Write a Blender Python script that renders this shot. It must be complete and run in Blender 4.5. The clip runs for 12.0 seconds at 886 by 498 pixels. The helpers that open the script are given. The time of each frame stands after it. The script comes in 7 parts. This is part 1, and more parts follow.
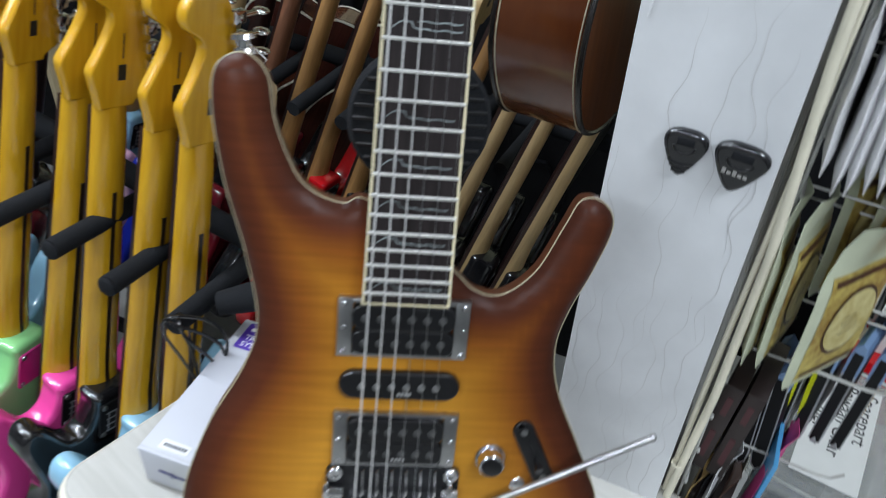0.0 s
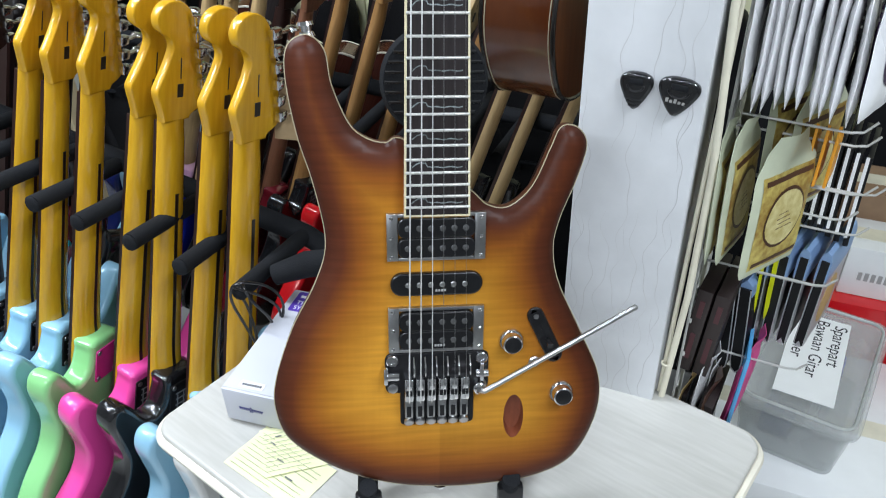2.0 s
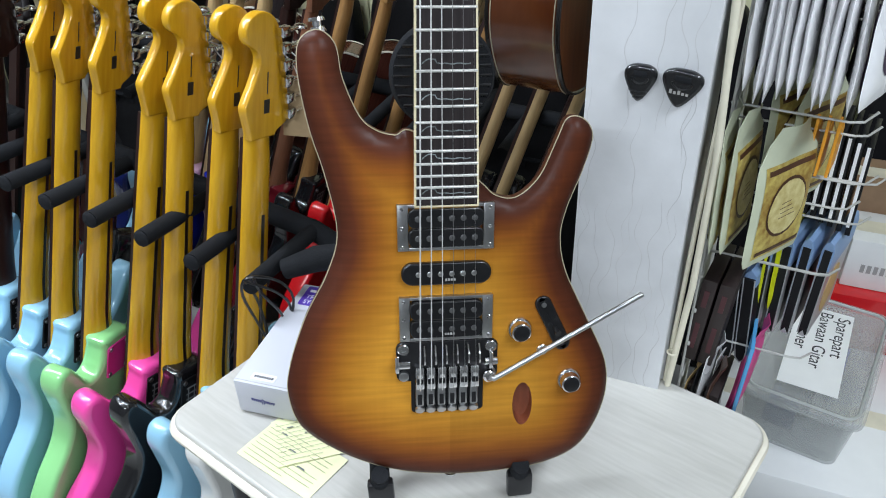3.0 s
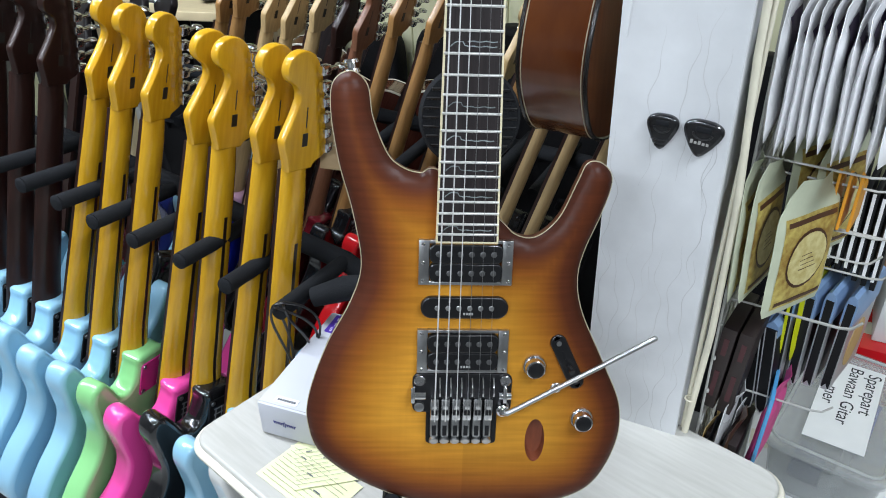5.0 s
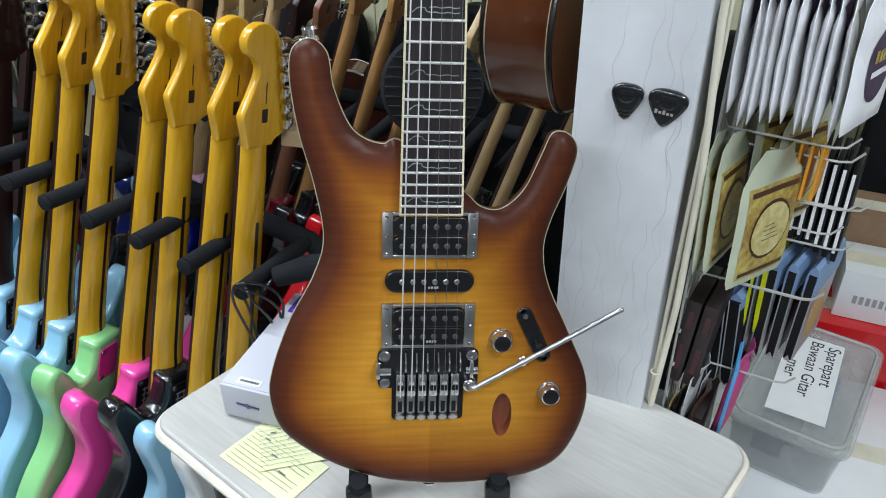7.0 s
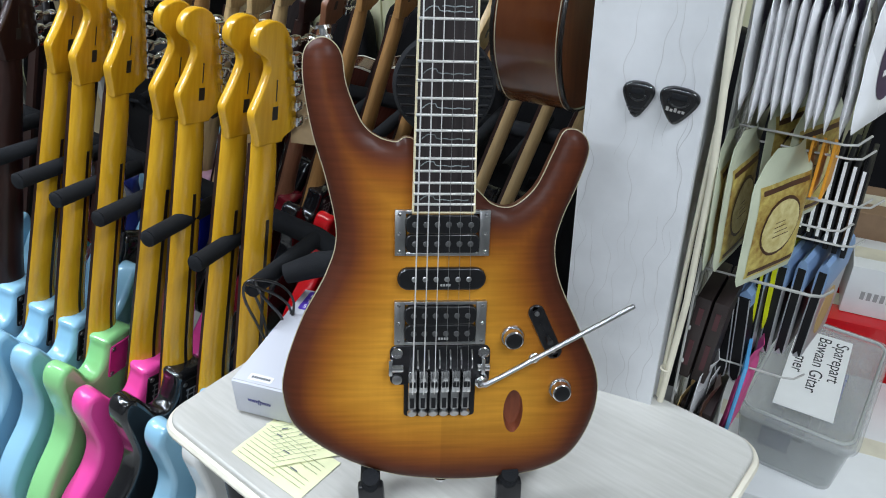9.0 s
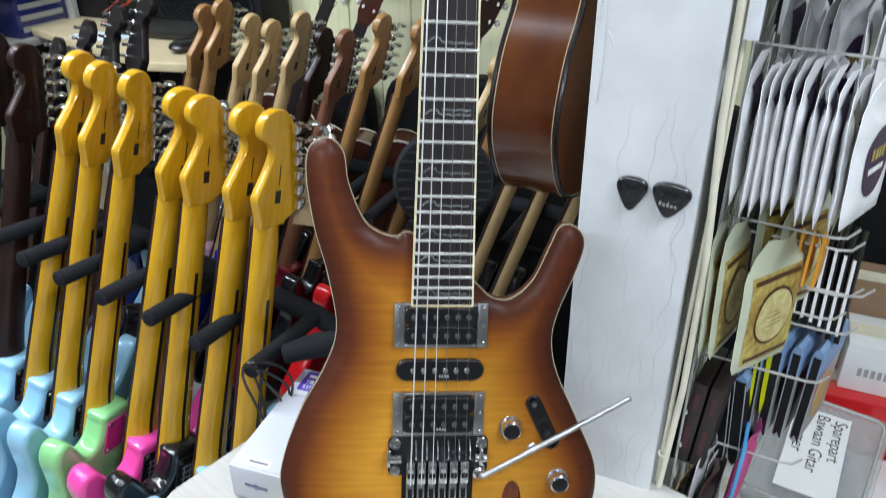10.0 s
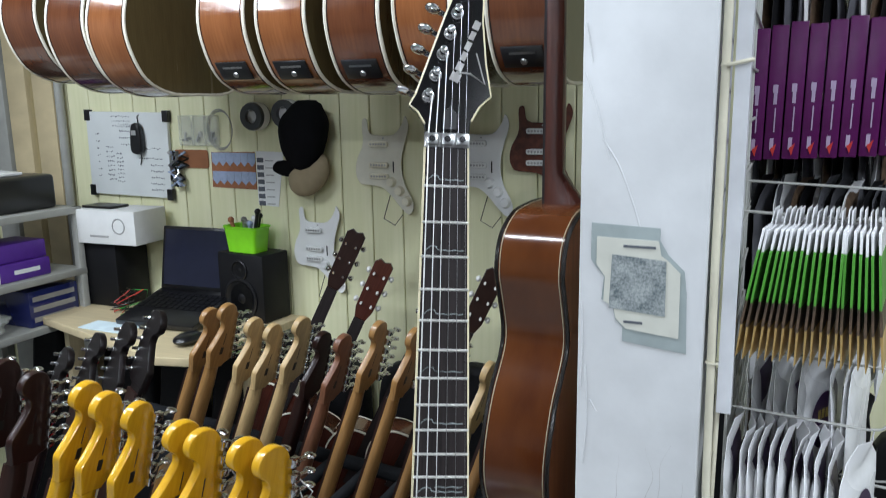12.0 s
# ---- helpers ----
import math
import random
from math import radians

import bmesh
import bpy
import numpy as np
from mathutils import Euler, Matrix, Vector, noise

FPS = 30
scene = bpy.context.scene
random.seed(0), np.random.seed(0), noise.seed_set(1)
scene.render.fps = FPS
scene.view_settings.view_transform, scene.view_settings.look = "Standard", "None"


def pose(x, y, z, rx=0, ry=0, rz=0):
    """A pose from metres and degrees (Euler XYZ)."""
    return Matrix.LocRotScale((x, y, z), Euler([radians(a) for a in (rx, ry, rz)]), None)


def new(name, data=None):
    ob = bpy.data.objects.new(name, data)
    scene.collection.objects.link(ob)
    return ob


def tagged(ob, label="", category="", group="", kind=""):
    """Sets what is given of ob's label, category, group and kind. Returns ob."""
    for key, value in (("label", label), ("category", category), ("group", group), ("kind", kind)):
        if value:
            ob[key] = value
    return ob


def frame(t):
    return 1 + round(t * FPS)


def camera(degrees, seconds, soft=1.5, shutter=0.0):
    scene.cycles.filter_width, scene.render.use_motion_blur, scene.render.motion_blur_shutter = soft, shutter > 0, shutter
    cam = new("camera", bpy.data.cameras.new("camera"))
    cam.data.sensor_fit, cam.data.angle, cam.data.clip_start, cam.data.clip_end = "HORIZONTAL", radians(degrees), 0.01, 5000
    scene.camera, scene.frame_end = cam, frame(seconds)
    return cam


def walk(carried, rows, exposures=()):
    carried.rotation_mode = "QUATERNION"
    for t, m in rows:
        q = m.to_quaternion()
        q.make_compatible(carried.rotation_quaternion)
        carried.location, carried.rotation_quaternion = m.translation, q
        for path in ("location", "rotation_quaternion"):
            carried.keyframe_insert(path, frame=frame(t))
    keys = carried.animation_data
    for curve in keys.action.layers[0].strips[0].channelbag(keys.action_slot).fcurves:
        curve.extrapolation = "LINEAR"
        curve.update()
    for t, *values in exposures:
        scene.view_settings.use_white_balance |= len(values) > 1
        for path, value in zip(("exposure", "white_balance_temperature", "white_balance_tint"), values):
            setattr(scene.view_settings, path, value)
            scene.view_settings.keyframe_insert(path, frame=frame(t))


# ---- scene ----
cam = camera(60.44, 12.0, soft=1.0, shutter=0.4)
ROWS = [
    (0, 0.1587, -0.2885, 1.4164, 51.96, -2.70, 26.17),
    (0.5, 0.1620, -0.4489, 1.4158, 55.70, -1.05, 22.72),
    (1, 0.1967, -0.4671, 1.4279, 56.38, -1.88, 23.23),
    (1.5, 0.2276, -0.4684, 1.4350, 56.73, -0.65, 24.44),
    (2, 0.2219, -0.4727, 1.4323, 55.37, 1.48, 23.11),
    (2.5, 0.2164, -0.4839, 1.4253, 54.88, 1.99, 22.86),
    (3, 0.2228, -0.4916, 1.4316, 55.50, 1.95, 23.00),
    (5, 0.2481, -0.5033, 1.4432, 58.38, 1.31, 26.93),
    (5.5, 0.2498, -0.5067, 1.4354, 58.53, 1.44, 26.02),
    (6, 0.2494, -0.5017, 1.4311, 58.39, 1.42, 24.49),
    (6.5, 0.2491, -0.5009, 1.4260, 58.16, 0.99, 24.06),
    (7, 0.2482, -0.4997, 1.4249, 57.39, 0.52, 24.45),
    (9, 0.2414, -0.5046, 1.4288, 57.03, 0.70, 24.64),
    (9.5, 0.2407, -0.5038, 1.4423, 58.57, 0.56, 24.48),
    (10, 0.2395, -0.4994, 1.4656, 61.26, 0.44, 24.68),
    (10.5, 0.2397, -0.4897, 1.5136, 67.13, 0.79, 24.44),
    (11, 0.2370, -0.4878, 1.5511, 72.30, 0.75, 24.34),
    (11.5, 0.2391, -0.4904, 1.5756, 76.10, 1.01, 24.11),
    (12, 0.2413, -0.4915, 1.5973, 78.94, 0.91, 24.13),
]
walk(cam, [(t, pose(x, y, z, rx, ry, rz)) for t, x, y, z, rx, ry, rz in ROWS],
     [(0.0, -0.27), (0.5, -0.36), (1.0, -0.38), (1.5, -0.15), (2.0, 0.05), (3.0, -0.04), (5.0, 0.03), (5.5, 0.04), (6.5, -0.2), (9.0, -0.16), (9.5, -0.16), (10.0, 0.05), (11.0, -0.12), (12.0, -0.26)])

# ---- light and exposure ----
scene.view_settings.exposure = 0.0
world = bpy.data.worlds.new("shop_air")
scene.world = world
world.use_nodes = True
world.node_tree.nodes["Background"].inputs[0].default_value = (0.80, 0.90, 1.0, 1)
world.node_tree.nodes["Background"].inputs[1].default_value = 0.002


def unseen_tube(x, y, z, length, watts, turn=0.0):
    data = bpy.data.lights.new("unseen_tube", "AREA")
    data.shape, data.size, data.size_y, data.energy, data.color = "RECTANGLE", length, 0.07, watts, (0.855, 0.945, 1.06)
    ob = new("unseen_tube", data)
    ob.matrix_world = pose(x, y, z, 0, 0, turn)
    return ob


# unseen tubes; places and watts set to balance brightness across the room
unseen_tube(0.0, -1.75, 2.25, 1.2, 44)
unseen_tube(-1.75, -0.70, 2.42, 1.2, 30, 60)
# added, hung low to brighten the wall under the hanging guitars
unseen_tube(-0.8, 0.05, 2.28, 1.2, 27)
# added to brighten the packs right of the column
unseen_tube(1.15, -0.45, 2.50, 1.2, 37, 90)
# added to brighten the back wall from the left
unseen_tube(-1.75, 0.15, 2.30, 1.2, 7, 90)


# ---- materials ----
def mat(name, col, rough=0.5, metal=0.0, var=0.12, scale=30.0, bump=0.0, bump_scale=200.0, coat=0.0, col2=None, stretch=(1, 1, 1),
        alpha=1.0, trans=0.0, sss=0.0, emit=0.0, rvar=0.1, spec=0.5):
    m = bpy.data.materials.new(name)
    m.use_nodes = True
    nt = m.node_tree
    b = nt.nodes["Principled BSDF"]
    tc = nt.nodes.new("ShaderNodeTexCoord")
    mp = nt.nodes.new("ShaderNodeMapping")
    mp.inputs["Scale"].default_value = stretch
    nt.links.new(tc.outputs["Object"], mp.inputs[0])
    n = nt.nodes.new("ShaderNodeTexNoise")
    n.inputs["Scale"].default_value, n.inputs["Detail"].default_value = scale, 5
    nt.links.new(mp.outputs[0], n.inputs["Vector"])
    n2 = nt.nodes.new("ShaderNodeTexNoise")
    n2.inputs["Scale"].default_value, n2.inputs["Detail"].default_value = scale * 0.13, 2
    nt.links.new(mp.outputs[0], n2.inputs["Vector"])
    add = nt.nodes.new("ShaderNodeMath")
    add.operation = "ADD"
    nt.links.new(n.outputs[0], add.inputs[0])
    nt.links.new(n2.outputs[0], add.inputs[1])
    ramp = nt.nodes.new("ShaderNodeValToRGB")
    lo = [c * (1 - var) for c in col] if col2 is None else col
    hi = [min(1, c * (1 + var)) for c in col] if col2 is None else col2
    ramp.color_ramp.elements[0].position, ramp.color_ramp.elements[1].position = 0.36, 0.64
    ramp.color_ramp.elements[0].color, ramp.color_ramp.elements[1].color = (*lo, 1), (*hi, 1)
    half = nt.nodes.new("ShaderNodeMath")
    half.operation = "MULTIPLY"
    half.inputs[1].default_value = 0.5
    nt.links.new(add.outputs[0], half.inputs[0])
    nt.links.new(half.outputs[0], ramp.inputs[0])
    nt.links.new(ramp.outputs[0], b.inputs["Base Color"])
    mr = nt.nodes.new("ShaderNodeMapRange")
    mr.inputs[1].default_value, mr.inputs[2].default_value = 0.3, 0.7
    mr.inputs[3].default_value, mr.inputs[4].default_value = max(0.02, rough * (1 - rvar)), min(1, rough * (1 + rvar))
    nt.links.new(n2.outputs[0], mr.inputs[0])
    nt.links.new(mr.outputs[0], b.inputs["Roughness"])
    b.inputs["Metallic"].default_value = metal
    b.inputs["Coat Weight"].default_value = coat
    b.inputs["Coat Roughness"].default_value = 0.09
    b.inputs["Specular IOR Level"].default_value = spec
    b.inputs["Alpha"].default_value = alpha
    b.inputs["Transmission Weight"].default_value = trans
    if emit:
        b.inputs["Emission Color"].default_value, b.inputs["Emission Strength"].default_value = (*col, 1), emit
    if bump:
        nb = nt.nodes.new("ShaderNodeTexNoise")
        nb.inputs["Scale"].default_value, nb.inputs["Detail"].default_value = bump_scale, 4
        nt.links.new(mp.outputs[0], nb.inputs["Vector"])
        bp = nt.nodes.new("ShaderNodeBump")
        bp.inputs["Strength"].default_value, bp.inputs["Distance"].default_value = bump, 0.002
        nt.links.new(nb.outputs[0], bp.inputs["Height"])
        nt.links.new(bp.outputs[0], b.inputs["Normal"])
    return m


def burst_mat():
    """Amber to brown sunburst over flamed maple; the attribute holds the way to the edge in metres."""
    m = mat("sunburst", (0.5, 0.2, 0.03), 0.40, coat=0.0, rvar=0.2, spec=0.16)
    nt = m.node_tree
    b = nt.nodes["Principled BSDF"]
    at = nt.nodes.new("ShaderNodeAttribute")
    at.attribute_name = "edge"
    tc = nt.nodes.new("ShaderNodeTexCoord")
    nz = nt.nodes.new("ShaderNodeTexNoise")
    nz.inputs["Scale"].default_value = 14
    nt.links.new(tc.outputs["Object"], nz.inputs["Vector"])
    ad = nt.nodes.new("ShaderNodeMath")
    ad.operation = "MULTIPLY_ADD"
    ad.inputs[1].default_value = 0.012
    nt.links.new(nz.outputs[0], ad.inputs[0])
    nt.links.new(at.outputs["Fac"], ad.inputs[2])
    mr = nt.nodes.new("ShaderNodeMapRange")
    mr.inputs[1].default_value, mr.inputs[2].default_value = 0.006, 0.086
    nt.links.new(ad.outputs[0], mr.inputs[0])
    rp = nt.nodes.new("ShaderNodeValToRGB")
    e = rp.color_ramp.elements
    e[0].position, e[0].color = 0.0, (0.042, 0.012, 0.007, 1)
    e[1].position, e[1].color = 1.0, (0.48, 0.218, 0.023, 1)
    for p, c in ((0.20, (0.088, 0.022, 0.008, 1)), (0.40, (0.215, 0.066, 0.010, 1)), (0.66, (0.345, 0.135, 0.014, 1))):
        x = e.new(p)
        x.color = c
    nt.links.new(mr.outputs[0], rp.inputs[0])
    # flame: bands across the grain, bent by noise
    mp = nt.nodes.new("ShaderNodeMapping")
    mp.inputs["Scale"].default_value = (13, 210, 10)
    nt.links.new(tc.outputs["Object"], mp.inputs[0])
    fl = nt.nodes.new("ShaderNodeTexNoise")
    fl.inputs["Scale"].default_value, fl.inputs["Detail"].default_value = 1.0, 3
    nt.links.new(mp.outputs[0], fl.inputs["Vector"])
    mp2 = nt.nodes.new("ShaderNodeMapping")
    mp2.inputs["Scale"].default_value = (260, 9, 10)
    nt.links.new(tc.outputs["Object"], mp2.inputs[0])
    gr = nt.nodes.new("ShaderNodeTexNoise")
    gr.inputs["Scale"].default_value, gr.inputs["Detail"].default_value = 1.0, 3
    nt.links.new(mp2.outputs[0], gr.inputs["Vector"])
    mx = nt.nodes.new("ShaderNodeMath")
    mx.operation = "MULTIPLY_ADD"
    mx.inputs[1].default_value = 0.16
    nt.links.new(gr.outputs[0], mx.inputs[0])
    nt.links.new(fl.outputs[0], mx.inputs[2])
    mr2 = nt.nodes.new("ShaderNodeMapRange")
    mr2.inputs[1].default_value, mr2.inputs[2].default_value = 0.40, 0.78
    mr2.inputs[3].default_value, mr2.inputs[4].default_value = 0.90, 1.16
    nt.links.new(mx.outputs[0], mr2.inputs[0])
    mul = nt.nodes.new("ShaderNodeMixRGB")
    mul.blend_type, mul.inputs[0].default_value = "MULTIPLY", 1.0
    nt.links.new(rp.outputs[0], mul.inputs[1])
    nt.links.new(mr2.outputs[0], mul.inputs[2])
    # the two book-matched halves differ a little
    sx = nt.nodes.new("ShaderNodeSeparateXYZ")
    nt.links.new(tc.outputs["Object"], sx.inputs[0])
    half = nt.nodes.new("ShaderNodeMapRange")
    half.inputs[1].default_value, half.inputs[2].default_value = 0.0036, 0.0044
    half.inputs[3].default_value, half.inputs[4].default_value = 1.06, 0.90
    nt.links.new(sx.outputs["X"], half.inputs[0])
    mul2 = nt.nodes.new("ShaderNodeMixRGB")
    mul2.blend_type, mul2.inputs[0].default_value = "MULTIPLY", 1.0
    nt.links.new(mul.outputs[0], mul2.inputs[1])
    nt.links.new(half.outputs[0], mul2.inputs[2])
    nt.links.new(mul2.outputs[0], b.inputs["Base Color"])
    return m


M_BURST = burst_mat()
M_BACKWOOD = mat("mahogany_side", (0.09, 0.028, 0.012), 0.35, var=0.3, scale=40, stretch=(1, 6, 1), coat=0.3)
M_BIND = mat("cream_binding", (0.72, 0.64, 0.42), 0.4)
M_BINDW = mat("white_binding", (0.70, 0.66, 0.55), 0.4)
M_BINDB = mat("aged_body_binding", (0.40, 0.35, 0.23), 0.4)
M_BOARD = mat("rosewood_board", (0.012, 0.009, 0.009), 0.5, col2=(0.030, 0.023, 0.023), scale=300, stretch=(1.5, 0.05, 1), spec=0.22)
M_MAPLE = mat("maple_neck", (0.45, 0.26, 0.08), 0.35, var=0.2, scale=60, stretch=(4, 0.4, 4))
M_CHROME = mat("chrome", (0.72, 0.72, 0.73), 0.14, 1.0, var=0.05)
M_STEEL = mat("worn_steel", (0.42, 0.42, 0.42), 0.3, 1.0, var=0.12, scale=120)
M_FRET = mat("fret_wire", (0.78, 0.77, 0.73), 0.32, 0.75, var=0.05)
M_BLACK = mat("black_plastic", (0.006, 0.006, 0.007), 0.3, var=0.3, coat=0.15)
M_BLACKMETAL = mat("black_metal", (0.03, 0.03, 0.032), 0.3, 0.7)
M_FOAM = mat("black_foam", (0.014, 0.015, 0.017), 0.85, bump=0.5, bump_scale=500, spec=0.12)
M_PEARL = mat("pearl_inlay", (0.24, 0.27, 0.27), 0.25, var=0.5, scale=150)
M_LACQ = mat("black_lacquer", (0.006, 0.006, 0.007), 0.14, coat=0.15)
M_SILVER = mat("silver_print", (0.34, 0.33, 0.31), 0.5, 0.2)
M_TABLE = mat("white_table_laminate", (0.42, 0.41, 0.375), 0.35, col2=(0.51, 0.50, 0.465), scale=26, stretch=(0.6, 6, 1), bump=0.05)
M_WALLP = mat("white_wallpaper", (0.66, 0.67, 0.68), 0.5, var=0.11, scale=16, bump=0.25, bump_scale=45)
M_PANEL = mat("pale_green_panel", (0.70, 0.70, 0.42), 0.45, col2=(0.82, 0.80, 0.55), scale=14, stretch=(4, 1, 0.3))
M_GROOVE = mat("panel_groove", (0.10, 0.095, 0.05), 0.8)
M_PAINT = mat("grey_paint", (0.16, 0.16, 0.155), 0.6, var=0.05, scale=4, bump=0.05)
M_CEIL = mat("ceiling_board", (0.38, 0.38, 0.36), 0.8, var=0.04, scale=5)
M_FLOOR = mat("floor_tile", (0.36, 0.36, 0.34), 0.25, var=0.08, scale=12)
M_YELLOW = mat("amber_tinted_neck", (0.49, 0.250, 0.009), 0.2, col2=(0.63, 0.360, 0.017), scale=28, stretch=(5, 0.5, 5), coat=0.5)
M_SKUNK = mat("dark_stripe", (0.015, 0.008, 0.006), 0.3)
M_TAGK = mat("black_decal", (0.015, 0.013, 0.01), 0.4)
M_ROSENECK = mat("dark_brown_neck", (0.020, 0.008, 0.006), 0.32, var=0.3, scale=40, stretch=(5, 0.5, 5), coat=0.0, spec=0.4)
M_TAN = mat("tan_neck", (0.36, 0.19, 0.065), 0.35, var=0.22, scale=40, stretch=(5, 0.5, 5), coat=0.2)
M_PALEN = mat("pale_maple_neck", (0.52, 0.36, 0.17), 0.4, var=0.18, scale=40, stretch=(5, 0.5, 5))
M_BROWNN = mat("brown_neck", (0.20, 0.085, 0.045), 0.38, var=0.22, scale=40, stretch=(5, 0.5, 5))
GLOSS = {}


def gloss(name, c, rough=0.16):
    if name not in GLOSS:
        GLOSS[name] = mat(name + "_gloss", c, rough, var=0.05, scale=8, coat=0.5)
    return GLOSS[name]


# ---- mesh tools ----
def part(name, bm, material, parent=None, label="", smooth=True):
    me = bpy.data.meshes.new(name)
    bmesh.ops.recalc_face_normals(bm, faces=bm.faces[:])
    bm.to_mesh(me)
    bm.free()
    me.materials.append(material)
    if smooth:
        me.shade_smooth()
        me.set_sharp_from_angle(angle=radians(38))
    ob = new(name, me)
    if parent is not None:
        ob.parent = parent
    if label:
        ob["label"] = label
    return ob


def share(name, me, parent, m, label=""):
    """One more object on a mesh that is there already."""
    ob = new(name, me)
    ob.parent = parent
    ob.matrix_basis = m
    if label:
        ob["label"] = label
    return ob


def thing(name, m, label, category, group="", kind=""):
    ob = new(name)
    ob.empty_display_size = 0.02
    ob.matrix_basis = m
    return tagged(ob, label, category, group, kind)


def box(bm, x0, x1, y0, y1, z0, z1, bevel=0.0, m=None, seg=2):
    g = bmesh.ops.create_cube(bm, size=1.0)
    v = g["verts"]
    bmesh.ops.transform(bm, matrix=Matrix.LocRotScale(((x0 + x1) / 2, (y0 + y1) / 2, (z0 + z1) / 2), None, (x1 - x0, y1 - y0, z1 - z0)), verts=v)
    if bevel:
        ed = list({e for a in v for e in a.link_edges})
        r = bmesh.ops.bevel(bm, geom=ed, offset=bevel, segments=seg, profile=0.5, affect="EDGES")
        v = list({a for f in r["faces"] for a in f.verts} | {a for a in v if a.is_valid})
    if m is not None:
        bmesh.ops.transform(bm, matrix=m, verts=[a for a in v if a.is_valid])
    return bm


def cyl(bm, p0, p1, r0, r1=None, seg=16, caps=True):
    p0, p1 = Vector(p0), Vector(p1)
    d = p1 - p0
    m = Matrix.Translation((p0 + p1) / 2) @ d.to_track_quat("Z", "Y").to_matrix().to_4x4()
    bmesh.ops.create_cone(bm, cap_ends=caps, segments=seg, radius1=r0, radius2=r0 if r1 is None else r1, depth=d.length, matrix=m)
    return bm


def ball(bm, c, r, sx=1, sy=1, sz=1, seg=12, m=None):
    g = bmesh.ops.create_uvsphere(bm, u_segments=seg, v_segments=max(6, seg // 2), radius=r)
    mm = Matrix.Translation(c) @ (m if m is not None else Matrix.Identity(4)) @ Matrix.Diagonal((sx, sy, sz, 1))
    bmesh.ops.transform(bm, matrix=mm, verts=g["verts"])
    return bm


def lathe(bm, prof, m=None, seg=20):
    """Turn a profile of (radius, height) round z."""
    rings = []
    for r, h in prof:
        rings.append([bm.verts.new((r * math.cos(2 * math.pi * k / seg), r * math.sin(2 * math.pi * k / seg), h)) for k in range(seg)])
    for a, b in zip(rings, rings[1:]):
        for k in range(seg):
            bm.faces.new((a[k], a[(k + 1) % seg], b[(k + 1) % seg], b[k]))
    bm.faces.new(rings[0][::-1])
    bm.faces.new(rings[-1])
    if m is not None:
        bmesh.ops.transform(bm, matrix=m, verts=[v for r in rings for v in r])
    return bm


def pipe(bm, pts, r, seg=8, closed=False):
    """A tube along points; r may be one radius or one for each point."""
    pts = [Vector(p) for p in pts]
    n = len(pts)
    rs = r if isinstance(r, (list, tuple)) else [r] * n
    rings, side = [], None
    for i, p in enumerate(pts):
        a = pts[(i - 1) % n] if closed or i > 0 else p
        b = pts[(i + 1) % n] if closed or i < n - 1 else p
        t = (b - a).normalized()
        if side is None:
            side = t.orthogonal().normalized()
        side = (side - t * side.dot(t)).normalized()
        up = t.cross(side)
        rings.append([bm.verts.new(p + (side * math.cos(2 * math.pi * k / seg) + up * math.sin(2 * math.pi * k / seg)) * rs[i]) for k in range(seg)])
    for i in range(n if closed else n - 1):
        a, b = rings[i], rings[(i + 1) % n]
        for k in range(seg):
            bm.faces.new((a[k], a[(k + 1) % seg], b[(k + 1) % seg], b[k]))
    if not closed:
        bm.faces.new(rings[0][::-1])
        bm.faces.new(rings[-1])
    return bm


def spline(ctrl, per=8, closed=True):
    """Catmull-Rom through control points in the plane."""
    c = [Vector((*p, 0)) for p in ctrl]
    n, out = len(c), []
    for i in range(n if closed else n - 1):
        p0 = c[(i - 1) % n] if closed or i > 0 else c[0]
        p1, p2 = c[i], c[(i + 1) % n]
        p3 = c[(i + 2) % n] if closed or i < n - 2 else c[-1]
        for k in range(per):
            t = k / per
            q = 0.5 * (2 * p1 + (p2 - p0) * t + (2 * p0 - 5 * p1 + 4 * p2 - p3) * t * t + (3 * p1 - p0 - 3 * p2 + p3) * t ** 3)
            out.append((q.x, q.y))
    if not closed:
        out.append((c[-1].x, c[-1].y))
    return out


def inset(pts, d):
    """Move a closed outline inwards by d."""
    n = len(pts)
    area = sum(pts[i][0] * pts[(i + 1) % n][1] - pts[(i + 1) % n][0] * pts[i][1] for i in range(n))
    s = 1 if area > 0 else -1
    out = []
    for i in range(n):
        (ax, ay), (bx, by) = pts[i - 1], pts[(i + 1) % n]
        tx, ty = bx - ax, by - ay
        ln = math.hypot(tx, ty) or 1
        out.append((pts[i][0] - s * ty / ln * d, pts[i][1] + s * tx / ln * d))
    return out


def filled(outline):
    """Triangles that fill an outline with bays in it."""
    from mathutils import geometry
    n = len(outline)
    way = list(range(n))
    if sum(outline[i][0] * outline[(i + 1) % n][1] - outline[(i + 1) % n][0] * outline[i][1] for i in range(n)) < 0:
        way.reverse()
    vs, _, fs, _, _, _ = geometry.delaunay_2d_cdt([Vector(q) for q in outline], [], [way], 1, 1e-6)
    return [tuple(v) for v in vs], fs


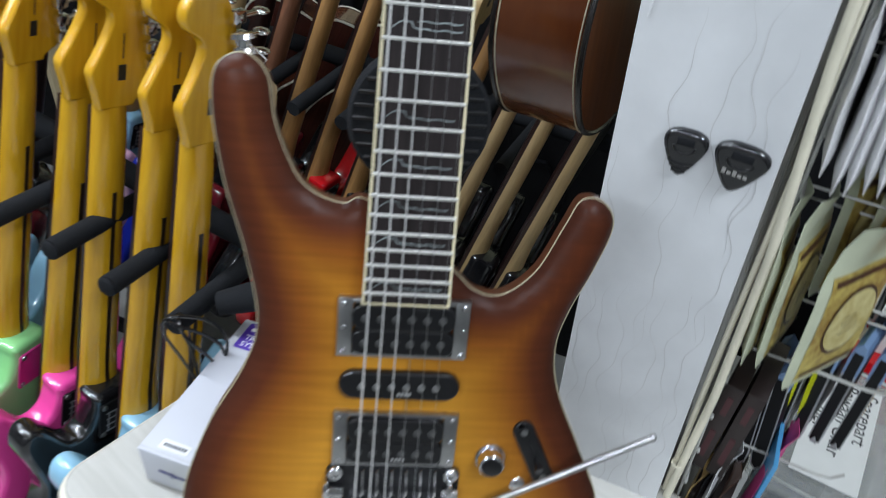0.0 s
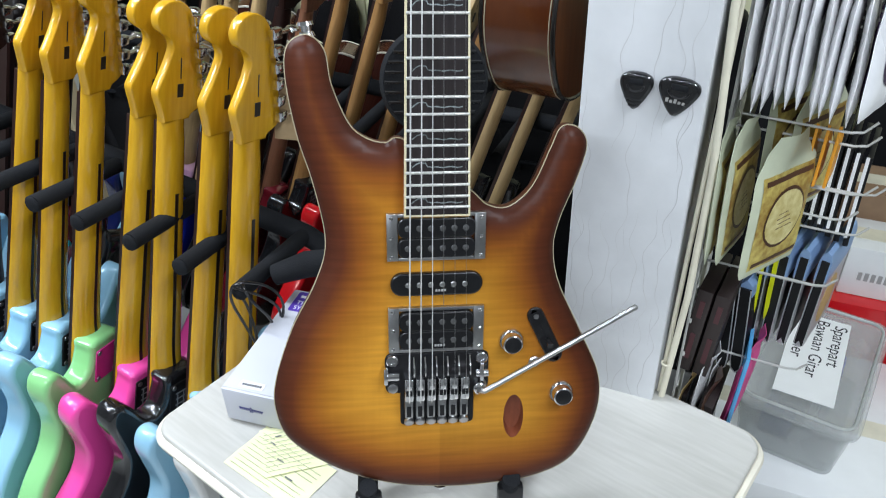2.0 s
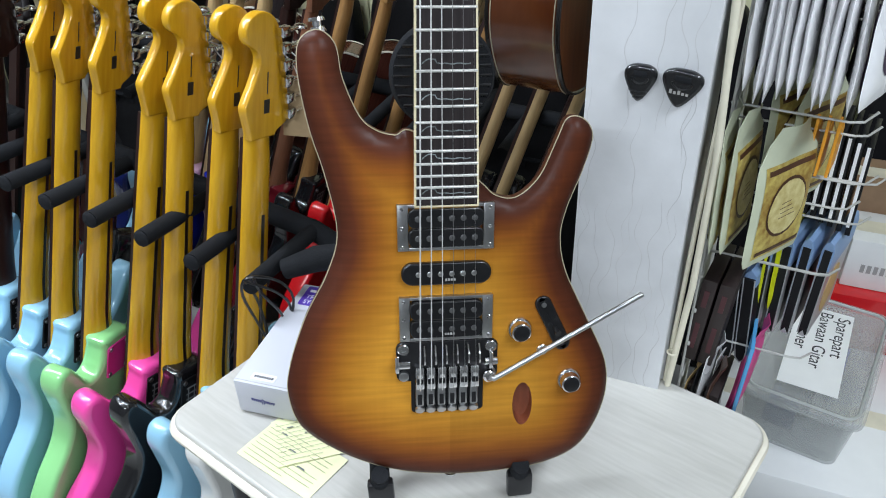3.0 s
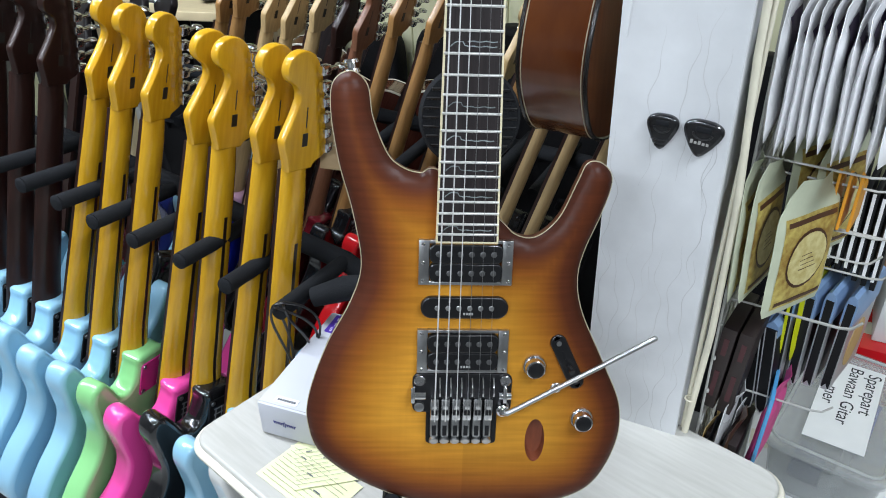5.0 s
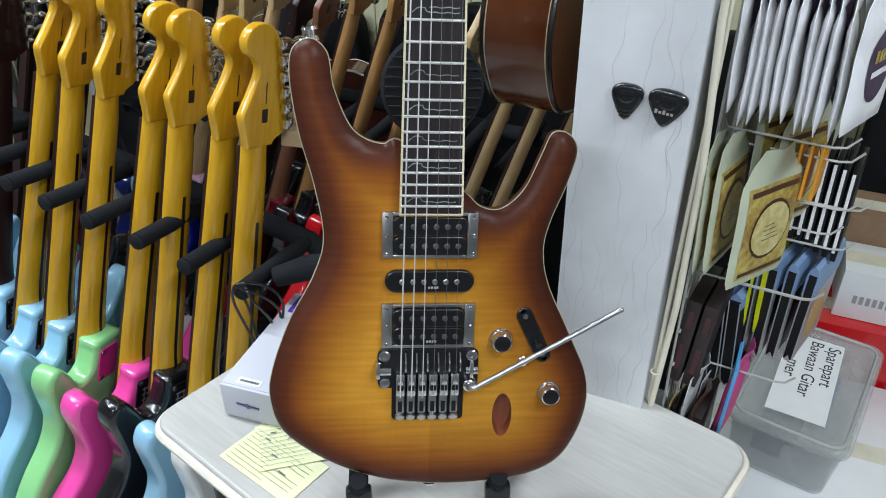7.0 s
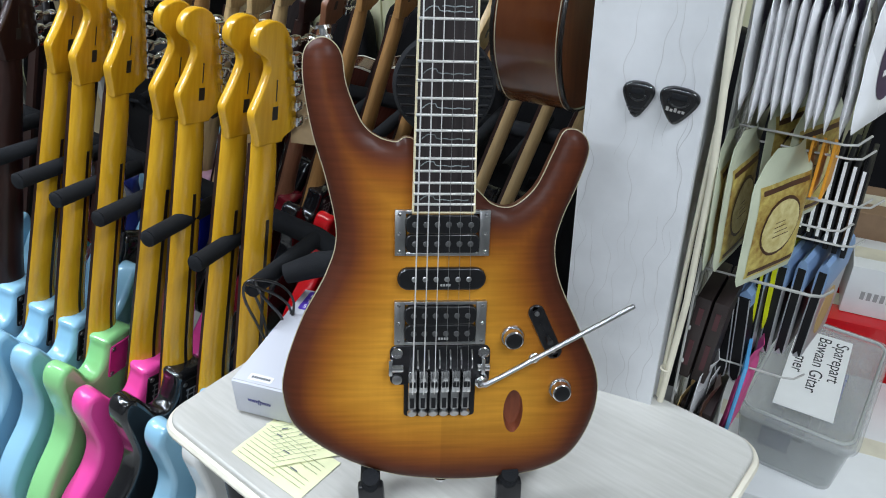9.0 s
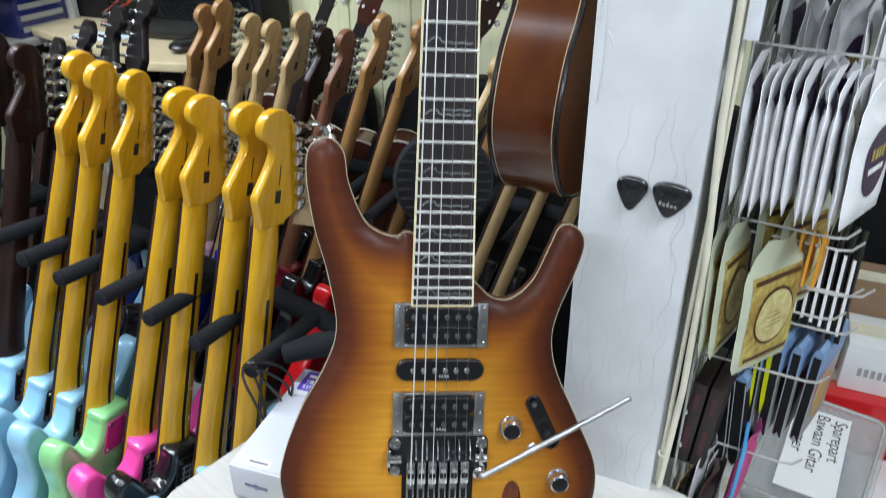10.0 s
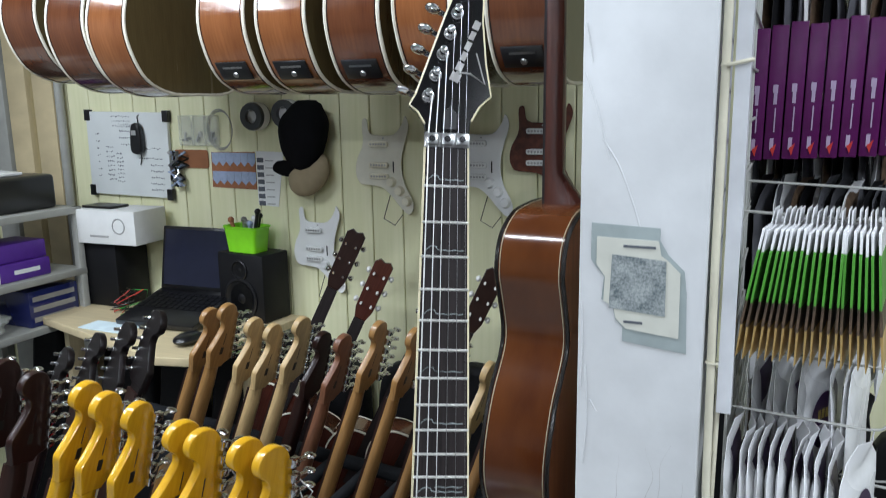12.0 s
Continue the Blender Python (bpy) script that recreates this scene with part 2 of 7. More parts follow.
def slab(bm, pts, z0, z1, round_=0.0, steps=3, m=None):
    """An outline given thickness, with rounded rims."""
    rings = []
    levels = []
    if round_:
        for k in range(steps + 1):
            a = math.pi / 2 * k / steps
            levels.append((round_ * (1 - math.sin(a)), z0 + round_ * (1 - math.cos(a))))
        for k in range(steps + 1):
            a = math.pi / 2 * k / steps
            levels.append((round_ * (1 - math.cos(a)), z1 - round_ * (1 - math.sin(a))))
    else:
        levels = [(0, z0), (0, z1)]
    for d, z in levels:
        q = inset(pts, d) if d > 1e-6 else pts
        rings.append([bm.verts.new((x, y, z)) for x, y in q])
    n = len(pts)
    for a, b in zip(rings, rings[1:]):
        for k in range(n):
            bm.faces.new((a[k], a[(k + 1) % n], b[(k + 1) % n], b[k]))
    for d, z in (levels[0], levels[-1]):
        cp, cf = filled(inset(pts, d) if d > 1e-6 else list(pts))
        cv = [bm.verts.new((x, y, z)) for x, y in cp]
        rings.append(cv)
        for f in cf:
            bm.faces.new([cv[k] for k in f])
    if m is not None:
        bmesh.ops.transform(bm, matrix=m, verts=[v for r in rings for v in r])
    return bm


def B():
    return bmesh.new()


def roundrect(x0, x1, y0, y1, r, k=5):
    out = []
    for cx, cy, a0 in ((x1 - r, y1 - r, 0), (x0 + r, y1 - r, 90), (x0 + r, y0 + r, 180), (x1 - r, y0 + r, 270)):
        for i in range(k + 1):
            a = radians(a0 + 90 * i / k)
            out.append((cx + r * math.cos(a), cy + r * math.sin(a)))
    return out


def axes(origin, x, y, z):
    return Matrix(((x[0], y[0], z[0], origin[0]), (x[1], y[1], z[1], origin[1]), (x[2], y[2], z[2], origin[2]), (0, 0, 0, 1)))


# ---- the room ----
def wall(name, x0, x1, y0, y1, z0, z1, material, label):
    bm = B()
    box(bm, x0, x1, y0, y1, z0, z1)
    return tagged(part(name, bm, material, None, "", False), label, "wall", kind="structure")


WALL_Y = 1.27
wall("wall_north", -2.5, 1.7, WALL_Y + 0.012, WALL_Y + 0.13, 0, 2.75, M_GROOVE, "pale green wood-panelled shop wall with dark vertical grooves")
# unseen walls, added to close the room; their dark grey cuts bounced light
wall("wall_south", -2.5, 1.7, -2.5, -2.38, 0, 2.75, M_PAINT, "unseen grey wall added behind the table")
wall("wall_west", -2.62, -2.5, -2.5, 1.4, 0, 2.75, M_PAINT, "unseen grey side wall added to close the room")
wall("wall_east", 1.7, 1.82, -2.5, 1.4, 0, 2.75, M_PAINT, "unseen grey side wall added to close the room")
# unseen ceiling, its grey lowered to cut bounced light
bm = B()
box(bm, -2.62, 1.82, -2.5, 1.4, 2.75, 2.85)
tagged(part("ceiling", bm, M_CEIL, None, "", False), "unseen grey board ceiling added to close the room", "ceiling", kind="structure")
bm = B()
box(bm, -2.62, 1.82, -2.5, 1.4, -0.1, 0)
tagged(part("floor", bm, M_FLOOR, None, "", False), "pale grey glossy tiled floor", "floor", kind="structure")

# column with wallpaper
bm = B()
box(bm, 0.063, 0.1815, 0.226, 0.42, 0, 2.75, 0.002)
column = tagged(part("column", bm, M_WALLP), "white square column covered in wavy-lined wallpaper", "column", kind="structure")

# table
TABLE = pose(0, 0, 0.747, 0, 0, -15)
table = thing("side_table", TABLE, "small white laminate table with rounded corners", "table")
bm = B()
slab(bm, roundrect(-0.345, 0.248, -0.13, 0.288, 0.03, 6), -0.022, 0, 0.004)
part("tabletop", bm, M_TABLE, table)
bm = B()
pipe(bm, [(x, y, -0.013) for x, y in roundrect(-0.3465, 0.2495, -0.1315, 0.2895, 0.031, 6)], 0.0065, 8, True)
part("edge_band", bm, M_BINDW, table)
for x in (-0.29, 0.2):
    for y in (-0.08, 0.24):
        bm = B()
        cyl(bm, (x, y, -0.022), (x * 1.08, y, -0.747), 0.016, 0.014, 14)
        part("leg", bm, M_BLACKMETAL, table, "black metal table leg")


# ---- the guitar on the table ----
SCALE = 0.648


def fret_y(n):
    return SCALE * 2 ** (-n / 12)


def neck_w(y):
    return 0.043 + 0.015 * (SCALE - y) / (SCALE - fret_y(24))


GUITAR = axes((0, 0, 0.93), (0.8731, 0.484, -0.0594), (-0.0807, 0.2637, 0.9612), (0.4809, -0.8344, 0.2693))
guitar = thing("electric_guitar", GUITAR, "amber sunburst electric guitar with a black pointed headstock on a stand", "guitar")

BODY = [(-26, 217), (-44, 215), (-61, 220), (-75, 233), (-88, 265), (-93, 294), (-107, 306), (-123, 297), (-126, 270), (-119, 223), (-107, 178),
        (-99, 126), (-110, 87), (-133, 43), (-151, -8), (-154, -42), (-141, -78), (-98, -112), (-47, -133), (5, -141), (55, -141), (106, -134),
        (143, -113), (164, -67), (164, -22), (142, 28), (118, 79), (111, 114), (116, 143), (129, 178), (137, 210), (128, 226), (113, 227),
        (104, 208), (89, 174), (68, 155), (48, 157), (30, 173)]
OUT = spline([(x / 1000, y / 1000) for x, y in BODY], 7)
ARCH = ((0.0, -0.0225), (0.003, -0.0188), (0.007, -0.0160), (0.014, -0.0137), (0.025, -0.0124), (0.05, -0.0118), (0.2, -0.0118))


def arch(d):
    for (a, za), (b, zb) in zip(ARCH, ARCH[1:]):
        if d <= b:
            return za + (zb - za) * (d - a) / (b - a)
    return ARCH[-1][1]


def edge_way(pts, outline):
    """How far each point lies from an outline."""
    p, a = np.array(pts), np.array(outline)
    b = np.roll(a, -1, 0)
    ab = b - a
    t = np.clip(((p[:, None] - a) * ab).sum(2) / (ab * ab).sum(1), 0, 1)
    return np.sqrt(((p[:, None] - a - t[..., None] * ab) ** 2).sum(2)).min(1)


def carved_top(name, outline, step, material, parent, holes=()):
    """A carved plate filling an outline, with the way to the edge kept for its paint."""
    from mathutils import geometry
    a = np.array(outline)
    gx, gy = np.meshgrid(np.arange(a[:, 0].min(), a[:, 0].max(), step), np.arange(a[:, 1].min(), a[:, 1].max(), step))
    g = np.stack([gx.ravel(), gy.ravel()], 1)
    x1, y1 = a[:, 0], a[:, 1]
    x2, y2 = np.roll(x1, -1), np.roll(y1, -1)
    px, py = g[:, 0:1], g[:, 1:2]
    cross = ((y1 > py) != (y2 > py)) & (px < (x2 - x1) * (py - y1) / np.where(y2 == y1, 1e-12, y2 - y1) + x1)
    g = g[cross.sum(1) % 2 == 1]
    g = g[edge_way(g, outline) > step * 0.5]
    rim = [inset(outline, 0.003), inset(outline, 0.007)]
    oval = []
    for cx, cy, ax, ay in holes:
        g = g[((g[:, 0] - cx) / (ax + 0.002)) ** 2 + ((g[:, 1] - cy) / (ay + 0.002)) ** 2 > 1]
        oval += [(cx + ax * math.cos(2 * math.pi * k / 40), cy + ay * math.sin(2 * math.pi * k / 40)) for k in range(40)]
    pts = list(outline) + rim[0] + rim[1] + oval + [tuple(q) for q in g]
    n = len(outline)
    loop = list(range(n))
    faces_in = [loop if sum(outline[i][0] * outline[(i + 1) % n][1] - outline[(i + 1) % n][0] * outline[i][1] for i in range(n)) > 0 else loop[::-1]]
    vs, _, fs, _, _, _ = geometry.delaunay_2d_cdt([Vector(q) for q in pts], [], faces_in, 1, 1e-5)
    way = edge_way([tuple(v) for v in vs], outline)
    for cx, cy, ax, ay in holes:
        mid = [(sum(vs[i].x for i in f) / len(f), sum(vs[i].y for i in f) / len(f)) for f in fs]
        fs = [f for f, (x, y) in zip(fs, mid) if ((x - cx) / ax) ** 2 + ((y - cy) / ay) ** 2 > 0.999]
    me = bpy.data.meshes.new(name)
    me.from_pydata([(v.x, v.y, arch(d)) for v, d in zip(vs, way)], [], fs)
    at = me.attributes.new("edge", "FLOAT", "POINT")
    at.data.foreach_set("value", way.astype(np.float32))
    me.materials.append(material)
    me.shade_smooth()
    ob = new(name, me)
    ob.parent = parent
    return ob


SCOOP = (0.0770, -0.0575, 0.0100, 0.0240)
carved_top("body_top", OUT, 0.006, M_BURST, guitar, [SCOOP])
bm = B()
rings = [[bm.verts.new((x, y, z)) for x, y in (inset(OUT, d) if d else OUT)] for d, z in ((0, -0.0226), (0, -0.034), (0.002, -0.038), (0.004, -0.040))]
for a, b in zip(rings, rings[1:]):
    for k in range(len(OUT)):
        bm.faces.new((a[k], a[(k + 1) % len(OUT)], b[(k + 1) % len(OUT)], b[k]))
cap_pts, cap_faces = filled(inset(OUT, 0.004))
cap_v = [bm.verts.new((x, y, -0.040)) for x, y in cap_pts]
for f in cap_faces:
    bm.faces.new([cap_v[k] for k in f])
part("body_back", bm, M_BACKWOOD, guitar, "dark stained mahogany body sides and back")
bm = B()
pipe(bm, [(x, y, -0.0226) for x, y in OUT], 0.0006, 6, True)
part("body_binding", bm, M_BINDB, guitar, "thin aged cream binding round the body")

# neck and fingerboard
Y0, Y1 = 0.1535, SCALE + 0.001
bm = B()
prev = None
for i in range(25):
    y = Y0 - 0.03 + (Y1 + 0.01 - Y0 + 0.03) * i / 24
    w = neck_w(y) / 2 - 0.0006
    ring = [bm.verts.new((w * math.cos(a), y, -0.0062 - (0.0145 if y > 0.24 else 0.02) * abs(math.sin(a)) ** 0.8)) for a in [math.pi * k / 12 for k in range(13)]]
    if prev:
        for a, b, c, d in zip(prev, prev[1:], ring[1:], ring):
            bm.faces.new((a, b, c, d))
        bm.faces.new((prev[0], ring[0], ring[-1], prev[-1]))
    else:
        bm.faces.new(ring)
    prev = ring
bm.faces.new(prev)
part("neck", bm, M_MAPLE, guitar, "pale maple neck")


def strip(bm, y0, y1, o0, i0, o1, i1, z0, z1):
    """A long bar between two lines in the plane of the neck."""
    v = [bm.verts.new(p) for p in ((o0, y0, z0), (i0, y0, z0), (i1, y1, z0), (o1, y1, z0), (o0, y0, z1), (i0, y0, z1), (i1, y1, z1), (o1, y1, z1))]
    for f in ((0, 1, 2, 3), (4, 7, 6, 5), (0, 4, 5, 1), (1, 5, 6, 2), (2, 6, 7, 3), (3, 7, 4, 0)):
        bm.faces.new([v[k] for k in f])


wa, wb = neck_w(Y0) / 2, neck_w(Y1) / 2
bm = B()
strip(bm, Y0 + 0.0016, Y1, -wa + 0.0018, wa - 0.0018, -wb + 0.0018, wb - 0.0018, -0.0062, -0.0004)
part("fingerboard", bm, M_BOARD, guitar, "dark rosewood fingerboard", False)
for s in (-1, 1):
    bm = B()
    strip(bm, Y0, Y1, s * wa, s * (wa - 0.0018), s * wb, s * (wb - 0.0018), -0.0064, -0.0003)
    part("neck_binding", bm, M_BIND, guitar, "cream binding of the fingerboard", False)
bm = B()
box(bm, -wa + 0.0018, wa - 0.0018, Y0, Y0 + 0.0016, -0.0064, -0.0003)
part("neck_binding", bm, M_BIND, guitar, "", False)
for n in range(1, 25):
    y, w = fret_y(n), neck_w(fret_y(n)) / 2 - 0.0008
    bm = B()
    prev = None
    for k in range(7):
        a = math.pi * k / 6
        row = [bm.verts.new((x, y + 0.00125 * math.cos(a), -0.0004 + 0.0012 * math.sin(a))) for x in (-w, w)]
        if prev:
            bm.faces.new((prev[0], prev[1], row[1], row[0]))
        prev = row
    part("fret", bm, M_FRET, guitar)


def inlay(y, w, double=False):
    """A vine: a curl towards the bass side that runs out into a line."""
    rows = [(0.0, 0)] + ([(0.0042, 1)] if double else [])
    for dy, kind in rows:
        pts = []
        if not kind:
            for k in range(9):
                t = k / 8
                pts.append((-w * 0.78 + w * 0.42 * t, y - 0.0005 + 0.0046 * math.sin(min(1, t * 1.25) * math.pi * 0.62)))
            pts.append((-w * 0.30, y + 0.0008))
        else:
            pts.append((-w * 0.22, y + dy))
        for k in range(12):
            t = k / 11
            pts.append((-w * 0.16 + w * 0.92 * t, y + dy + 0.0004 * math.sin(t * 13)))
        bm = B()
        prev = None
        for k, q in enumerate(pts):
            a, b = Vector(pts[max(0, k - 1)]), Vector(pts[min(len(pts) - 1, k + 1)])
            d = (b - a).normalized()
            n_ = Vector((-d.y, d.x)) * (0.00028 + 0.00030 * abs(math.sin(k * 1.7)))
            row = [bm.verts.new((q[0] + e * n_.x, q[1] + e * n_.y, -0.0002)) for e in (1, -1)]
            if prev:
                bm.faces.new((prev[0], prev[1], row[1], row[0]))
            prev = row
        part("inlay", bm, M_PEARL, guitar, "mother-of-pearl vine inlay", False)


for n in (1, 3, 5, 7, 9, 12, 15, 17, 19, 21, 24):
    inlay(fret_y(n) + min(0.42 * (fret_y(n - 1) - fret_y(n)), 0.006), neck_w(fret_y(n)) / 2, n == 12)

# locking nut
bm = B()
box(bm, -0.0215, 0.0215, 0.6485, 0.6625, -0.006, 0.0015, 0.0008)
nut = part("locking_nut", bm, M_STEEL, guitar, "dark chrome locking nut with three clamps")
for x in (-0.0142, 0, 0.0142):
    bm = B()
    box(bm, x - 0.0058, x + 0.0058, 0.650, 0.6615, 0.0015, 0.0052, 0.0012)
    c = part("clamp", bm, M_STEEL, nut)
    bm = B()
    cyl(bm, (x, 0.6555, 0.005), (x, 0.6555, 0.0068), 0.0031, None, 14)
    cyl(bm, (x, 0.6555, 0.0068), (x, 0.6555, 0.0072), 0.0016, 0.0014, 6)
    part("clamp_screw", bm, M_BLACKMETAL, nut)

# headstock
HEAD = [(-0.0205, 0.6625), (-0.021, 0.672), (-0.0275, 0.683), (-0.036, 0.690), (-0.030, 0.701), (-0.004, 0.777), (0.020, 0.842), (0.044, 0.868),
        (0.0400, 0.842), (0.0345, 0.806), (0.0335, 0.775), (0.037, 0.733), (0.0425, 0.701), (0.031, 0.690), (0.0235, 0.676), (0.0215, 0.6625)]
bm = B()
slab(bm, HEAD, -0.019, -0.005, 0.0012, 2)
head = part("headstock", bm, M_LACQ, guitar, "glossy black pointed headstock")
bm = B()
pipe(bm, [(x, y, -0.0058) for x, y in HEAD[1:-1]], 0.0011, 6)
part("headstock_binding", bm, M_BIND, head, "cream binding of the headstock")
POSTS = [(-0.0185 + 0.0067 * k, 0.6985 + 0.0208 * k) for k in range(6)]
for k, (x, y) in enumerate(POSTS):
    bm = B()
    lathe(bm, [(0.0062, -0.005), (0.0062, -0.0035), (0.0052, -0.003), (0.0050, 0.0005), (0.0034, 0.001), (0.0030, 0.0050), (0.0038, 0.0058), (0.0036, 0.0105), (0.0026, 0.0112)], pose(x, y, 0), 18)
    part("tuner_post", bm, M_CHROME, head, "chrome tuner post")
    bm = B()
    d = Vector((-0.95, 0.31, 0))
    e = Vector((x, y, -0.0165)) + d * (0.012 + 0.004)
    cyl(bm, Vector((x, y, -0.022)) + d * 0.004, e + d * 0.002, 0.0028, None, 10)
    ball(bm, e + d * 0.0085 + Vector((0, 0, 0.002)), 0.0085, 0.95, 0.5, 1.0, 14, Matrix.Rotation(math.atan2(d.y, d.x), 4, "Z"))
    part("tuner_button", bm, M_CHROME, head, "chrome tuner button")
# maker's mark on the headstock as plain silver shapes
for k in range(6):
    t = k / 5
    hgt = (0.0125, 0.0095, 0.008, 0.008, 0.008, 0.0095)[k]
    bm = B()
    box(bm, -0.0043, 0.0043, -hgt * 0.46, hgt * 0.46 - 0.002, 0, 0.0002, 0, pose(0.0065 + 0.020 * t, 0.719 + 0.052 * t, -0.0046, 0, 0, 66))
    part("maker_mark", bm, M_SILVER, head, "", False)
bm = B()
pipe(bm, [(0.008, 0.7235, -0.0047), (0.022, 0.7225, -0.0047), (0.0360, 0.7125, -0.0047), (0.0275, 0.743, -0.0047)], 0.0008, 5)
part("maker_mark", bm, M_SILVER, head, "plain silver flourish on the headstock")
bm = B()
slab(bm, [(-0.004, 0.667), (0.010, 0.667), (0.010, 0.682), (0.003, 0.690), (-0.004, 0.682)], -0.005, -0.0032, 0.0005, 2)
part("truss_cover", bm, M_BLACK, head)

# strings
SX = [-0.0265 + 0.0106 * k for k in range(6)]
NX = [-0.0175 + 0.0070 * k for k in range(6)]
GA = (0.00074, 0.00060, 0.00046, 0.00028, 0.00022, 0.00018)
M_WOUND = mat("wound_string", (0.74, 0.73, 0.71), 0.45, 0.55)
for k in range(6):
    bm = B()
    px, py = POSTS[k]
    pipe(bm, [(SX[k], -0.028, 0.004), (SX[k], -0.006, 0.0085), (SX[k], 0.002, 0.0088), (NX[k], 0.651, 0.0019), (NX[k], 0.663, 0.0017), (px + 0.0035, py - 0.002, 0.0032), (px + 0.0034, py + 0.002, 0.0035)], GA[k], 6)
    part("string", bm, M_WOUND if k < 3 else M_STEEL, guitar)


# pickups
M_POLE = mat("dull_pole_piece", (0.16, 0.16, 0.16), 0.35, 0.8)
def humbucker(y0, y1):
    yc = (y0 + y1) / 2
    bm = B()
    for x0, x1, a, b in ((-0.0445, -0.0345, y0, y1), (0.0345, 0.0445, y0, y1), (-0.0345, 0.0345, y0, y0 + 0.0032), (-0.0345, 0.0345, y1 - 0.0032, y1)):
        box(bm, x0, x1, a, b, -0.0125, -0.0068, 0.0005)
    ring = part("pickup_ring", bm, M_STEEL, guitar, "worn nickel mounting ring")
    for x in (-0.0405, 0.0405):
        for y in (y0 + 0.004, yc, y1 - 0.004):
            bm = B()
            lathe(bm, [(0.0018, -0.0068), (0.0018, -0.0064), (0.001, -0.0058)], pose(x, y, 0), 10)
            part("screw", bm, M_CHROME, ring)
    for s in (-1, 1):
        bm = B()
        slab(bm, roundrect(-0.0343, 0.0343, yc + s * 0.0093 - 0.009, yc + s * 0.0093 + 0.009, 0.006, 5), -0.0125, -0.0035, 0.0009, 2)
        bob = part("bobbin", bm, M_BLACK, ring, "black plastic pickup coil")
        for k in range(6):
            bm = B()
            lathe(bm, [(0.0028, -0.0036), (0.0028, -0.0029), (0.0018, -0.0026)], pose((-0.0265 + 0.0106 * k) * 0.98, yc + s * 0.0093, 0), 12)
            part("pole", bm, M_POLE, bob)


humbucker(0.1105, 0.1545)
humbucker(0.0195, 0.0645)
bm = B()
slab(bm, roundrect(-0.0420, 0.0425, 0.0765, 0.0985, 0.0108, 8), -0.0125, -0.0058, 0.0016, 3)
single = part("single_coil", bm, M_BLACK, guitar, "black oval single-coil pickup")
for k in range(6):
    bm = B()
    lathe(bm, [(0.0026, -0.0059), (0.0026, -0.0051), (0.0020, -0.0048)], pose(-0.026 + 0.0104 * k, 0.0875, 0), 12)
    part("pole", bm, M_STEEL, single)
M_GREYPRINT = mat("grey_print", (0.35, 0.35, 0.34), 0.5)
for x, y, z in ((0.004, 0.0806, -0.0056), (0.003, 0.0265, -0.0032)):
    bm = B()
    for k in range(4):
        box(bm, x - 0.005 + 0.0026 * k, x - 0.0032 + 0.0026 * k, y, y + 0.0024, z, z + 0.0002)
    part("print", bm, M_GREYPRINT, guitar, "small grey maker's print as plain bars", False)

# bridge
bm = B()
slab(bm, roundrect(-0.0485, 0.0505, -0.0245, 0.0175, 0.007, 5), -0.0128, -0.0095, 0.0008, 2)
slab(bm, roundrect(-0.0345, 0.0365, -0.0595, -0.012, 0.004, 4), -0.0128, -0.0096, 0.0008, 2)
bridge = part("tremolo_bridge", bm, M_BLACKMETAL, guitar, "black and chrome locking tremolo bridge")
for s, xo in ((-1, -0.0415), (1, 0.0435)):
    bm = B()
    lathe(bm, [(0.0058, -0.0095), (0.0058, -0.007), (0.0048, -0.0062), (0.0025, -0.0062), (0.0022, -0.0075)], pose(xo, 0.0105, 0), 18)
    part("pivot_post", bm, M_CHROME, bridge)
    bm = B()
    cyl(bm, (xo - 0.006, -0.0045, -0.006), (xo + 0.006, -0.0045, -0.006), 0.0042, None, 14)
    box(bm, xo - 0.0055 + s * 0.003, xo - 0.0015 + s * 0.003, -0.011, 0.006, -0.0095, -0.001, 0.001)
    part("knife_edge", bm, M_CHROME, bridge)
    bm = B()
    lathe(bm, [(0.005, -0.0095), (0.005, -0.006), (0.0036, -0.0055)], pose(xo, -0.0175, 0), 16)
    part("screw", bm, M_STEEL, bridge)
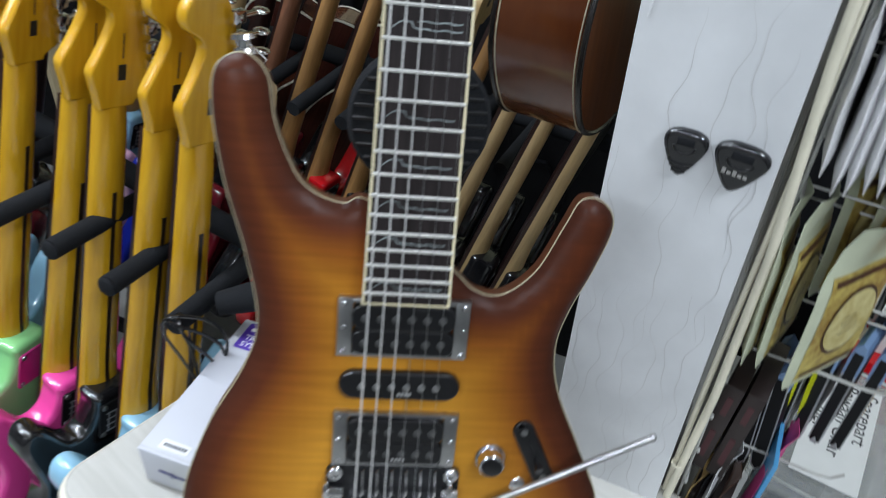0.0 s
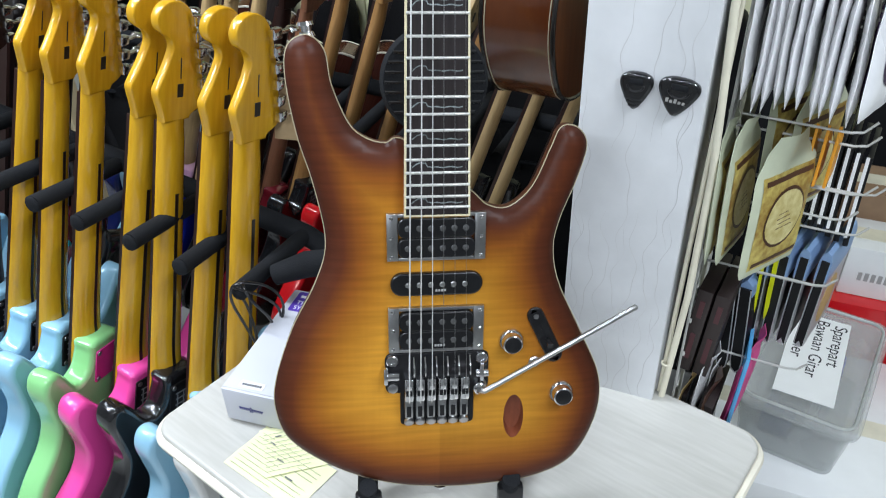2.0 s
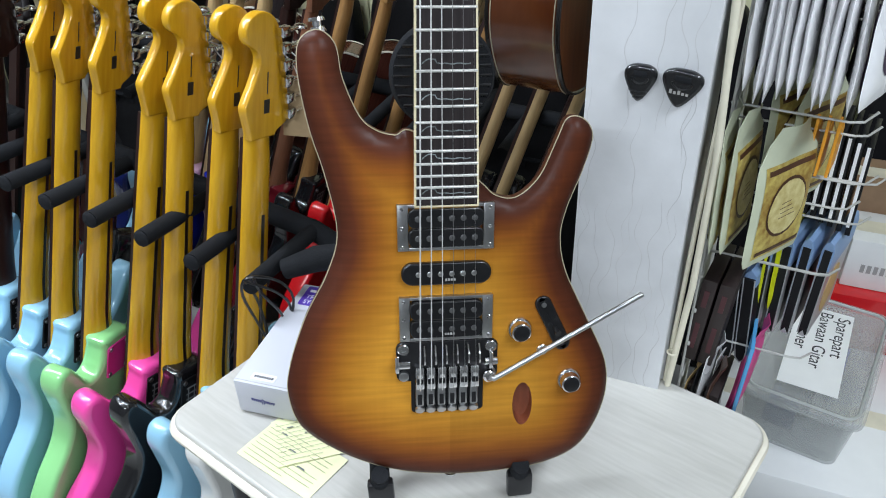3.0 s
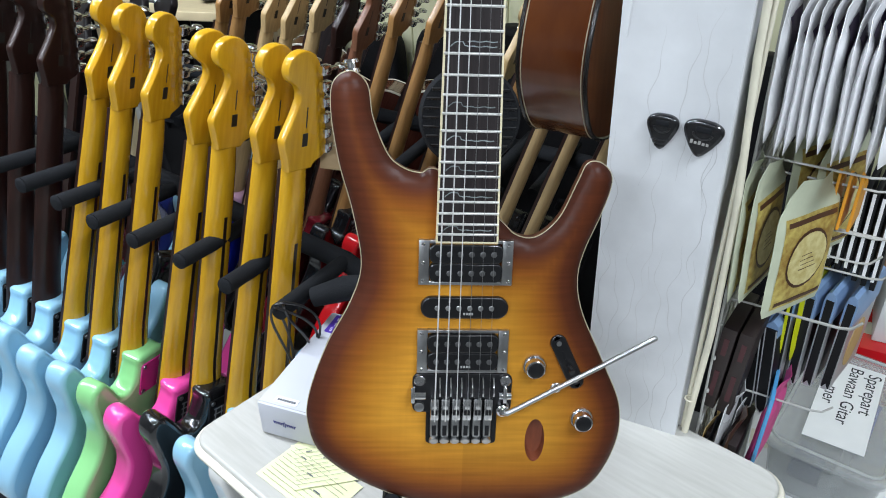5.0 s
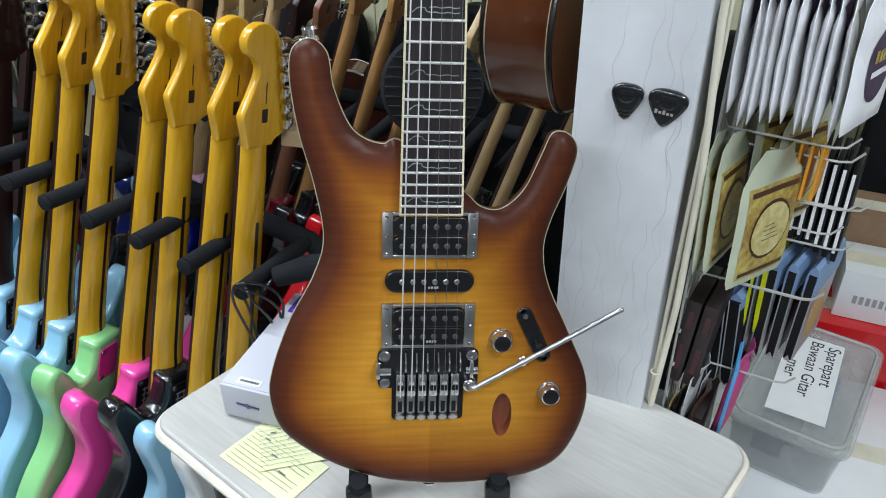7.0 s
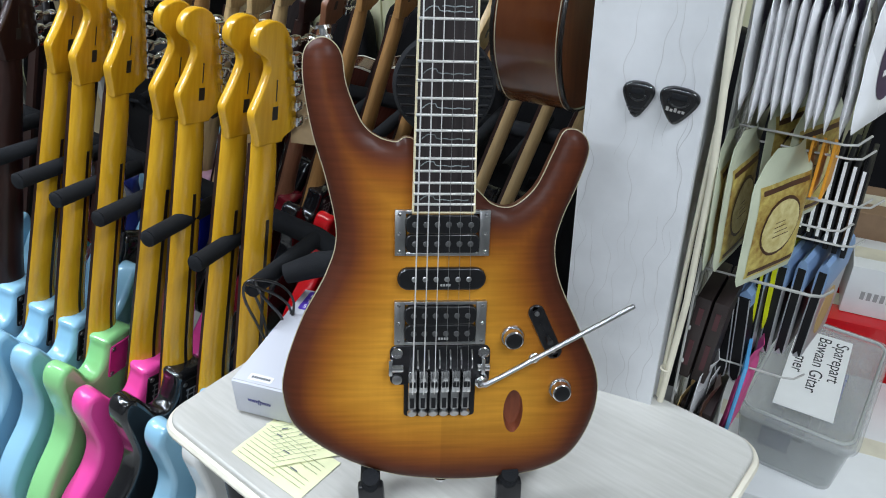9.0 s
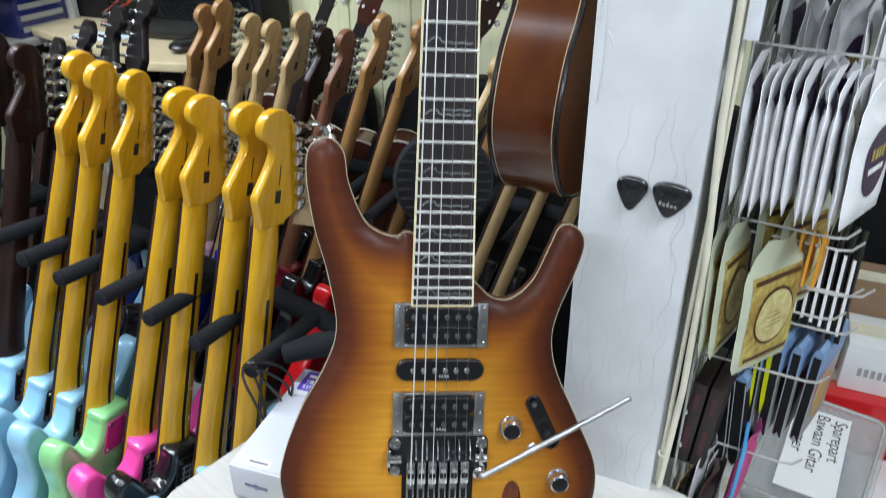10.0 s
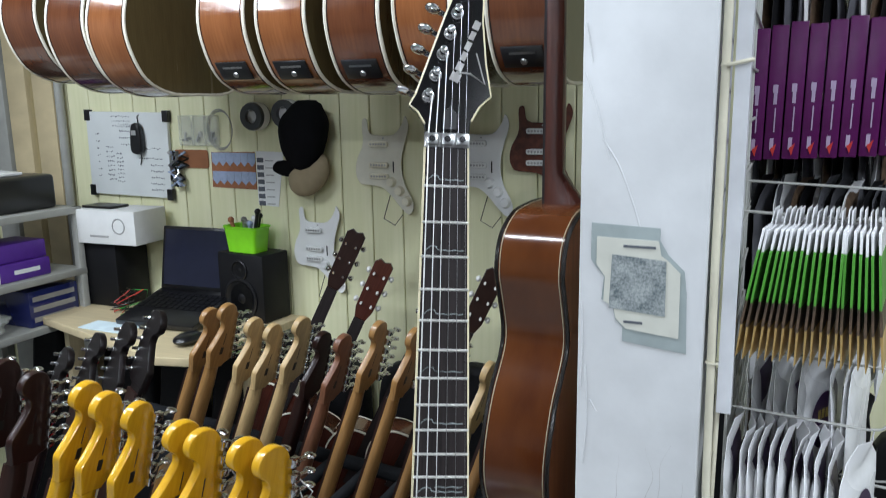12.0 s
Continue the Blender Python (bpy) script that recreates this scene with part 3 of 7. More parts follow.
for k in range(6):
    x = SX[k]
    bm = B()
    box(bm, x - 0.0042, x + 0.0042, -0.027, -0.004, -0.0095, 0.0035, 0.0012)
    box(bm, x - 0.0026, x + 0.0026, -0.013, -0.002, 0.002, 0.0075, 0.001)
    sad = part("saddle", bm, M_CHROME, bridge, "chrome string saddle")
    bm = B()
    box(bm, x - 0.0030, x + 0.0030, -0.021, -0.0155, 0.0034, 0.0042, 0.0003)
    part("string_block", bm, M_BLACKMETAL, sad)
    bm = B()
    box(bm, x - 0.0040, x + 0.0040, -0.049, -0.027, -0.0094, -0.0035, 0.0012)
    part("clamp_bar", bm, M_STEEL, sad)
    bm = B()
    box(bm, x - 0.0021, x + 0.0021, -0.047, -0.036, -0.0036, -0.0028)
    part("slot", bm, M_BLACK, sad, "", False)
    bm = B()
    lathe(bm, [(0.0030, -0.004), (0.0030, 0.0), (0.0046, 0.0004), (0.0048, 0.0030), (0.0040, 0.0038)], pose(x, -0.0525, -0.0068, 28), 18)
    part("fine_tuner", bm, M_STEEL, bridge, "knurled steel fine tuner")
    bm = B()
    prev = None
    for q in range(8):
        t = q / 7
        y, z = -0.002 + 0.017 * t, 0.0015 + 0.0035 * math.sin(t * math.pi) - 0.007 * t
        row = [bm.verts.new((x + 0.0050 + dx, y, z + dz)) for dx, dz in ((-0.0007, 0), (0.0007, 0), (0.0007, -0.006), (-0.0007, -0.006))]
        if prev:
            for a in range(4):
                bm.faces.new((prev[a], prev[(a + 1) % 4], row[(a + 1) % 4], row[a]))
        else:
            bm.faces.new(row[::-1])
        prev = row
    bm.faces.new(prev)
    part("spring_blade", bm, M_CHROME, bridge)
# tremolo arm
bm = B()
arm_pts = spline([(0.041, -0.018), (0.0445, -0.0190), (0.0500, -0.0165), (0.097, 0.0128), (0.140, 0.0396), (0.181, 0.0655)], 6, False)
pipe(bm, [(x, y, 0.003 + 0.011 * max(0, (x - 0.044) / 0.137)) for x, y in arm_pts], 0.0026, 12)
ball(bm, (0.1812, 0.0656, 0.0140), 0.0029, seg=12)
arm = part("tremolo_arm", bm, M_STEEL, guitar, "bent chrome tremolo arm")
bm = B()
lathe(bm, [(0.0062, -0.0095), (0.0062, 0.0005), (0.0045, 0.0015), (0.0035, 0.003)], pose(0.041, -0.018, 0), 18)
part("collar", bm, M_CHROME, arm)

# controls
for x, y in ((0.072, 0.0255), (0.1235, -0.0325)):
    bm = B()
    lathe(bm, [(0.0122, -0.0135), (0.0122, -0.0108), (0.0110, -0.0092), (0.0100, -0.0092), (0.0098, -0.0030), (0.0094, -0.0006), (0.0084, 0.0002)], pose(x, y, 0), 28)
    knob = part("control_knob", bm, M_CHROME, guitar, "chrome control knob with a black top")
    bm = B()
    lathe(bm, [(0.0080, 0.0001), (0.0076, 0.0010), (0.0060, 0.0014)], pose(x, y, 0), 24)
    part("knob_top", bm, M_BLACK, knob)
mm = pose(0.1045, 0.030, 0, 0, 0, math.degrees(math.atan2(0.052, -0.025)) - 90)
bm = B()
slab(bm, roundrect(-0.0080, 0.0080, -0.031, 0.031, 0.0079, 7), -0.0135, -0.0098, 0.0012, 3, mm)
sw = part("switch_plate", bm, M_BLACK, guitar, "black slanted selector switch plate")
for dy in (-0.022, 0.022):
    bm = B()
    lathe(bm, [(0.0027, -0.0098), (0.0025, -0.0090), (0.0012, -0.0088)], mm @ pose(0, dy, 0), 12)
    part("screw", bm, M_STEEL, sw)
bm = B()
box(bm, -0.001, 0.001, -0.013, 0.013, -0.0098, -0.0094, 0, mm)
part("slot", bm, M_BLACKMETAL, sw)
bm = B()
cyl(bm, mm @ Vector((0, -0.004, -0.0098)), mm @ Vector((0, -0.007, 0.001)), 0.0016, 0.0030, 10)
part("lever", bm, M_BLACK, sw)
bm = B()
lathe(bm, [(0.0058, -0.0135), (0.0058, -0.0115), (0.0040, -0.0100), (0.0012, -0.0098)], pose(0.0955, 0.0015, 0), 18)
part("stud", bm, M_CHROME, guitar)
# carved oval jack scoop
M_SCOOP = mat("bare_red_wood", (0.20, 0.055, 0.025), 0.45, var=0.2, scale=60, stretch=(4, 1, 1))
bm = B()
cx, cy, ax, ay = SCOOP
rings = []
for q in range(7):
    t = q / 7
    rings.append([bm.verts.new((cx + 0.0012 * t + ax * (1 - 0.14 * t) * math.cos(a) * (1 - 0.5 * (t > 0.8)), cy + 0.002 * t + ay * (1 - 0.14 * t) * math.sin(a) * (1 - 0.5 * (t > 0.8)),
                                -0.0118 - 0.0135 * math.sin(t * math.pi / 2))) for a in [2 * math.pi * k / 40 for k in range(40)]])
for a, b in zip(rings, rings[1:]):
    for k in range(40):
        bm.faces.new((a[k], a[(k + 1) % 40], b[(k + 1) % 40], b[k]))
bm.faces.new(rings[-1])
part("jack_scoop", bm, M_SCOOP, guitar, "oval scoop of bare reddish wood")
for (x, y, z), d in (((-0.107, 0.304, -0.030), Vector((-0.12, 1, 0))), ((0.006, -0.1335, -0.028), Vector((0, -1, 0)))):
    d = d.normalized()
    bm = B()
    p = Vector((x, y, z))
    cyl(bm, p, p + d * 0.004, 0.0075, 0.006, 18)
    cyl(bm, p + d * 0.004, p + d * 0.009, 0.004, 0.0042, 14)
    cyl(bm, p + d * 0.009, p + d * 0.012, 0.0075, 0.0065, 18)
    part("strap_button", bm, M_CHROME, guitar)

# ribbed black disc of the stand's upright behind the neck
disc = Vector((0, 0, 0.93)) + Vector((0.8731, 0.484, -0.0594)) * 0.004 + Vector((-0.0807, 0.2637, 0.9612)) * 0.262 - Vector((0.4809, -0.8344, 0.2693)) * 0.075

# stand under the guitar
stand = thing("guitar_stand", Matrix.Translation((0, 0, 0.747)), "black folding guitar stand with foam-padded arms", "stand")
gx, gy, gz = Vector((0.8731, 0.484, -0.0594)), Vector((-0.0807, 0.2637, 0.9612)), Vector((0.4809, -0.8344, 0.2693))
base = Vector((0, 0, 0.93 - 0.747))
for u in (-0.068, 0.078):
    p = base + gx * u + gy * -0.142 + gz * -0.030
    bm = B()
    cyl(bm, p - gz * 0.035, p + gz * 0.010, 0.0105, None, 14)
    ball(bm, p + gz * 0.010, 0.0105, seg=14)
    part("padded_arm", bm, M_FOAM, stand, "black foam pad")
    q = p + gz * 0.006
    bm = B()
    cyl(bm, q, q + gy * 0.012 + gz * 0.012, 0.010, 0.009, 14)
    part("arm_tip", bm, M_FOAM, stand)
    bm = B()
    low = Vector((p.x + gz.x * 0.012, p.y + gz.y * 0.012, 0.004))
    top_ = p + gz * 0.012
    way_ = (top_ - low).normalized()
    side_ = gx - way_ * gx.dot(way_)
    side_.normalize()
    box(bm, -0.0135, 0.0135, -0.006, 0.006, 0, (top_ - low).length, 0.003, axes(low, side_, way_.cross(side_), way_))
    part("front_leg", bm, M_BLACKMETAL, stand)
    bm = B()
    back = base + gx * u * 0.4 + gy * 0.02 - gz * 0.075
    pipe(bm, [p - gz * 0.03, back, Vector((back.x - gz.x * 0.06, back.y - gz.y * 0.06, 0.008))], 0.009, 10)
    part("back_leg", bm, M_BLACKMETAL, stand)

up_ = disc - Vector((0, 0, 0.747))
bm = B()
lathe(bm, [(0.030, -0.012), (0.047, -0.010), (0.050, -0.004), (0.050, 0.004), (0.047, 0.010), (0.030, 0.012)], axes(up_, gx, gy, gz), 40)
dk = part("back_disc", bm, M_FOAM, stand, "ribbed black disc of the upright")
for k in range(9):
    h = -0.036 + 0.009 * k
    w = math.sqrt(max(0.0, 0.046 ** 2 - h * h))
    bm = B()
    cyl(bm, up_ + gy * h - gx * w + gz * 0.0105, up_ + gy * h + gx * w + gz * 0.0105, 0.0016, None, 6)
    part("rib", bm, M_BLACK, dk)
bm = B()
pipe(bm, [up_ - gy * 0.045, up_ - gy * 0.18 - gz * 0.01, base - gz * 0.075 + gy * 0.02], 0.009, 10)
part("upright", bm, M_BLACKMETAL, stand)


# ---- guitars in the racks ----
def dressed(name, me, material, parent, label="", m=None):
    """An object on a shared mesh, with a material of its own."""
    ob = new(name, me)
    ob.parent = parent
    if m is not None:
        ob.matrix_basis = m
    ob.material_slots[0].link = "OBJECT"
    ob.material_slots[0].material = material
    if label:
        ob["label"] = label
    return ob


def mesh_of(bm, smooth=True):
    ob = part("template", bm, M_BLACK, None, "", smooth)
    me = ob.data
    bpy.data.objects.remove(ob)
    return me


NUT = 0.452
SBODY = [(-28, 46), (-36, 12), (-58, 6), (-85, 35), (-108, 84), (-130, 94), (-143, 70), (-138, 20), (-118, -40), (-108, -90), (-122, -150), (-152, -205),
         (-158, -260), (-125, -315), (-60, -338), (10, -335), (90, -320), (145, -275), (160, -225), (142, -170), (112, -120), (104, -75), (118, -30), (132, 10),
         (127, 36), (108, 40), (88, 20), (62, -12), (40, -4), (32, 25), (28, 46)]
SHEAD = [(-21, 0), (-26, 8), (-40, 16), (-47, 27), (-44, 55), (-38, 100), (-31, 140), (-21, 170), (-8, 186), (10, 190), (27, 182), (35, 165), (31, 147),
         (15, 134), (9, 120), (13, 103), (22, 80), (31, 60), (33.5, 51), (31.5, 40), (26.5, 22), (21, 0)]
bm = B()
slab(bm, spline([(x / 1000, y / 1000) for x, y in SBODY], 5), -0.050, -0.010, 0.009, 4)
ME_BODY = mesh_of(bm)
bm = B()
slab(bm, [(x, y + NUT) for x, y in spline([(a / 1000, b * 0.84 / 1000) for a, b in SHEAD], 3, False)], -0.021, -0.007, 0.0022, 2)
ME_HEAD = mesh_of(bm)
bm = B()
prev = None
for i in range(22):
    y = -0.03 + (NUT + 0.012 + 0.03) * i / 21
    w = 0.0282 - 0.0072 * max(0, min(1, (y + 0.03) / (NUT + 0.03)))
    dep = 0.021 - 0.003 * max(0, y) / NUT
    if y < 0.075:
        dep += 0.006 * (1 - max(0, (y - 0.03) / 0.045)) if y > 0.03 else 0.006
    if y > NUT - 0.035:
        dep += (0.0138 - dep) * min(1.0, (y - NUT + 0.035) / 0.04)
    ring = [bm.verts.new((w * math.cos(a), y, -0.006 - dep * abs(math.sin(a)) ** 0.85)) for a in [math.pi * k / 10 for k in range(11)]]
    if prev:
        for a, b, c, d in zip(prev, prev[1:], ring[1:], ring):
            bm.faces.new((a, b, c, d))
        bm.faces.new((prev[0], ring[0], ring[-1], prev[-1]))
    else:
        bm.faces.new(ring)
    prev = ring
bm.faces.new(prev)
ME_NECK = mesh_of(bm)
bm = B()
strip(bm, -0.05, NUT, -0.0284, 0.0284, -0.0212, 0.0212, -0.006, -0.0005)
ME_BOARD = mesh_of(bm, False)
bm = B()
prev = None
for i in range(14):
    y = 0.045 + (0.345 - 0.045) * i / 13
    dep = 0.021 - 0.003 * y / NUT + (0.006 * (1 - (y - 0.03) / 0.045) if y < 0.075 else 0)
    row = [bm.verts.new((x, y, -0.0064 - dep)) for x in (-0.0028, 0.0028)] + [bm.verts.new((x, y, -0.002 - dep)) for x in (0.0028, -0.0028)]
    if prev:
        for a in range(4):
            bm.faces.new((prev[a], prev[(a + 1) % 4], row[(a + 1) % 4], row[a]))
    else:
        bm.faces.new(row[::-1])
    prev = row
bm.faces.new(prev)
ME_STRIPE = mesh_of(bm)
bm = B()
slab(bm, roundrect(-0.0255, 0.0255, -0.031, 0.031, 0.004, 3), -0.0525, -0.0498, 0.0006, 2)
ME_PLATE = mesh_of(bm)
bm = B()
lathe(bm, [(0.0042, 0), (0.0040, 0.0012), (0.002, 0.0016)], pose(0, 0, 0, 180), 10)
ME_SCREW = mesh_of(bm)
bm = B()
box(bm, -0.005, 0.005, -0.009, 0.009, -0.0213, -0.0209)
box(bm, -0.0012, 0.0006, 0.016, 0.044, -0.0213, -0.0209)
ME_DECAL = mesh_of(bm, False)
bm = B()
box(bm, -0.007, 0.007, -0.0065, 0.0065, -0.030, -0.0208, 0.002)
cyl(bm, (-0.006, 0, -0.0265), (-0.021, 0, -0.0265), 0.0028, None, 10)
ball(bm, (-0.0255, 0, -0.0265), 0.0085, 0.85, 0.42, 0.95, 12)
lathe(bm, [(0.0045, -0.008), (0.0045, -0.005), (0.003, -0.004), (0.003, 0.004)], None, 12)
ME_TUNER = mesh_of(bm)
PALE_FACE = mat("plate_print", (0.30, 0.31, 0.32), 0.4, 0.3)
bm = B()
for k in range(4):
    box(bm, -0.016, 0.016, -0.022 + 0.011 * k, -0.0195 + 0.011 * k, -0.0528, -0.0524)
for k in range(3):
    box(bm, -0.013 + 0.012 * k, -0.011 + 0.012 * k, -0.022, 0.014, -0.0528, -0.0524)
ME_PRINT = mesh_of(bm, False)


def rack_guitar(heel, tip, back, neck, body, label, group, stripe=True, plate=None, board=None, flip=False):
    """A bolt-on guitar. heel: middle of the neck plate; tip: top of the headstock; back: where its back looks."""
    heel, tip = Vector(heel), Vector(tip)
    z = -Vector(back).normalized()
    for _ in range(3):
        y = (tip - z * 0.044 - heel).normalized()
        z = (z - y * z.dot(y)).normalized()
    x = y.cross(z)
    s = (tip - heel).length / 0.611
    m = axes(heel + z * 0.052 * s, x, y, z) @ Matrix.Diagonal((s * (-1 if flip else 1), s, s, 1))
    g = thing("rack_guitar", m, label, "guitar", group)
    dressed("body", ME_BODY, body, g)
    nk = dressed("neck", ME_NECK, neck, g)
    dressed("fingerboard", ME_BOARD, board or M_ROSENECK, g, "dark fingerboard")
    if stripe:
        dressed("back_stripe", ME_STRIPE, M_SKUNK, nk, "dark wood stripe down the neck's back")
    hd = dressed("headstock", ME_HEAD, neck, g)
    dressed("decal", ME_DECAL, M_TAGK, hd, "small black decal", pose(-0.004, NUT + 0.042, 0))
    for k in range(6):
        t = k / 5
        dressed("tuner", ME_TUNER, M_CHROME, hd, "chrome tuner", pose(-0.0395 + 0.0185 * t, NUT + 0.030 + 0.106 * t, 0, 0, 0, -8) @ Matrix.Diagonal((1.15, 1.05, 1.15, 1)))
    pl = dressed("neck_plate", ME_PLATE, plate or M_BLACKMETAL, g)
    dressed("plate_print", ME_PRINT, PALE_FACE, pl) if plate is None else None
    for sx in (-0.019, 0.019):
        for sy in (-0.025, 0.025):
            dressed("screw", ME_SCREW, M_STEEL, pl, "", pose(sx, sy, -0.0525))
    return g


BLUE, GREEN, PINK = gloss("pale_blue", (0.28, 0.52, 0.68)), gloss("mint_green", (0.26, 0.60, 0.24)), gloss("hot_pink", (0.85, 0.075, 0.36))
KBLACK, WHITE, RED = gloss("black", (0.008, 0.008, 0.009)), gloss("white", (0.74, 0.74, 0.71)), gloss("red", (0.52, 0.008, 0.012))
NAVY, TEAL, ROSE = gloss("navy", (0.012, 0.018, 0.10)), gloss("teal", (0.03, 0.28, 0.27)), gloss("pale_pink", (0.72, 0.42, 0.55))
COBALT, WINE = gloss("cobalt", (0.015, 0.03, 0.38)), gloss("wine", (0.12, 0.008, 0.014))
MAGENTA = mat("magenta_plate", (0.55, 0.03, 0.22), 0.3)
FRONT_ROW = [
    ((-0.973, 0.145, 0.668), (-0.935, 0.275, 1.215), M_ROSENECK, BLUE, "pale blue", "dark brown", None),
    ((-0.913, 0.145, 0.656), (-0.872, 0.275, 1.205), M_ROSENECK, BLUE, "pale blue", "dark brown", None),
    ((-0.849, 0.142, 0.643), (-0.802, 0.272, 1.196), M_ROSENECK, BLUE, "pale blue", "dark brown", None),
    ((-0.785, 0.142, 0.622), (-0.685, 0.270, 1.197), M_YELLOW, BLUE, "pale blue", "glossy amber", None),
    ((-0.721, 0.142, 0.611), (-0.648, 0.270, 1.186), M_YELLOW, BLUE, "pale blue", "glossy amber", None),
    ((-0.655, 0.142, 0.600), (-0.586, 0.270, 1.180), M_YELLOW, GREEN, "mint green", "glossy amber", MAGENTA),
    ((-0.581, 0.142, 0.558), (-0.500, 0.270, 1.165), M_YELLOW, PINK, "hot pink", "glossy amber", None),
    ((-0.508, 0.142, 0.575), (-0.468, 0.270, 1.159), M_YELLOW, KBLACK, "black", "glossy amber", None),
    ((-0.439, 0.142, 0.552), (-0.393, 0.270, 1.158), M_YELLOW, BLUE, "pale blue", "glossy amber", None),
    ((-0.370, 0.142, 0.550), (-0.353, 0.270, 1.154), M_YELLOW, WHITE, "white", "glossy amber", None),
]
for k, (heel, tip, nk, bd, cn, nn, pl) in enumerate(FRONT_ROW):
    rack_guitar(heel, tip, (1, 0.12, 0) if k < 6 else (1, -0.14, 0), nk, bd, cn + " electric guitar with a " + nn + " neck in the rack", "guitars in the front rack", nk is M_YELLOW, pl)

# rack that holds the front row
rack = thing("guitar_rack", Matrix.Translation((0, 0, 0)), "black guitar rack with foam-padded dividing arms", "rack")
bm = B()
pipe(bm, [(-1.28, 0.305, 0.975), (-0.745, 0.305, 0.891), (-0.60, 0.305, 0.862), (-0.437, 0.305, 0.832), (-0.348, 0.305, 0.815), (-0.31, 0.303, 0.800), (-0.30, 0.300, 0.76)], 0.016, 14)
part("back_bar", bm, M_FOAM, rack, "foam-covered upper bar")
for x, z in ((-0.870, 0.950), (-0.797, 0.937), (-0.725, 0.923), (-0.656, 0.907), (-0.580, 0.894), (-0.494, 0.883), (-0.417, 0.863), (-0.328, 0.848)):
    bm = B()
    pipe(bm, [(x, 0.12, z), (x - 0.010, 0.21, z - 0.016), (x - 0.020, 0.305, z - 0.032)], 0.0122, 14)
    ball(bm, (x, 0.12, z), 0.0122, 1, 0.3, 1, 14)
    part("arm", bm, M_FOAM, rack, "black foam-padded arm")
for y in (0.03, 0.27):
    bm = B()
    cyl(bm, (-1.3, y, 0.17), (-0.28, y, 0.17), 0.016, None, 14)
    part("base_rail", bm, M_FOAM, rack)
for x in (-1.28, -0.30):
    bm = B()
    pipe(bm, [(x, -0.05, 0.014), (x, 0.305, 0.014), (x, 0.305, 0.975 if x < -1 else 0.765)], 0.013, 12)
    part("side_frame", bm, M_BLACKMETAL, rack)

M_NEARBLACK = mat("near_black_neck", (0.007, 0.005, 0.005), 0.35, var=0.3, scale=40, spec=0.3)
# dark heads standing behind the front row
for k, (x, z, bd) in enumerate(((-1.20, 1.08, WINE), (-1.02, 1.135, KBLACK), (-0.93, 1.175, TEAL), (-0.85, 1.205, WINE), (-0.775, 1.235, KBLACK))):
    rack_guitar((x - 0.11, 0.40, z - 0.57), (x, 0.50, z), (0.45, 0.89, 0), M_NEARBLACK, bd, "dark electric guitar with a dark brown headstock behind the front rack",
                "dark guitars behind the front rack", False)

# second rack, further back
SECOND = [(-0.935, 1.150, M_TAN, NAVY), (-0.885, 1.165, M_TAN, BLUE), (-0.815, 1.140, M_PALEN, ROSE), (-0.765, 1.132, M_PALEN, COBALT), (-0.690, 1.155, M_PALEN, KBLACK),
          (-0.640, 1.128, M_ROSENECK, KBLACK), (-0.590, 1.128, M_BROWNN, WINE), (-0.505, 1.165, M_TAN, KBLACK), (-0.425, 1.160, M_TAN, RED),
          (-0.345, 1.150, M_TAN, KBLACK), (-0.270, 1.110, M_PALEN, KBLACK)]
for x, z, nk, bd in SECOND:
    rack_guitar((x - 0.10, 0.70, z - 0.565), (x + 0.02, 0.80, z), (1, 0.02, 0), nk, bd, {M_TAN: "electric guitar with a tan maple neck in the second rack", M_PALEN: "electric guitar with a pale maple neck in the second rack",
                M_ROSENECK: "black electric guitar with a dark neck in the second rack", M_BROWNN: "electric guitar with a reddish brown neck in the second rack"}[nk],
                "guitars in the second rack", False)
for x, z, nk, bd in ((-0.055, 1.26, M_PALEN, KBLACK), (0.000, 1.26, M_PALEN, KBLACK), (0.055, 1.25, M_PALEN, KBLACK), (-0.115, 1.27, M_TAN, KBLACK)):
    rack_guitar((x - 0.13, 0.53, z - 0.575), (x, 0.66, z), (1, 0.2, 0), nk, bd, "glossy black electric guitar with a pale neck behind the table", "guitars in the second rack", False)
rack2 = thing("guitar_rack", Matrix.Translation((0, 0, 0)), "black foam-padded guitar rack in the second row", "rack")
bm = B()
cyl(bm, (-1.2, 0.86, 0.84), (0.1, 0.80, 0.80), 0.016, None, 12)
part("back_bar", bm, M_FOAM, rack2)
for k in range(12):
    x = -0.99 + 0.092 * k
    bm = B()
    pipe(bm, [(x, 0.62, 0.82), (x + 0.005, 0.84, 0.83)], 0.0125, 12)
    part("arm", bm, M_FOAM, rack2)
for y in (0.55, 0.75):
    bm = B()
    cyl(bm, (-1.2, y, 0.17), (0.1, y, 0.17), 0.016, None, 12)
    part("base_rail", bm, M_FOAM, rack2)


# ---- acoustic guitars ----
AC = [(0, 0), (85, 3), (152, 32), (190, 95), (195, 155), (168, 228), (126, 285), (118, 320), (132, 370), (142, 410), (128, 455), (85, 483), (30, 490)]
AC_OUT = spline([(x / 1000, y / 1000) for x, y in AC] + [(-x / 1000, y / 1000) for x, y in AC[:0:-1]], 5)
M_RIM = mat("red_brown_rim", (0.17, 0.055, 0.018), 0.16, col2=(0.26, 0.095, 0.032), scale=22, stretch=(2, 0.6, 8), coat=0.6)
M_RIMD = mat("dark_brown_rim", (0.085, 0.026, 0.012), 0.16, col2=(0.13, 0.045, 0.018), scale=22, stretch=(2, 0.6, 8), coat=0.6)
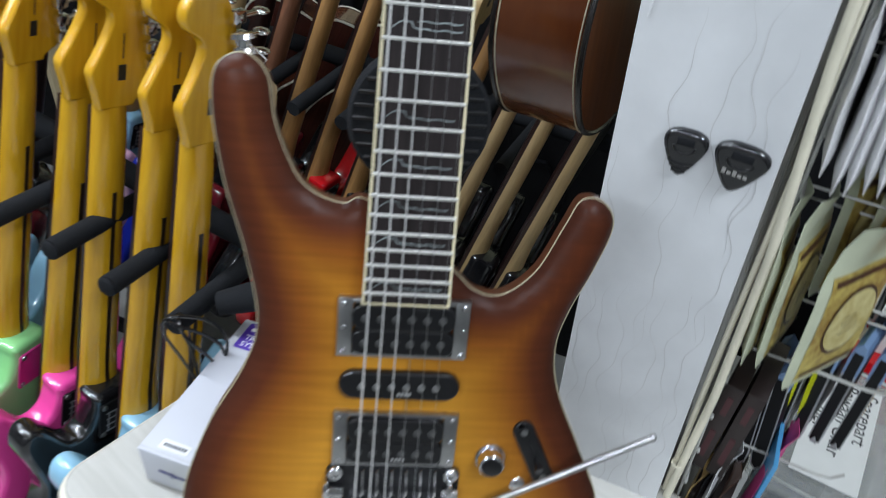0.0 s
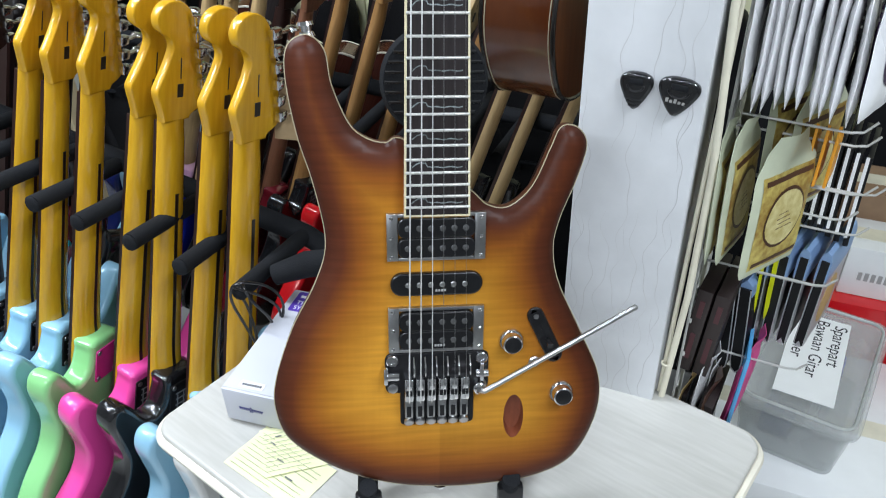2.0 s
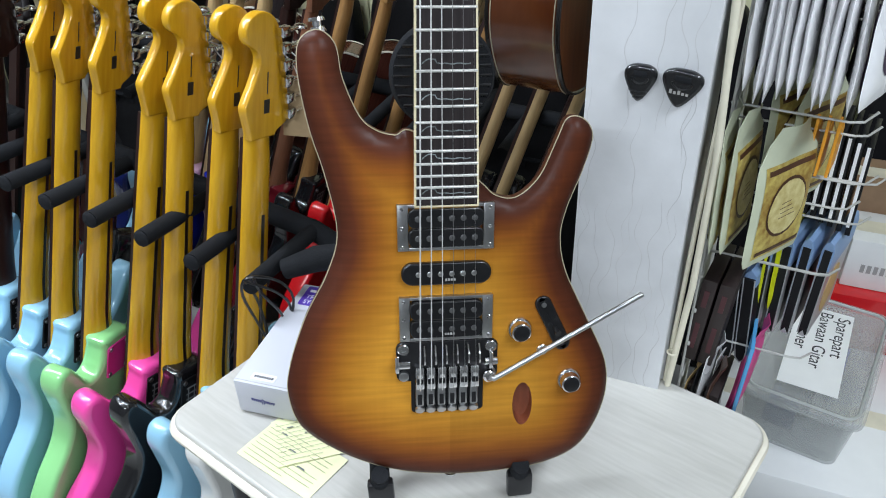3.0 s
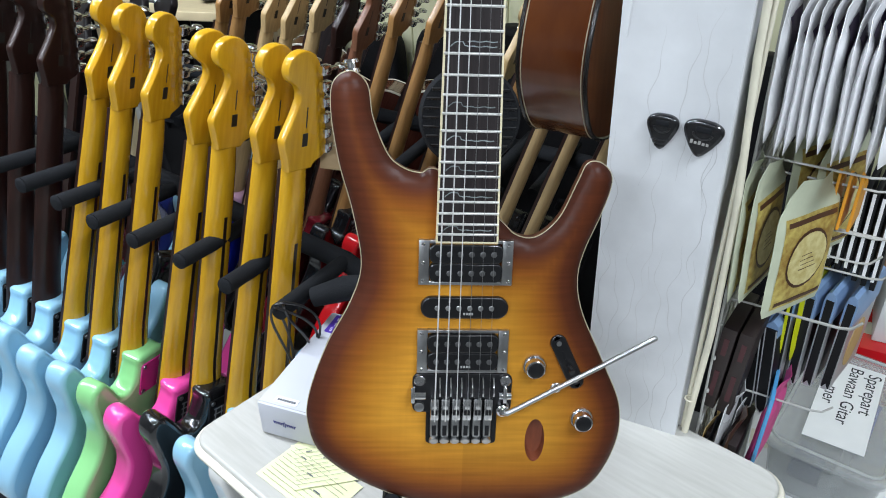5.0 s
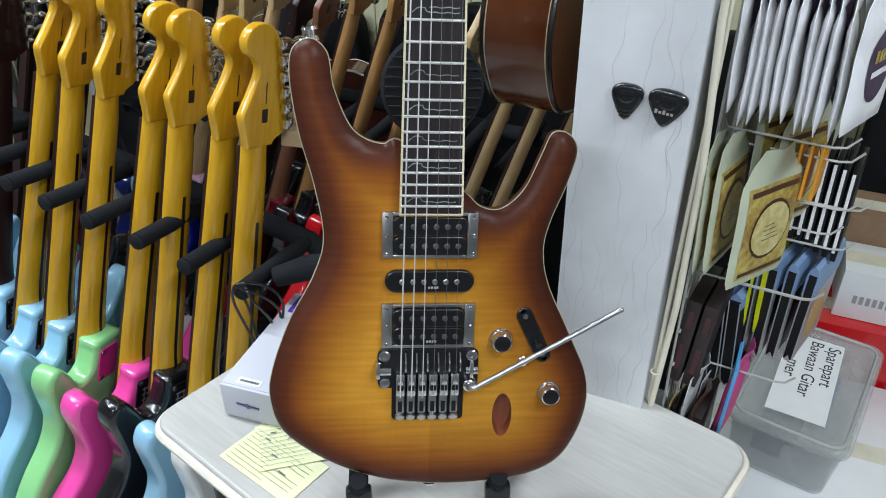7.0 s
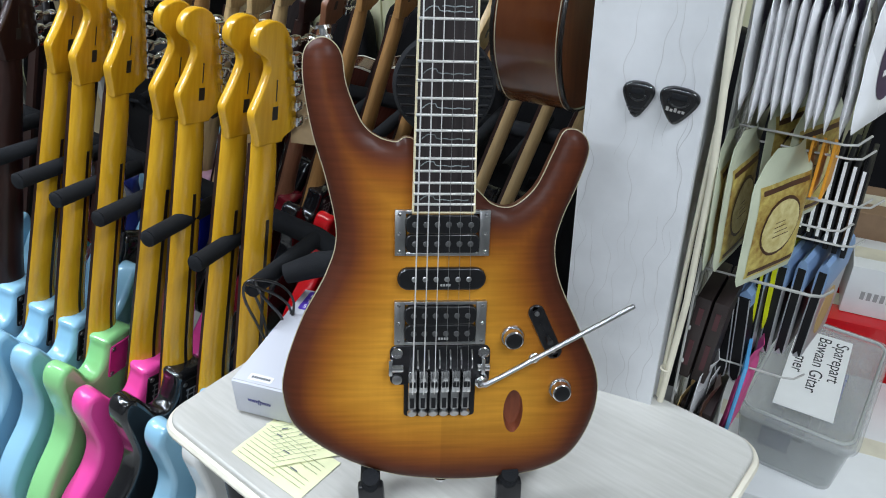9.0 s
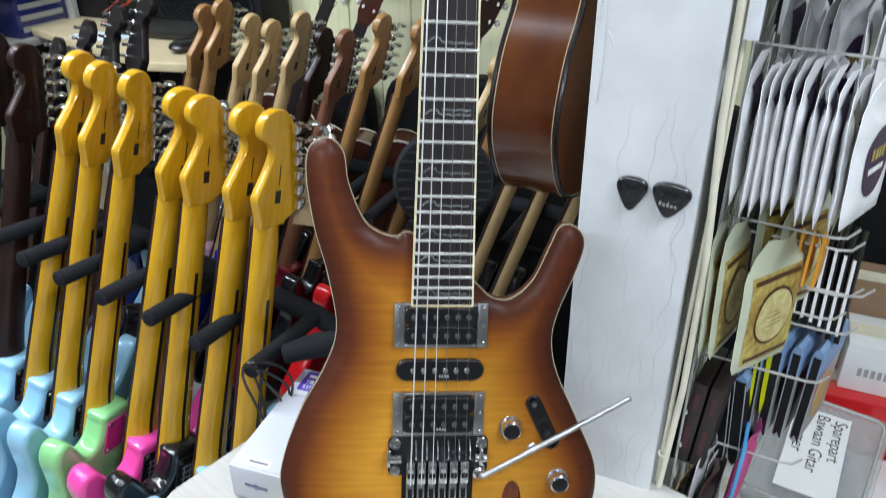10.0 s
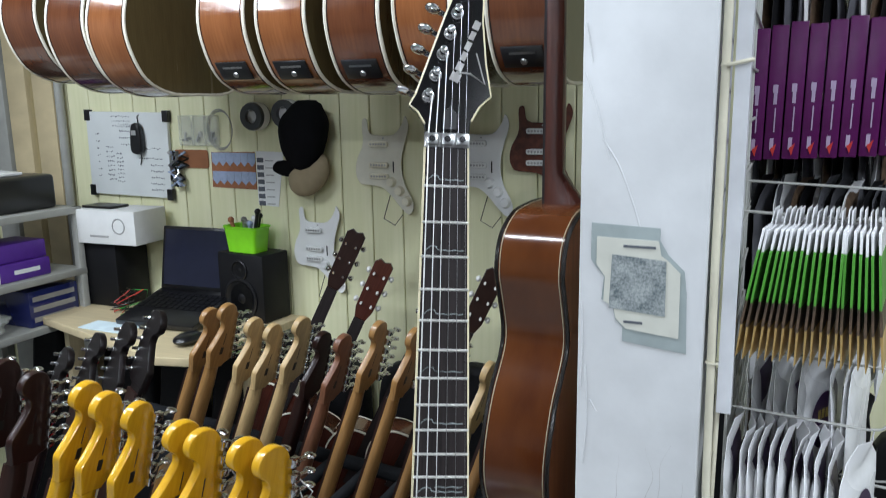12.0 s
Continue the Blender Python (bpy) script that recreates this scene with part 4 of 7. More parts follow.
# spruce plate darkened to olive: the shade on the hung plates is in its colour
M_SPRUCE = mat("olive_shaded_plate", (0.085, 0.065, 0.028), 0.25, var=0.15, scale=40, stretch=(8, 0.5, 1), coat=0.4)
M_NECKB = mat("red_brown_neck", (0.060, 0.017, 0.011), 0.25, var=0.3, scale=30, stretch=(6, 0.6, 6), coat=0.1)
AC_ME = {}


def acoustic_meshes(depth):
    if depth in AC_ME:
        return AC_ME[depth]
    h = depth / 2
    r = {}
    bm = B()
    rings = [[bm.verts.new((x, y, z)) for x, y in AC_OUT] for z in (-h, -h / 3, h / 3, h)]
    for a, b in zip(rings, rings[1:]):
        for k in range(len(AC_OUT)):
            bm.faces.new((a[k], a[(k + 1) % len(AC_OUT)], b[(k + 1) % len(AC_OUT)], b[k]))
    r["rim"] = mesh_of(bm)
    for nm, z0, z1 in (("top", h - 0.0015, h + 0.0012), ("back", -h - 0.0012, -h + 0.0015)):
        bm = B()
        slab(bm, inset(AC_OUT, 0.001), z0, z1)
        r[nm] = mesh_of(bm)
    for nm, z, rad, d in (("bind_top", h, 0.0034, 0.0), ("bind_back", -h, 0.0034, 0.0), ("line_top", h - 0.0050, 0.0008, -0.0002), ("line_back", -h + 0.0050, 0.0008, -0.0002)):
        bm = B()
        pipe(bm, [(x, y, z) for x, y in inset(AC_OUT, d if d else 0.0012)], rad, 6, True)
        r[nm] = mesh_of(bm)
    bm = B()
    prev = None
    for i in range(12):
        t = i / 11
        y = 0.47 + 0.36 * t
        w = 0.0275 - 0.006 * t
        dep = 0.021 + 0.055 * max(0, 1 - (y - 0.47) / 0.06)
        ring = [bm.verts.new((w * math.cos(a), y, h + 0.002 - dep * abs(math.sin(a)) ** 0.8)) for a in [math.pi * k / 8 for k in range(9)]]
        if prev:
            for a, b, c, e in zip(prev, prev[1:], ring[1:], ring):
                bm.faces.new((a, b, c, e))
            bm.faces.new((prev[0], ring[0], ring[-1], prev[-1]))
        else:
            bm.faces.new(ring)
        prev = ring
    bm.faces.new(prev)
    r["neck"] = mesh_of(bm)
    bm = B()
    strip(bm, 0.33, 0.83, -0.0275, 0.0275, -0.0215, 0.0215, h + 0.0012, h + 0.0065)
    r["board"] = mesh_of(bm, False)
    bm = B()
    slab(bm, [(-0.022, 0.83), (-0.034, 0.86), (-0.036, 1.0), (-0.02, 1.012), (0, 1.006), (0.02, 1.012), (0.036, 1.0), (0.034, 0.86), (0.022, 0.83)], h - 0.014, h, 0.002, 2, pose(0, 0, 0))
    r["head"] = mesh_of(bm)
    bm = B()
    box(bm, 0.006, 0.034, -0.009, 0.009, h - 0.022, h - 0.0142, 0.001)
    cyl(bm, (0.010, 0, h - 0.018), (0.042, 0, h - 0.018), 0.0040, None, 8)
    cyl(bm, (0.020, 0, h - 0.002), (0.020, 0, h + 0.008), 0.0045, None, 8)
    ball(bm, (0.046, 0, h - 0.018), 0.0110, 0.9, 0.8, 1.1, 10)
    r["peg"] = mesh_of(bm)
    AC_ME[depth] = r
    return r


M_PEGW = mat("white_button", (0.75, 0.74, 0.70), 0.3)


def acoustic(m, depth, rim, plate, bind, line, neck, label, group="", peg=None, preamp=False, back_set=0.0, back=None):
    r = acoustic_meshes(depth)
    g = thing("acoustic_guitar", m, label, "guitar", group)
    rm = dressed("rim", r["rim"], rim, g)
    dressed("top_plate", r["top"], plate, g)
    dressed("back_plate", r["back"], back or rim, g)
    for nm in ("bind_top", "bind_back"):
        dressed("binding", r[nm], bind, g, "")
    for nm in ("line_top", "line_back"):
        dressed("purfling", r[nm], line, rm)
    dressed("neck", r["neck"], neck, g, "", pose(0, 0, -back_set))
    dressed("fingerboard", r["board"], M_BOARD, g, "", pose(0, 0, -back_set))
    hd = dressed("headstock", r["head"], neck, g, "", pose(0, 0, -back_set))
    for k in range(3):
        for s in (-1, 1):
            dressed("tuning_peg", r["peg"], peg or M_CHROME, hd, "", pose(0, 0.875 + 0.046 * k, 0) @ Matrix.Diagonal((s, 1, 1, 1)))
    if preamp:
        bm = B()
        box(bm, -0.035, 0.035, -0.02, 0.02, 0, 0.0035, 0.001)
        pa = part("preamp_panel", bm, M_BLACK, g, "black plastic preamp panel")
        k = min((q for q in range(len(AC_OUT)) if AC_OUT[q][0] < 0), key=lambda q: abs(AC_OUT[q][1] - 0.047))
        (xa, ya), (xb, yb) = AC_OUT[k - 1], AC_OUT[k + 1]
        along = Vector((xb - xa, yb - ya, 0)).normalized()
        along = along if along.y > 0 else -along
        pa.matrix_basis = axes(Vector((AC_OUT[k][0], AC_OUT[k][1], 0)), (0, 0, 1), along, (-along.y, along.x, 0))
        bm = B()
        box(bm, -0.022, 0.022, 0.006, 0.010, 0.0035, 0.004)
        lathe(bm, [(0.006, 0.0035), (0.005, 0.006), (0.002, 0.0065)], pose(0, -0.008, 0), 12)
        part("dial", bm, M_STEEL, pa)
    return g


def facing_x(x, y, z, turn=0.0, lean=0.0, scale=1.0):
    """Stands a guitar upright with its top towards +x, and its rim towards the table."""
    return Matrix.Translation((x, y, z)) @ Matrix.Rotation(radians(turn), 4, "Z") @ Matrix.Rotation(radians(lean), 4, "Y") @ axes((0, 0, 0), (0, 1, 0), (0, 0, 1), (1, 0, 0)) @ Matrix.Diagonal((scale, scale, scale, 1))


M_HONEY = mat("honey_brown_rim", (0.062, 0.017, 0.006), 0.17, col2=(0.140, 0.045, 0.012), scale=7, stretch=(1, 0.8, 2), coat=0.12, spec=0.4)
M_DIMBACK = mat("satin_brown_back", (0.085, 0.026, 0.009), 0.5, col2=(0.14, 0.045, 0.014), scale=16, stretch=(8, 0.5, 2), spec=0.15)
M_BINDK = mat("black_binding", (0.012, 0.010, 0.009), 0.25)
acoustic(facing_x(-0.018, 0.465, 1.048, 176, 0, 0.85), 0.098, M_HONEY, M_RIM, M_BINDK, M_BINDB, M_NECKB, "honey brown acoustic guitar with black binding hanging beside the column", "hanging acoustic guitars", back_set=0.030, back=M_DIMBACK)
for k, (x, rim, bottom, pre) in enumerate(((-1.255, M_RIMD, 1.652, 0), (-1.125, M_RIMD, 1.627, 0), (-1.005, M_RIM, 1.617, 0), (-0.725, M_RIM, 1.617, 1), (-0.590, M_RIM, 1.615, 1), (-0.448, M_RIMD, 1.612, 1),
                                           (-0.310, M_RIM, 1.622, 0), (-0.150, M_RIMD, 1.622, 1))):
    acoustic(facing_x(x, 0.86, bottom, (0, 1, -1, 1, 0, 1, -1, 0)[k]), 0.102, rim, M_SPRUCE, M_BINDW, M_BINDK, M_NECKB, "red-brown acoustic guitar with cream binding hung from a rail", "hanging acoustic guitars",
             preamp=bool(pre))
rail = thing("hanging_rail", Matrix.Translation((0, 0, 0)), "dark steel rail that acoustic guitars hang from", "rail")
for y in (0.86, 0.465):
    bm = B()
    cyl(bm, (-2.5, y, 2.72), (1.7, y, 2.72), 0.015, None, 12)
    part("tube", bm, M_BLACKMETAL, rail)
for x, y, z in [(x, 0.86, 2.52) for x in (-1.255, -1.125, -1.005, -0.725, -0.590, -0.448, -0.310, -0.150)] + [(0.02, 0.465, 1.88)]:
    bm = B()
    pipe(bm, [(x, y, 2.72), (x, y, z), (x + 0.02, y - 0.03, z - 0.03)], 0.004, 8)
    part("hook", bm, M_STEEL, rail)

# acoustic guitars standing along the back wall, heads leaning right
for (hx, hz), nk, pg, bot in (((-0.715, 1.285), M_ROSENECK, M_CHROME, -0.24), ((-0.640, 1.215), M_NECKB, M_PEGW, -0.24), ((-0.352, 1.215), M_ROSENECK, M_PEGW, -0.22), ((-0.47, 1.20), M_ROSENECK, M_CHROME, -0.22)):
    top = Vector((hx, 1.13, hz))
    low = Vector((hx - 0.36, 1.00, hz - 0.80))
    y = (top - low).normalized()
    z = Vector((0.35, -0.93, 0.1))
    z = (z - y * z.dot(y)).normalized()
    acoustic(axes(low, y.cross(z), y, z) @ Matrix.Diagonal((0.66, (top - low).length / 1.01, 0.80, 1)), 0.10, M_RIMD, M_NECKB, M_BINDW, M_BINDK, nk, "acoustic guitar with a dark headstock leaning near the back wall", "acoustic guitars along the back wall", pg)

# paper tags tied to the front row's heads
M_TAGP = mat("brown_paper_tag", (0.34, 0.24, 0.13), 0.8, var=0.12, scale=60)
M_TWINE = mat("white_twine", (0.62, 0.62, 0.60), 0.7)
for x, y, z, turn, tip in ((-0.585, 0.33, 1.045, 14, (-0.600, 0.30, 1.125)), (-0.470, 0.34, 1.02, -10, (-0.487, 0.31, 1.09)), (-0.425, 0.33, 1.015, 20, (-0.40, 0.305, 1.10)), (-0.335, 0.30, 1.03, 8, (-0.352, 0.295, 1.105))):
    tg = thing("price_tag", pose(x, y, z, 0, turn, 24), "brown paper price tag tied to a headstock with white twine", "tag", "price tags")
    bm = B()
    slab(bm, [(-0.022, -0.055), (0.022, -0.055), (0.022, 0.018), (0.010, 0.032), (-0.010, 0.032), (-0.022, 0.018)], 0, 0.0008, 0, 1, axes((0, 0, 0), (1, 0, 0), (0, 0, 1), (0, -1, 0)))
    part("card", bm, M_TAGP, tg)
    bm = B()
    e_ = tg.matrix_basis.inverted() @ Vector(tip)
    for d in (-0.004, 0.005):
        pipe(bm, [(0, 0, 0.026), (d * 2, -0.004, 0.5 * (0.026 + e_.z)), e_ + Vector((d, 0, 0))], 0.0009, 5)
    part("twine", bm, M_TWINE, tg)

# bag-shaped black fillers, added to darken the gaps behind the racks
M_FILLK = mat("filler_black", (0.006, 0.006, 0.007), 0.6, var=0.3, scale=300, bump=0.3, bump_scale=500, spec=0.2)
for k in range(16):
    gb_ = thing("dark_filler", pose(-1.97 + 0.19 * k, 1.155, 0.0, -4, 0, (4, -6, 2, 7, -3, 5, -5)[k % 7]), "black bag-shaped filler added to darken the gaps behind the racks", "gig bag", "gig bags")
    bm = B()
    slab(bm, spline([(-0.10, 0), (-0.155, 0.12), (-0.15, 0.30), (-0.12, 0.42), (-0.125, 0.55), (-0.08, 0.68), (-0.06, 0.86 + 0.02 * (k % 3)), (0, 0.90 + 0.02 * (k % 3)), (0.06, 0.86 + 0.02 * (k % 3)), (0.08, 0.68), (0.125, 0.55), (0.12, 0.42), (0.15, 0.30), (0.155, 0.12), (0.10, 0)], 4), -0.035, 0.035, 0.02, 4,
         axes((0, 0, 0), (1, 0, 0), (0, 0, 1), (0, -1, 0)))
    part("bag", bm, M_FILLK, gb_)
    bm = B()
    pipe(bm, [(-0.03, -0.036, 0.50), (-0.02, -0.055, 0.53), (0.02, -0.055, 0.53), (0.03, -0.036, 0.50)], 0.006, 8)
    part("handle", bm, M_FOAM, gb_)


# ---- back wall ----
def flat(name, pts, y, thick, material, parent=None, label="", rnd=0.0):
    """An upright plate on the back wall: outline in x and z, its front at y."""
    bm = B()
    slab(bm, pts, 0, thick, rnd, 2, axes((0, y, 0), (1, 0, 0), (0, 0, 1), (0, -1, 0)))
    return part(name, bm, material, parent, label)


M_SHELF = mat("grey_steel_shelf", (0.34, 0.34, 0.31), 0.5, var=0.1)
M_WHITEB = mat("whiteboard", (0.72, 0.75, 0.74), 0.25, var=0.08, scale=9)
M_INK = mat("faded_ink", (0.10, 0.11, 0.13), 0.6)
M_PGW = mat("white_pickguard", (0.80, 0.81, 0.80), 0.25, var=0.03)
M_PGC = mat("cream_pickguard", (0.68, 0.66, 0.55), 0.25, var=0.08)
M_PGT = mat("tortoise_pickguard", (0.06, 0.022, 0.016), 0.2, col2=(0.16, 0.05, 0.03), scale=70)
M_BOXW = mat("white_coated_card", (0.52, 0.53, 0.58), 0.45, var=0.04, scale=8)
M_CARD = mat("brown_card", (0.30, 0.19, 0.11), 0.8, var=0.12, scale=40)
M_CREAMP = mat("cream_plastic", (0.70, 0.66, 0.52), 0.4)


def pickguard(x, z, w, h, material, label, pick):
    g = thing("pickguard", Matrix.Translation((x, WALL_Y - 0.012, z)), label, "pickguard", "pickguards on the wall")
    c = [(-0.42, 0.47), (-0.33, 0.50), (-0.28, 0.36), (-0.10, 0.33), (0.20, 0.34), (0.36, 0.44), (0.43, 0.53), (0.50, 0.42), (0.40, 0.22), (0.34, 0.02), (0.40, -0.18), (0.54, -0.34),
         (0.56, -0.44), (0.46, -0.50), (0.30, -0.42), (0.12, -0.30), (-0.06, -0.22), (-0.30, -0.20), (-0.50, -0.18), (-0.58, -0.06), (-0.54, 0.08), (-0.42, 0.24)]
    pts = spline([(a * w * 0.95, b * h) for a, b in c], 4)
    bm = B()
    slab(bm, pts, 0, 0.0035, 0.0008, 1, axes((0, 0, 0), (1, 0, 0), (0, 0, 1), (0, -1, 0)))
    pl = part("plate", bm, material, g)
    for k, dz in enumerate((0.24, 0.02, -0.10)):
        bm = B()
        slab(bm, roundrect(-0.26 * w, 0.10 * w, dz * h - 0.030 * h, dz * h + 0.030 * h, 0.024 * h, 4), 0, 0.010, 0.002, 2, axes((0, -0.0035, 0), (1, 0, 0), (0, 0, 1), (0, -1, 0)))
        cv = part("pickup_cover", bm, pick, g)
        for q in range(6):
            bm = B()
            cyl(bm, (-0.21 * w + 0.052 * w * q, -0.0135, dz * h), (-0.21 * w + 0.052 * w * q, -0.0145, dz * h), 0.0028, None, 8)
            part("pole", bm, M_STEEL, cv)
    for a, b in ((0.14, -0.16), (0.29, -0.25), (0.42, -0.36)):
        bm = B()
        lathe(bm, [(0.014, 0), (0.012, 0.006), (0.010, 0.013), (0.004, 0.014)], axes((a * w, -0.0035, b * h), (1, 0, 0), (0, 0, 1), (0, -1, 0)), 14)
        part("knob", bm, pick, g)
    bm = B()
    box(bm, 0.17 * w, 0.19 * w, -0.005, -0.0035, -0.06 * h, 0.06 * h)
    part("switch_slot", bm, M_BLACK, g)
    bm = B()
    pipe(bm, [(0.1 * w, -0.002, -0.3 * h), (0.0, -0.012, -0.55 * h), (0.2 * w, -0.01, -0.62 * h), (0.35 * w, -0.008, -0.5 * h)], 0.0012, 5)
    part("wire", bm, M_BLACK, g)
    bm = B()
    cyl(bm, (0, 0.012, 0.30 * h), (0, -0.006, 0.30 * h), 0.002, None, 8)
    part("nail", bm, M_STEEL, g)


pickguard(-0.712, 1.430, 0.155, 0.245, M_PGC, "cream pickguard with three pickups hung on the wall", M_CREAMP)
pickguard(-0.925, 1.195, 0.150, 0.235, M_PGW, "white pickguard with white pickups hung on the wall", M_PGW)
pickguard(-0.440, 1.435, 0.150, 0.240, M_PGW, "white pickguard hung behind the guitar neck", M_PGW)
pickguard(-0.285, 1.470, 0.150, 0.220, M_PGT, "brown tortoiseshell pickguard with white pickups", M_PGW)
pickguard(-0.500, 1.800, 0.150, 0.235, M_PGW, "white pickguard high on the wall", M_PGW)

# whiteboard
wb = thing("whiteboard", pose(-1.605, WALL_Y - 0.006, 1.450, 0, 1.0, 0), "small whiteboard covered in faded handwriting", "whiteboard")
bm = B()
box(bm, -0.165, 0.165, -0.008, 0.004, -0.128, 0.128, 0.002)
part("board", bm, M_WHITEB, wb)
for a, b in ((-1, 1), (1, 1), (1, -1), (-1, -1)):
    bm = B()
    box(bm, min(a * 0.148, a * 0.170), max(a * 0.148, a * 0.170), -0.011, 0.004, min(b * 0.100, b * 0.134), max(b * 0.100, b * 0.134), 0.002)
    part("corner_cap", bm, M_BLACK, wb, "black plastic corner")
rnd = random.Random(4)
for x0, x1, z0, z1, lines in ((-0.13, -0.115, -0.07, 0.06, 7), (-0.06, 0.02, 0.085, 0.115, 3), (-0.09, -0.055, -0.08, 0.02, 8), (-0.05, -0.02, -0.085, 0.0, 8), (-0.03, 0.03, 0.03, 0.09, 4), (0.045, 0.14, -0.01, 0.02, 2), (0.085, 0.14, -0.105, -0.03, 5)):
    for q in range(lines):
        z = z1 + (z0 - z1) * q / max(1, lines - 1)
        bm = B()
        x = x0 + rnd.uniform(0, 0.006)
        while x < x1 - 0.003:
            w = rnd.uniform(0.0025, 0.008)
            h_ = rnd.uniform(0.0012, 0.0042)
            box(bm, -w / 2, w / 2, -0.0086, -0.0079, -h_ / 2, h_ / 2, 0, pose(x + w / 2, 0, z + rnd.uniform(-0.0015, 0.0015), 0, rnd.uniform(-35, 35), 0))
            x += w + rnd.uniform(0.0015, 0.005)
        part("writing", bm, M_INK, wb, "unreadable handwriting as dark bars", False)
bm = B()
slab(bm, spline([(0.033, 0.02), (0.036, 0.075), (0.045, 0.094), (0.065, 0.094), (0.074, 0.075), (0.077, 0.02), (0.066, 0.004), (0.044, 0.004)], 4), 0, 0.022, 0.007, 3, axes((0, -0.009, 0), (1, 0, 0), (0, 0, 1), (0, -1, 0)))
case = part("hanging_scale", bm, M_BLACK, wb, "black pocket scale hanging on the board")
bm = B()
box(bm, 0.043, 0.062, -0.0318, -0.0308, 0.060, 0.074)
part("display", bm, M_GREYPRINT, case, "grey display", False)
bm = B()
pipe(bm, [(0.055, -0.012, 0.09), (0.05, -0.01, 0.115), (0.058, -0.01, 0.12)], 0.0015, 6)
pipe(bm, [(0.055, -0.012, 0.02), (0.06, -0.012, -0.01), (0.053, -0.012, -0.03)], 0.0015, 6)
part("cord", bm, M_BLACK, wb)

# clear bags, tape rolls, cap, chart, cloth
M_CLEAR = mat("clear_plastic_bag", (0.70, 0.72, 0.66), 0.12, alpha=0.30)
rnd = random.Random(9)
for k in range(3):
    x = -1.372 + 0.047 * k
    bag = thing("plastic_bag", Matrix.Translation((x, WALL_Y - 0.002, 1.520)), "small clear plastic bag of parts pinned to the wall", "bag", "bags of parts")
    bm = B()
    slab(bm, roundrect(-0.026, 0.026, -0.042, 0.046, 0.004, 3), 0, 0.012, 0.004, 2, axes((0, 0, 0), (1, 0, 0), (0, 0, 1), (0, -1, 0)))
    part("bag", bm, M_CLEAR, bag)
    for q in range(4):
        bm = B()
        cyl(bm, (rnd.uniform(-0.016, 0.008), -0.006, -0.032 + rnd.uniform(0, 0.012)), (rnd.uniform(-0.008, 0.016), -0.005, -0.022 + rnd.uniform(0, 0.022)), 0.004, None, 8)
        part("hardware", bm, (M_STEEL, M_BLACK)[q % 2], bag)
coil = thing("wire_coil", Matrix.Translation((-1.240, WALL_Y - 0.012, 1.525)), "thin grey wire coiled on a nail", "wire")
for k in range(3):
    bm = B()
    pipe(bm, [((0.040 + 0.002 * k) * math.cos(2 * math.pi * q / 24), -0.003 * k, (0.052 + 0.003 * k) * math.sin(2 * math.pi * q / 24)) for q in range(24)], 0.0013, 6, True)
    part("loop", bm, M_SHELF, coil)
for x, z in ((-1.105, 1.562), (-1.000, 1.568)):
    r = thing("tape_roll", pose(x, WALL_Y - 0.004, z, 90), "dark grey tape roll with a white core hung on a nail", "tape", "tape rolls")
    bm = B()
    prof = [(0.019, 0.0), (0.036, 0.0), (0.038, 0.004), (0.038, 0.040), (0.036, 0.044), (0.019, 0.044)]
    rings = [[bm.verts.new((a * math.cos(2 * math.pi * q / 24), a * math.sin(2 * math.pi * q / 24), h)) for q in range(24)] for a, h in prof]
    for a, b in zip(rings, rings[1:] + rings[:1]):
        for q in range(24):
            bm.faces.new((a[q], a[(q + 1) % 24], b[(q + 1) % 24], b[q]))
    part("roll", bm, mat("grey_tape", (0.06, 0.065, 0.07), 0.4), r)
    # black plug added in place of the shade inside the roll's hole
    bm = B()
    cyl(bm, (0, 0, 0.001), (0, 0, 0.030), 0.0192, None, 20)
    part("core", bm, M_BLACK, r, "black plug in place of the shaded hole")
    bm = B()
    lathe(bm, [(0.0385, 0.008), (0.0392, 0.010), (0.0392, 0.030), (0.0385, 0.032)], None, 24)
    part("outer_wrap", bm, M_PGW, r, "white wrap")
    bm = B()
    cyl(bm, (0, 0.016, -0.01), (0, 0.016, 0.05), 0.002, None, 8)
    part("nail", bm, M_STEEL, r)
cap = thing("cap", Matrix.Translation((-0.93, WALL_Y - 0.05, 1.50)), "black baseball cap with a tan one behind hung on a nail", "cap")
M_CLOTHK = mat("black_cloth", (0.005, 0.005, 0.006), 0.9, bump=0.4, bump_scale=300, spec=0.1)
M_CLOTHT = mat("tan_cloth", (0.30, 0.24, 0.15), 0.9, bump=0.4, bump_scale=300)
bm = B()
g = bmesh.ops.create_uvsphere(bm, u_segments=24, v_segments=14, radius=1)
for v in g["verts"]:
    n = noise.noise(v.co * 1.7) * 0.14
    v.co = Vector((v.co.x * 0.075 * (1 + n) * (1 + 0.12 * v.co.z), v.co.y * 0.045 * (1 + n), v.co.z * 0.092 * (1 + n * 0.6) + 0.012 * v.co.x + 0.012))
part("crown", bm, M_CLOTHK, cap)
bm = B()
g = bmesh.ops.create_uvsphere(bm, u_segments=20, v_segments=12, radius=1)
for v in g["verts"]:
    v.co = Vector((v.co.x * 0.062 + 0.02 * v.co.z, v.co.y * 0.030 + 0.012, v.co.z * 0.062 - 0.092))
part("second_crown", bm, M_CLOTHT, cap, "tan cap underneath")
bm = B()
slab(bm, spline([(-0.07, 0), (-0.095, -0.03), (-0.06, -0.05), (0, -0.045), (0.03, -0.02), (0.0, 0.0)], 4), 0, 0.004, 0.001, 1, axes((-0.005, -0.02, -0.055), (1, 0, 0), (0.1, -0.5, 0.86), (0, -0.86, -0.5)))
part("peak", bm, M_CLOTHK, cap)
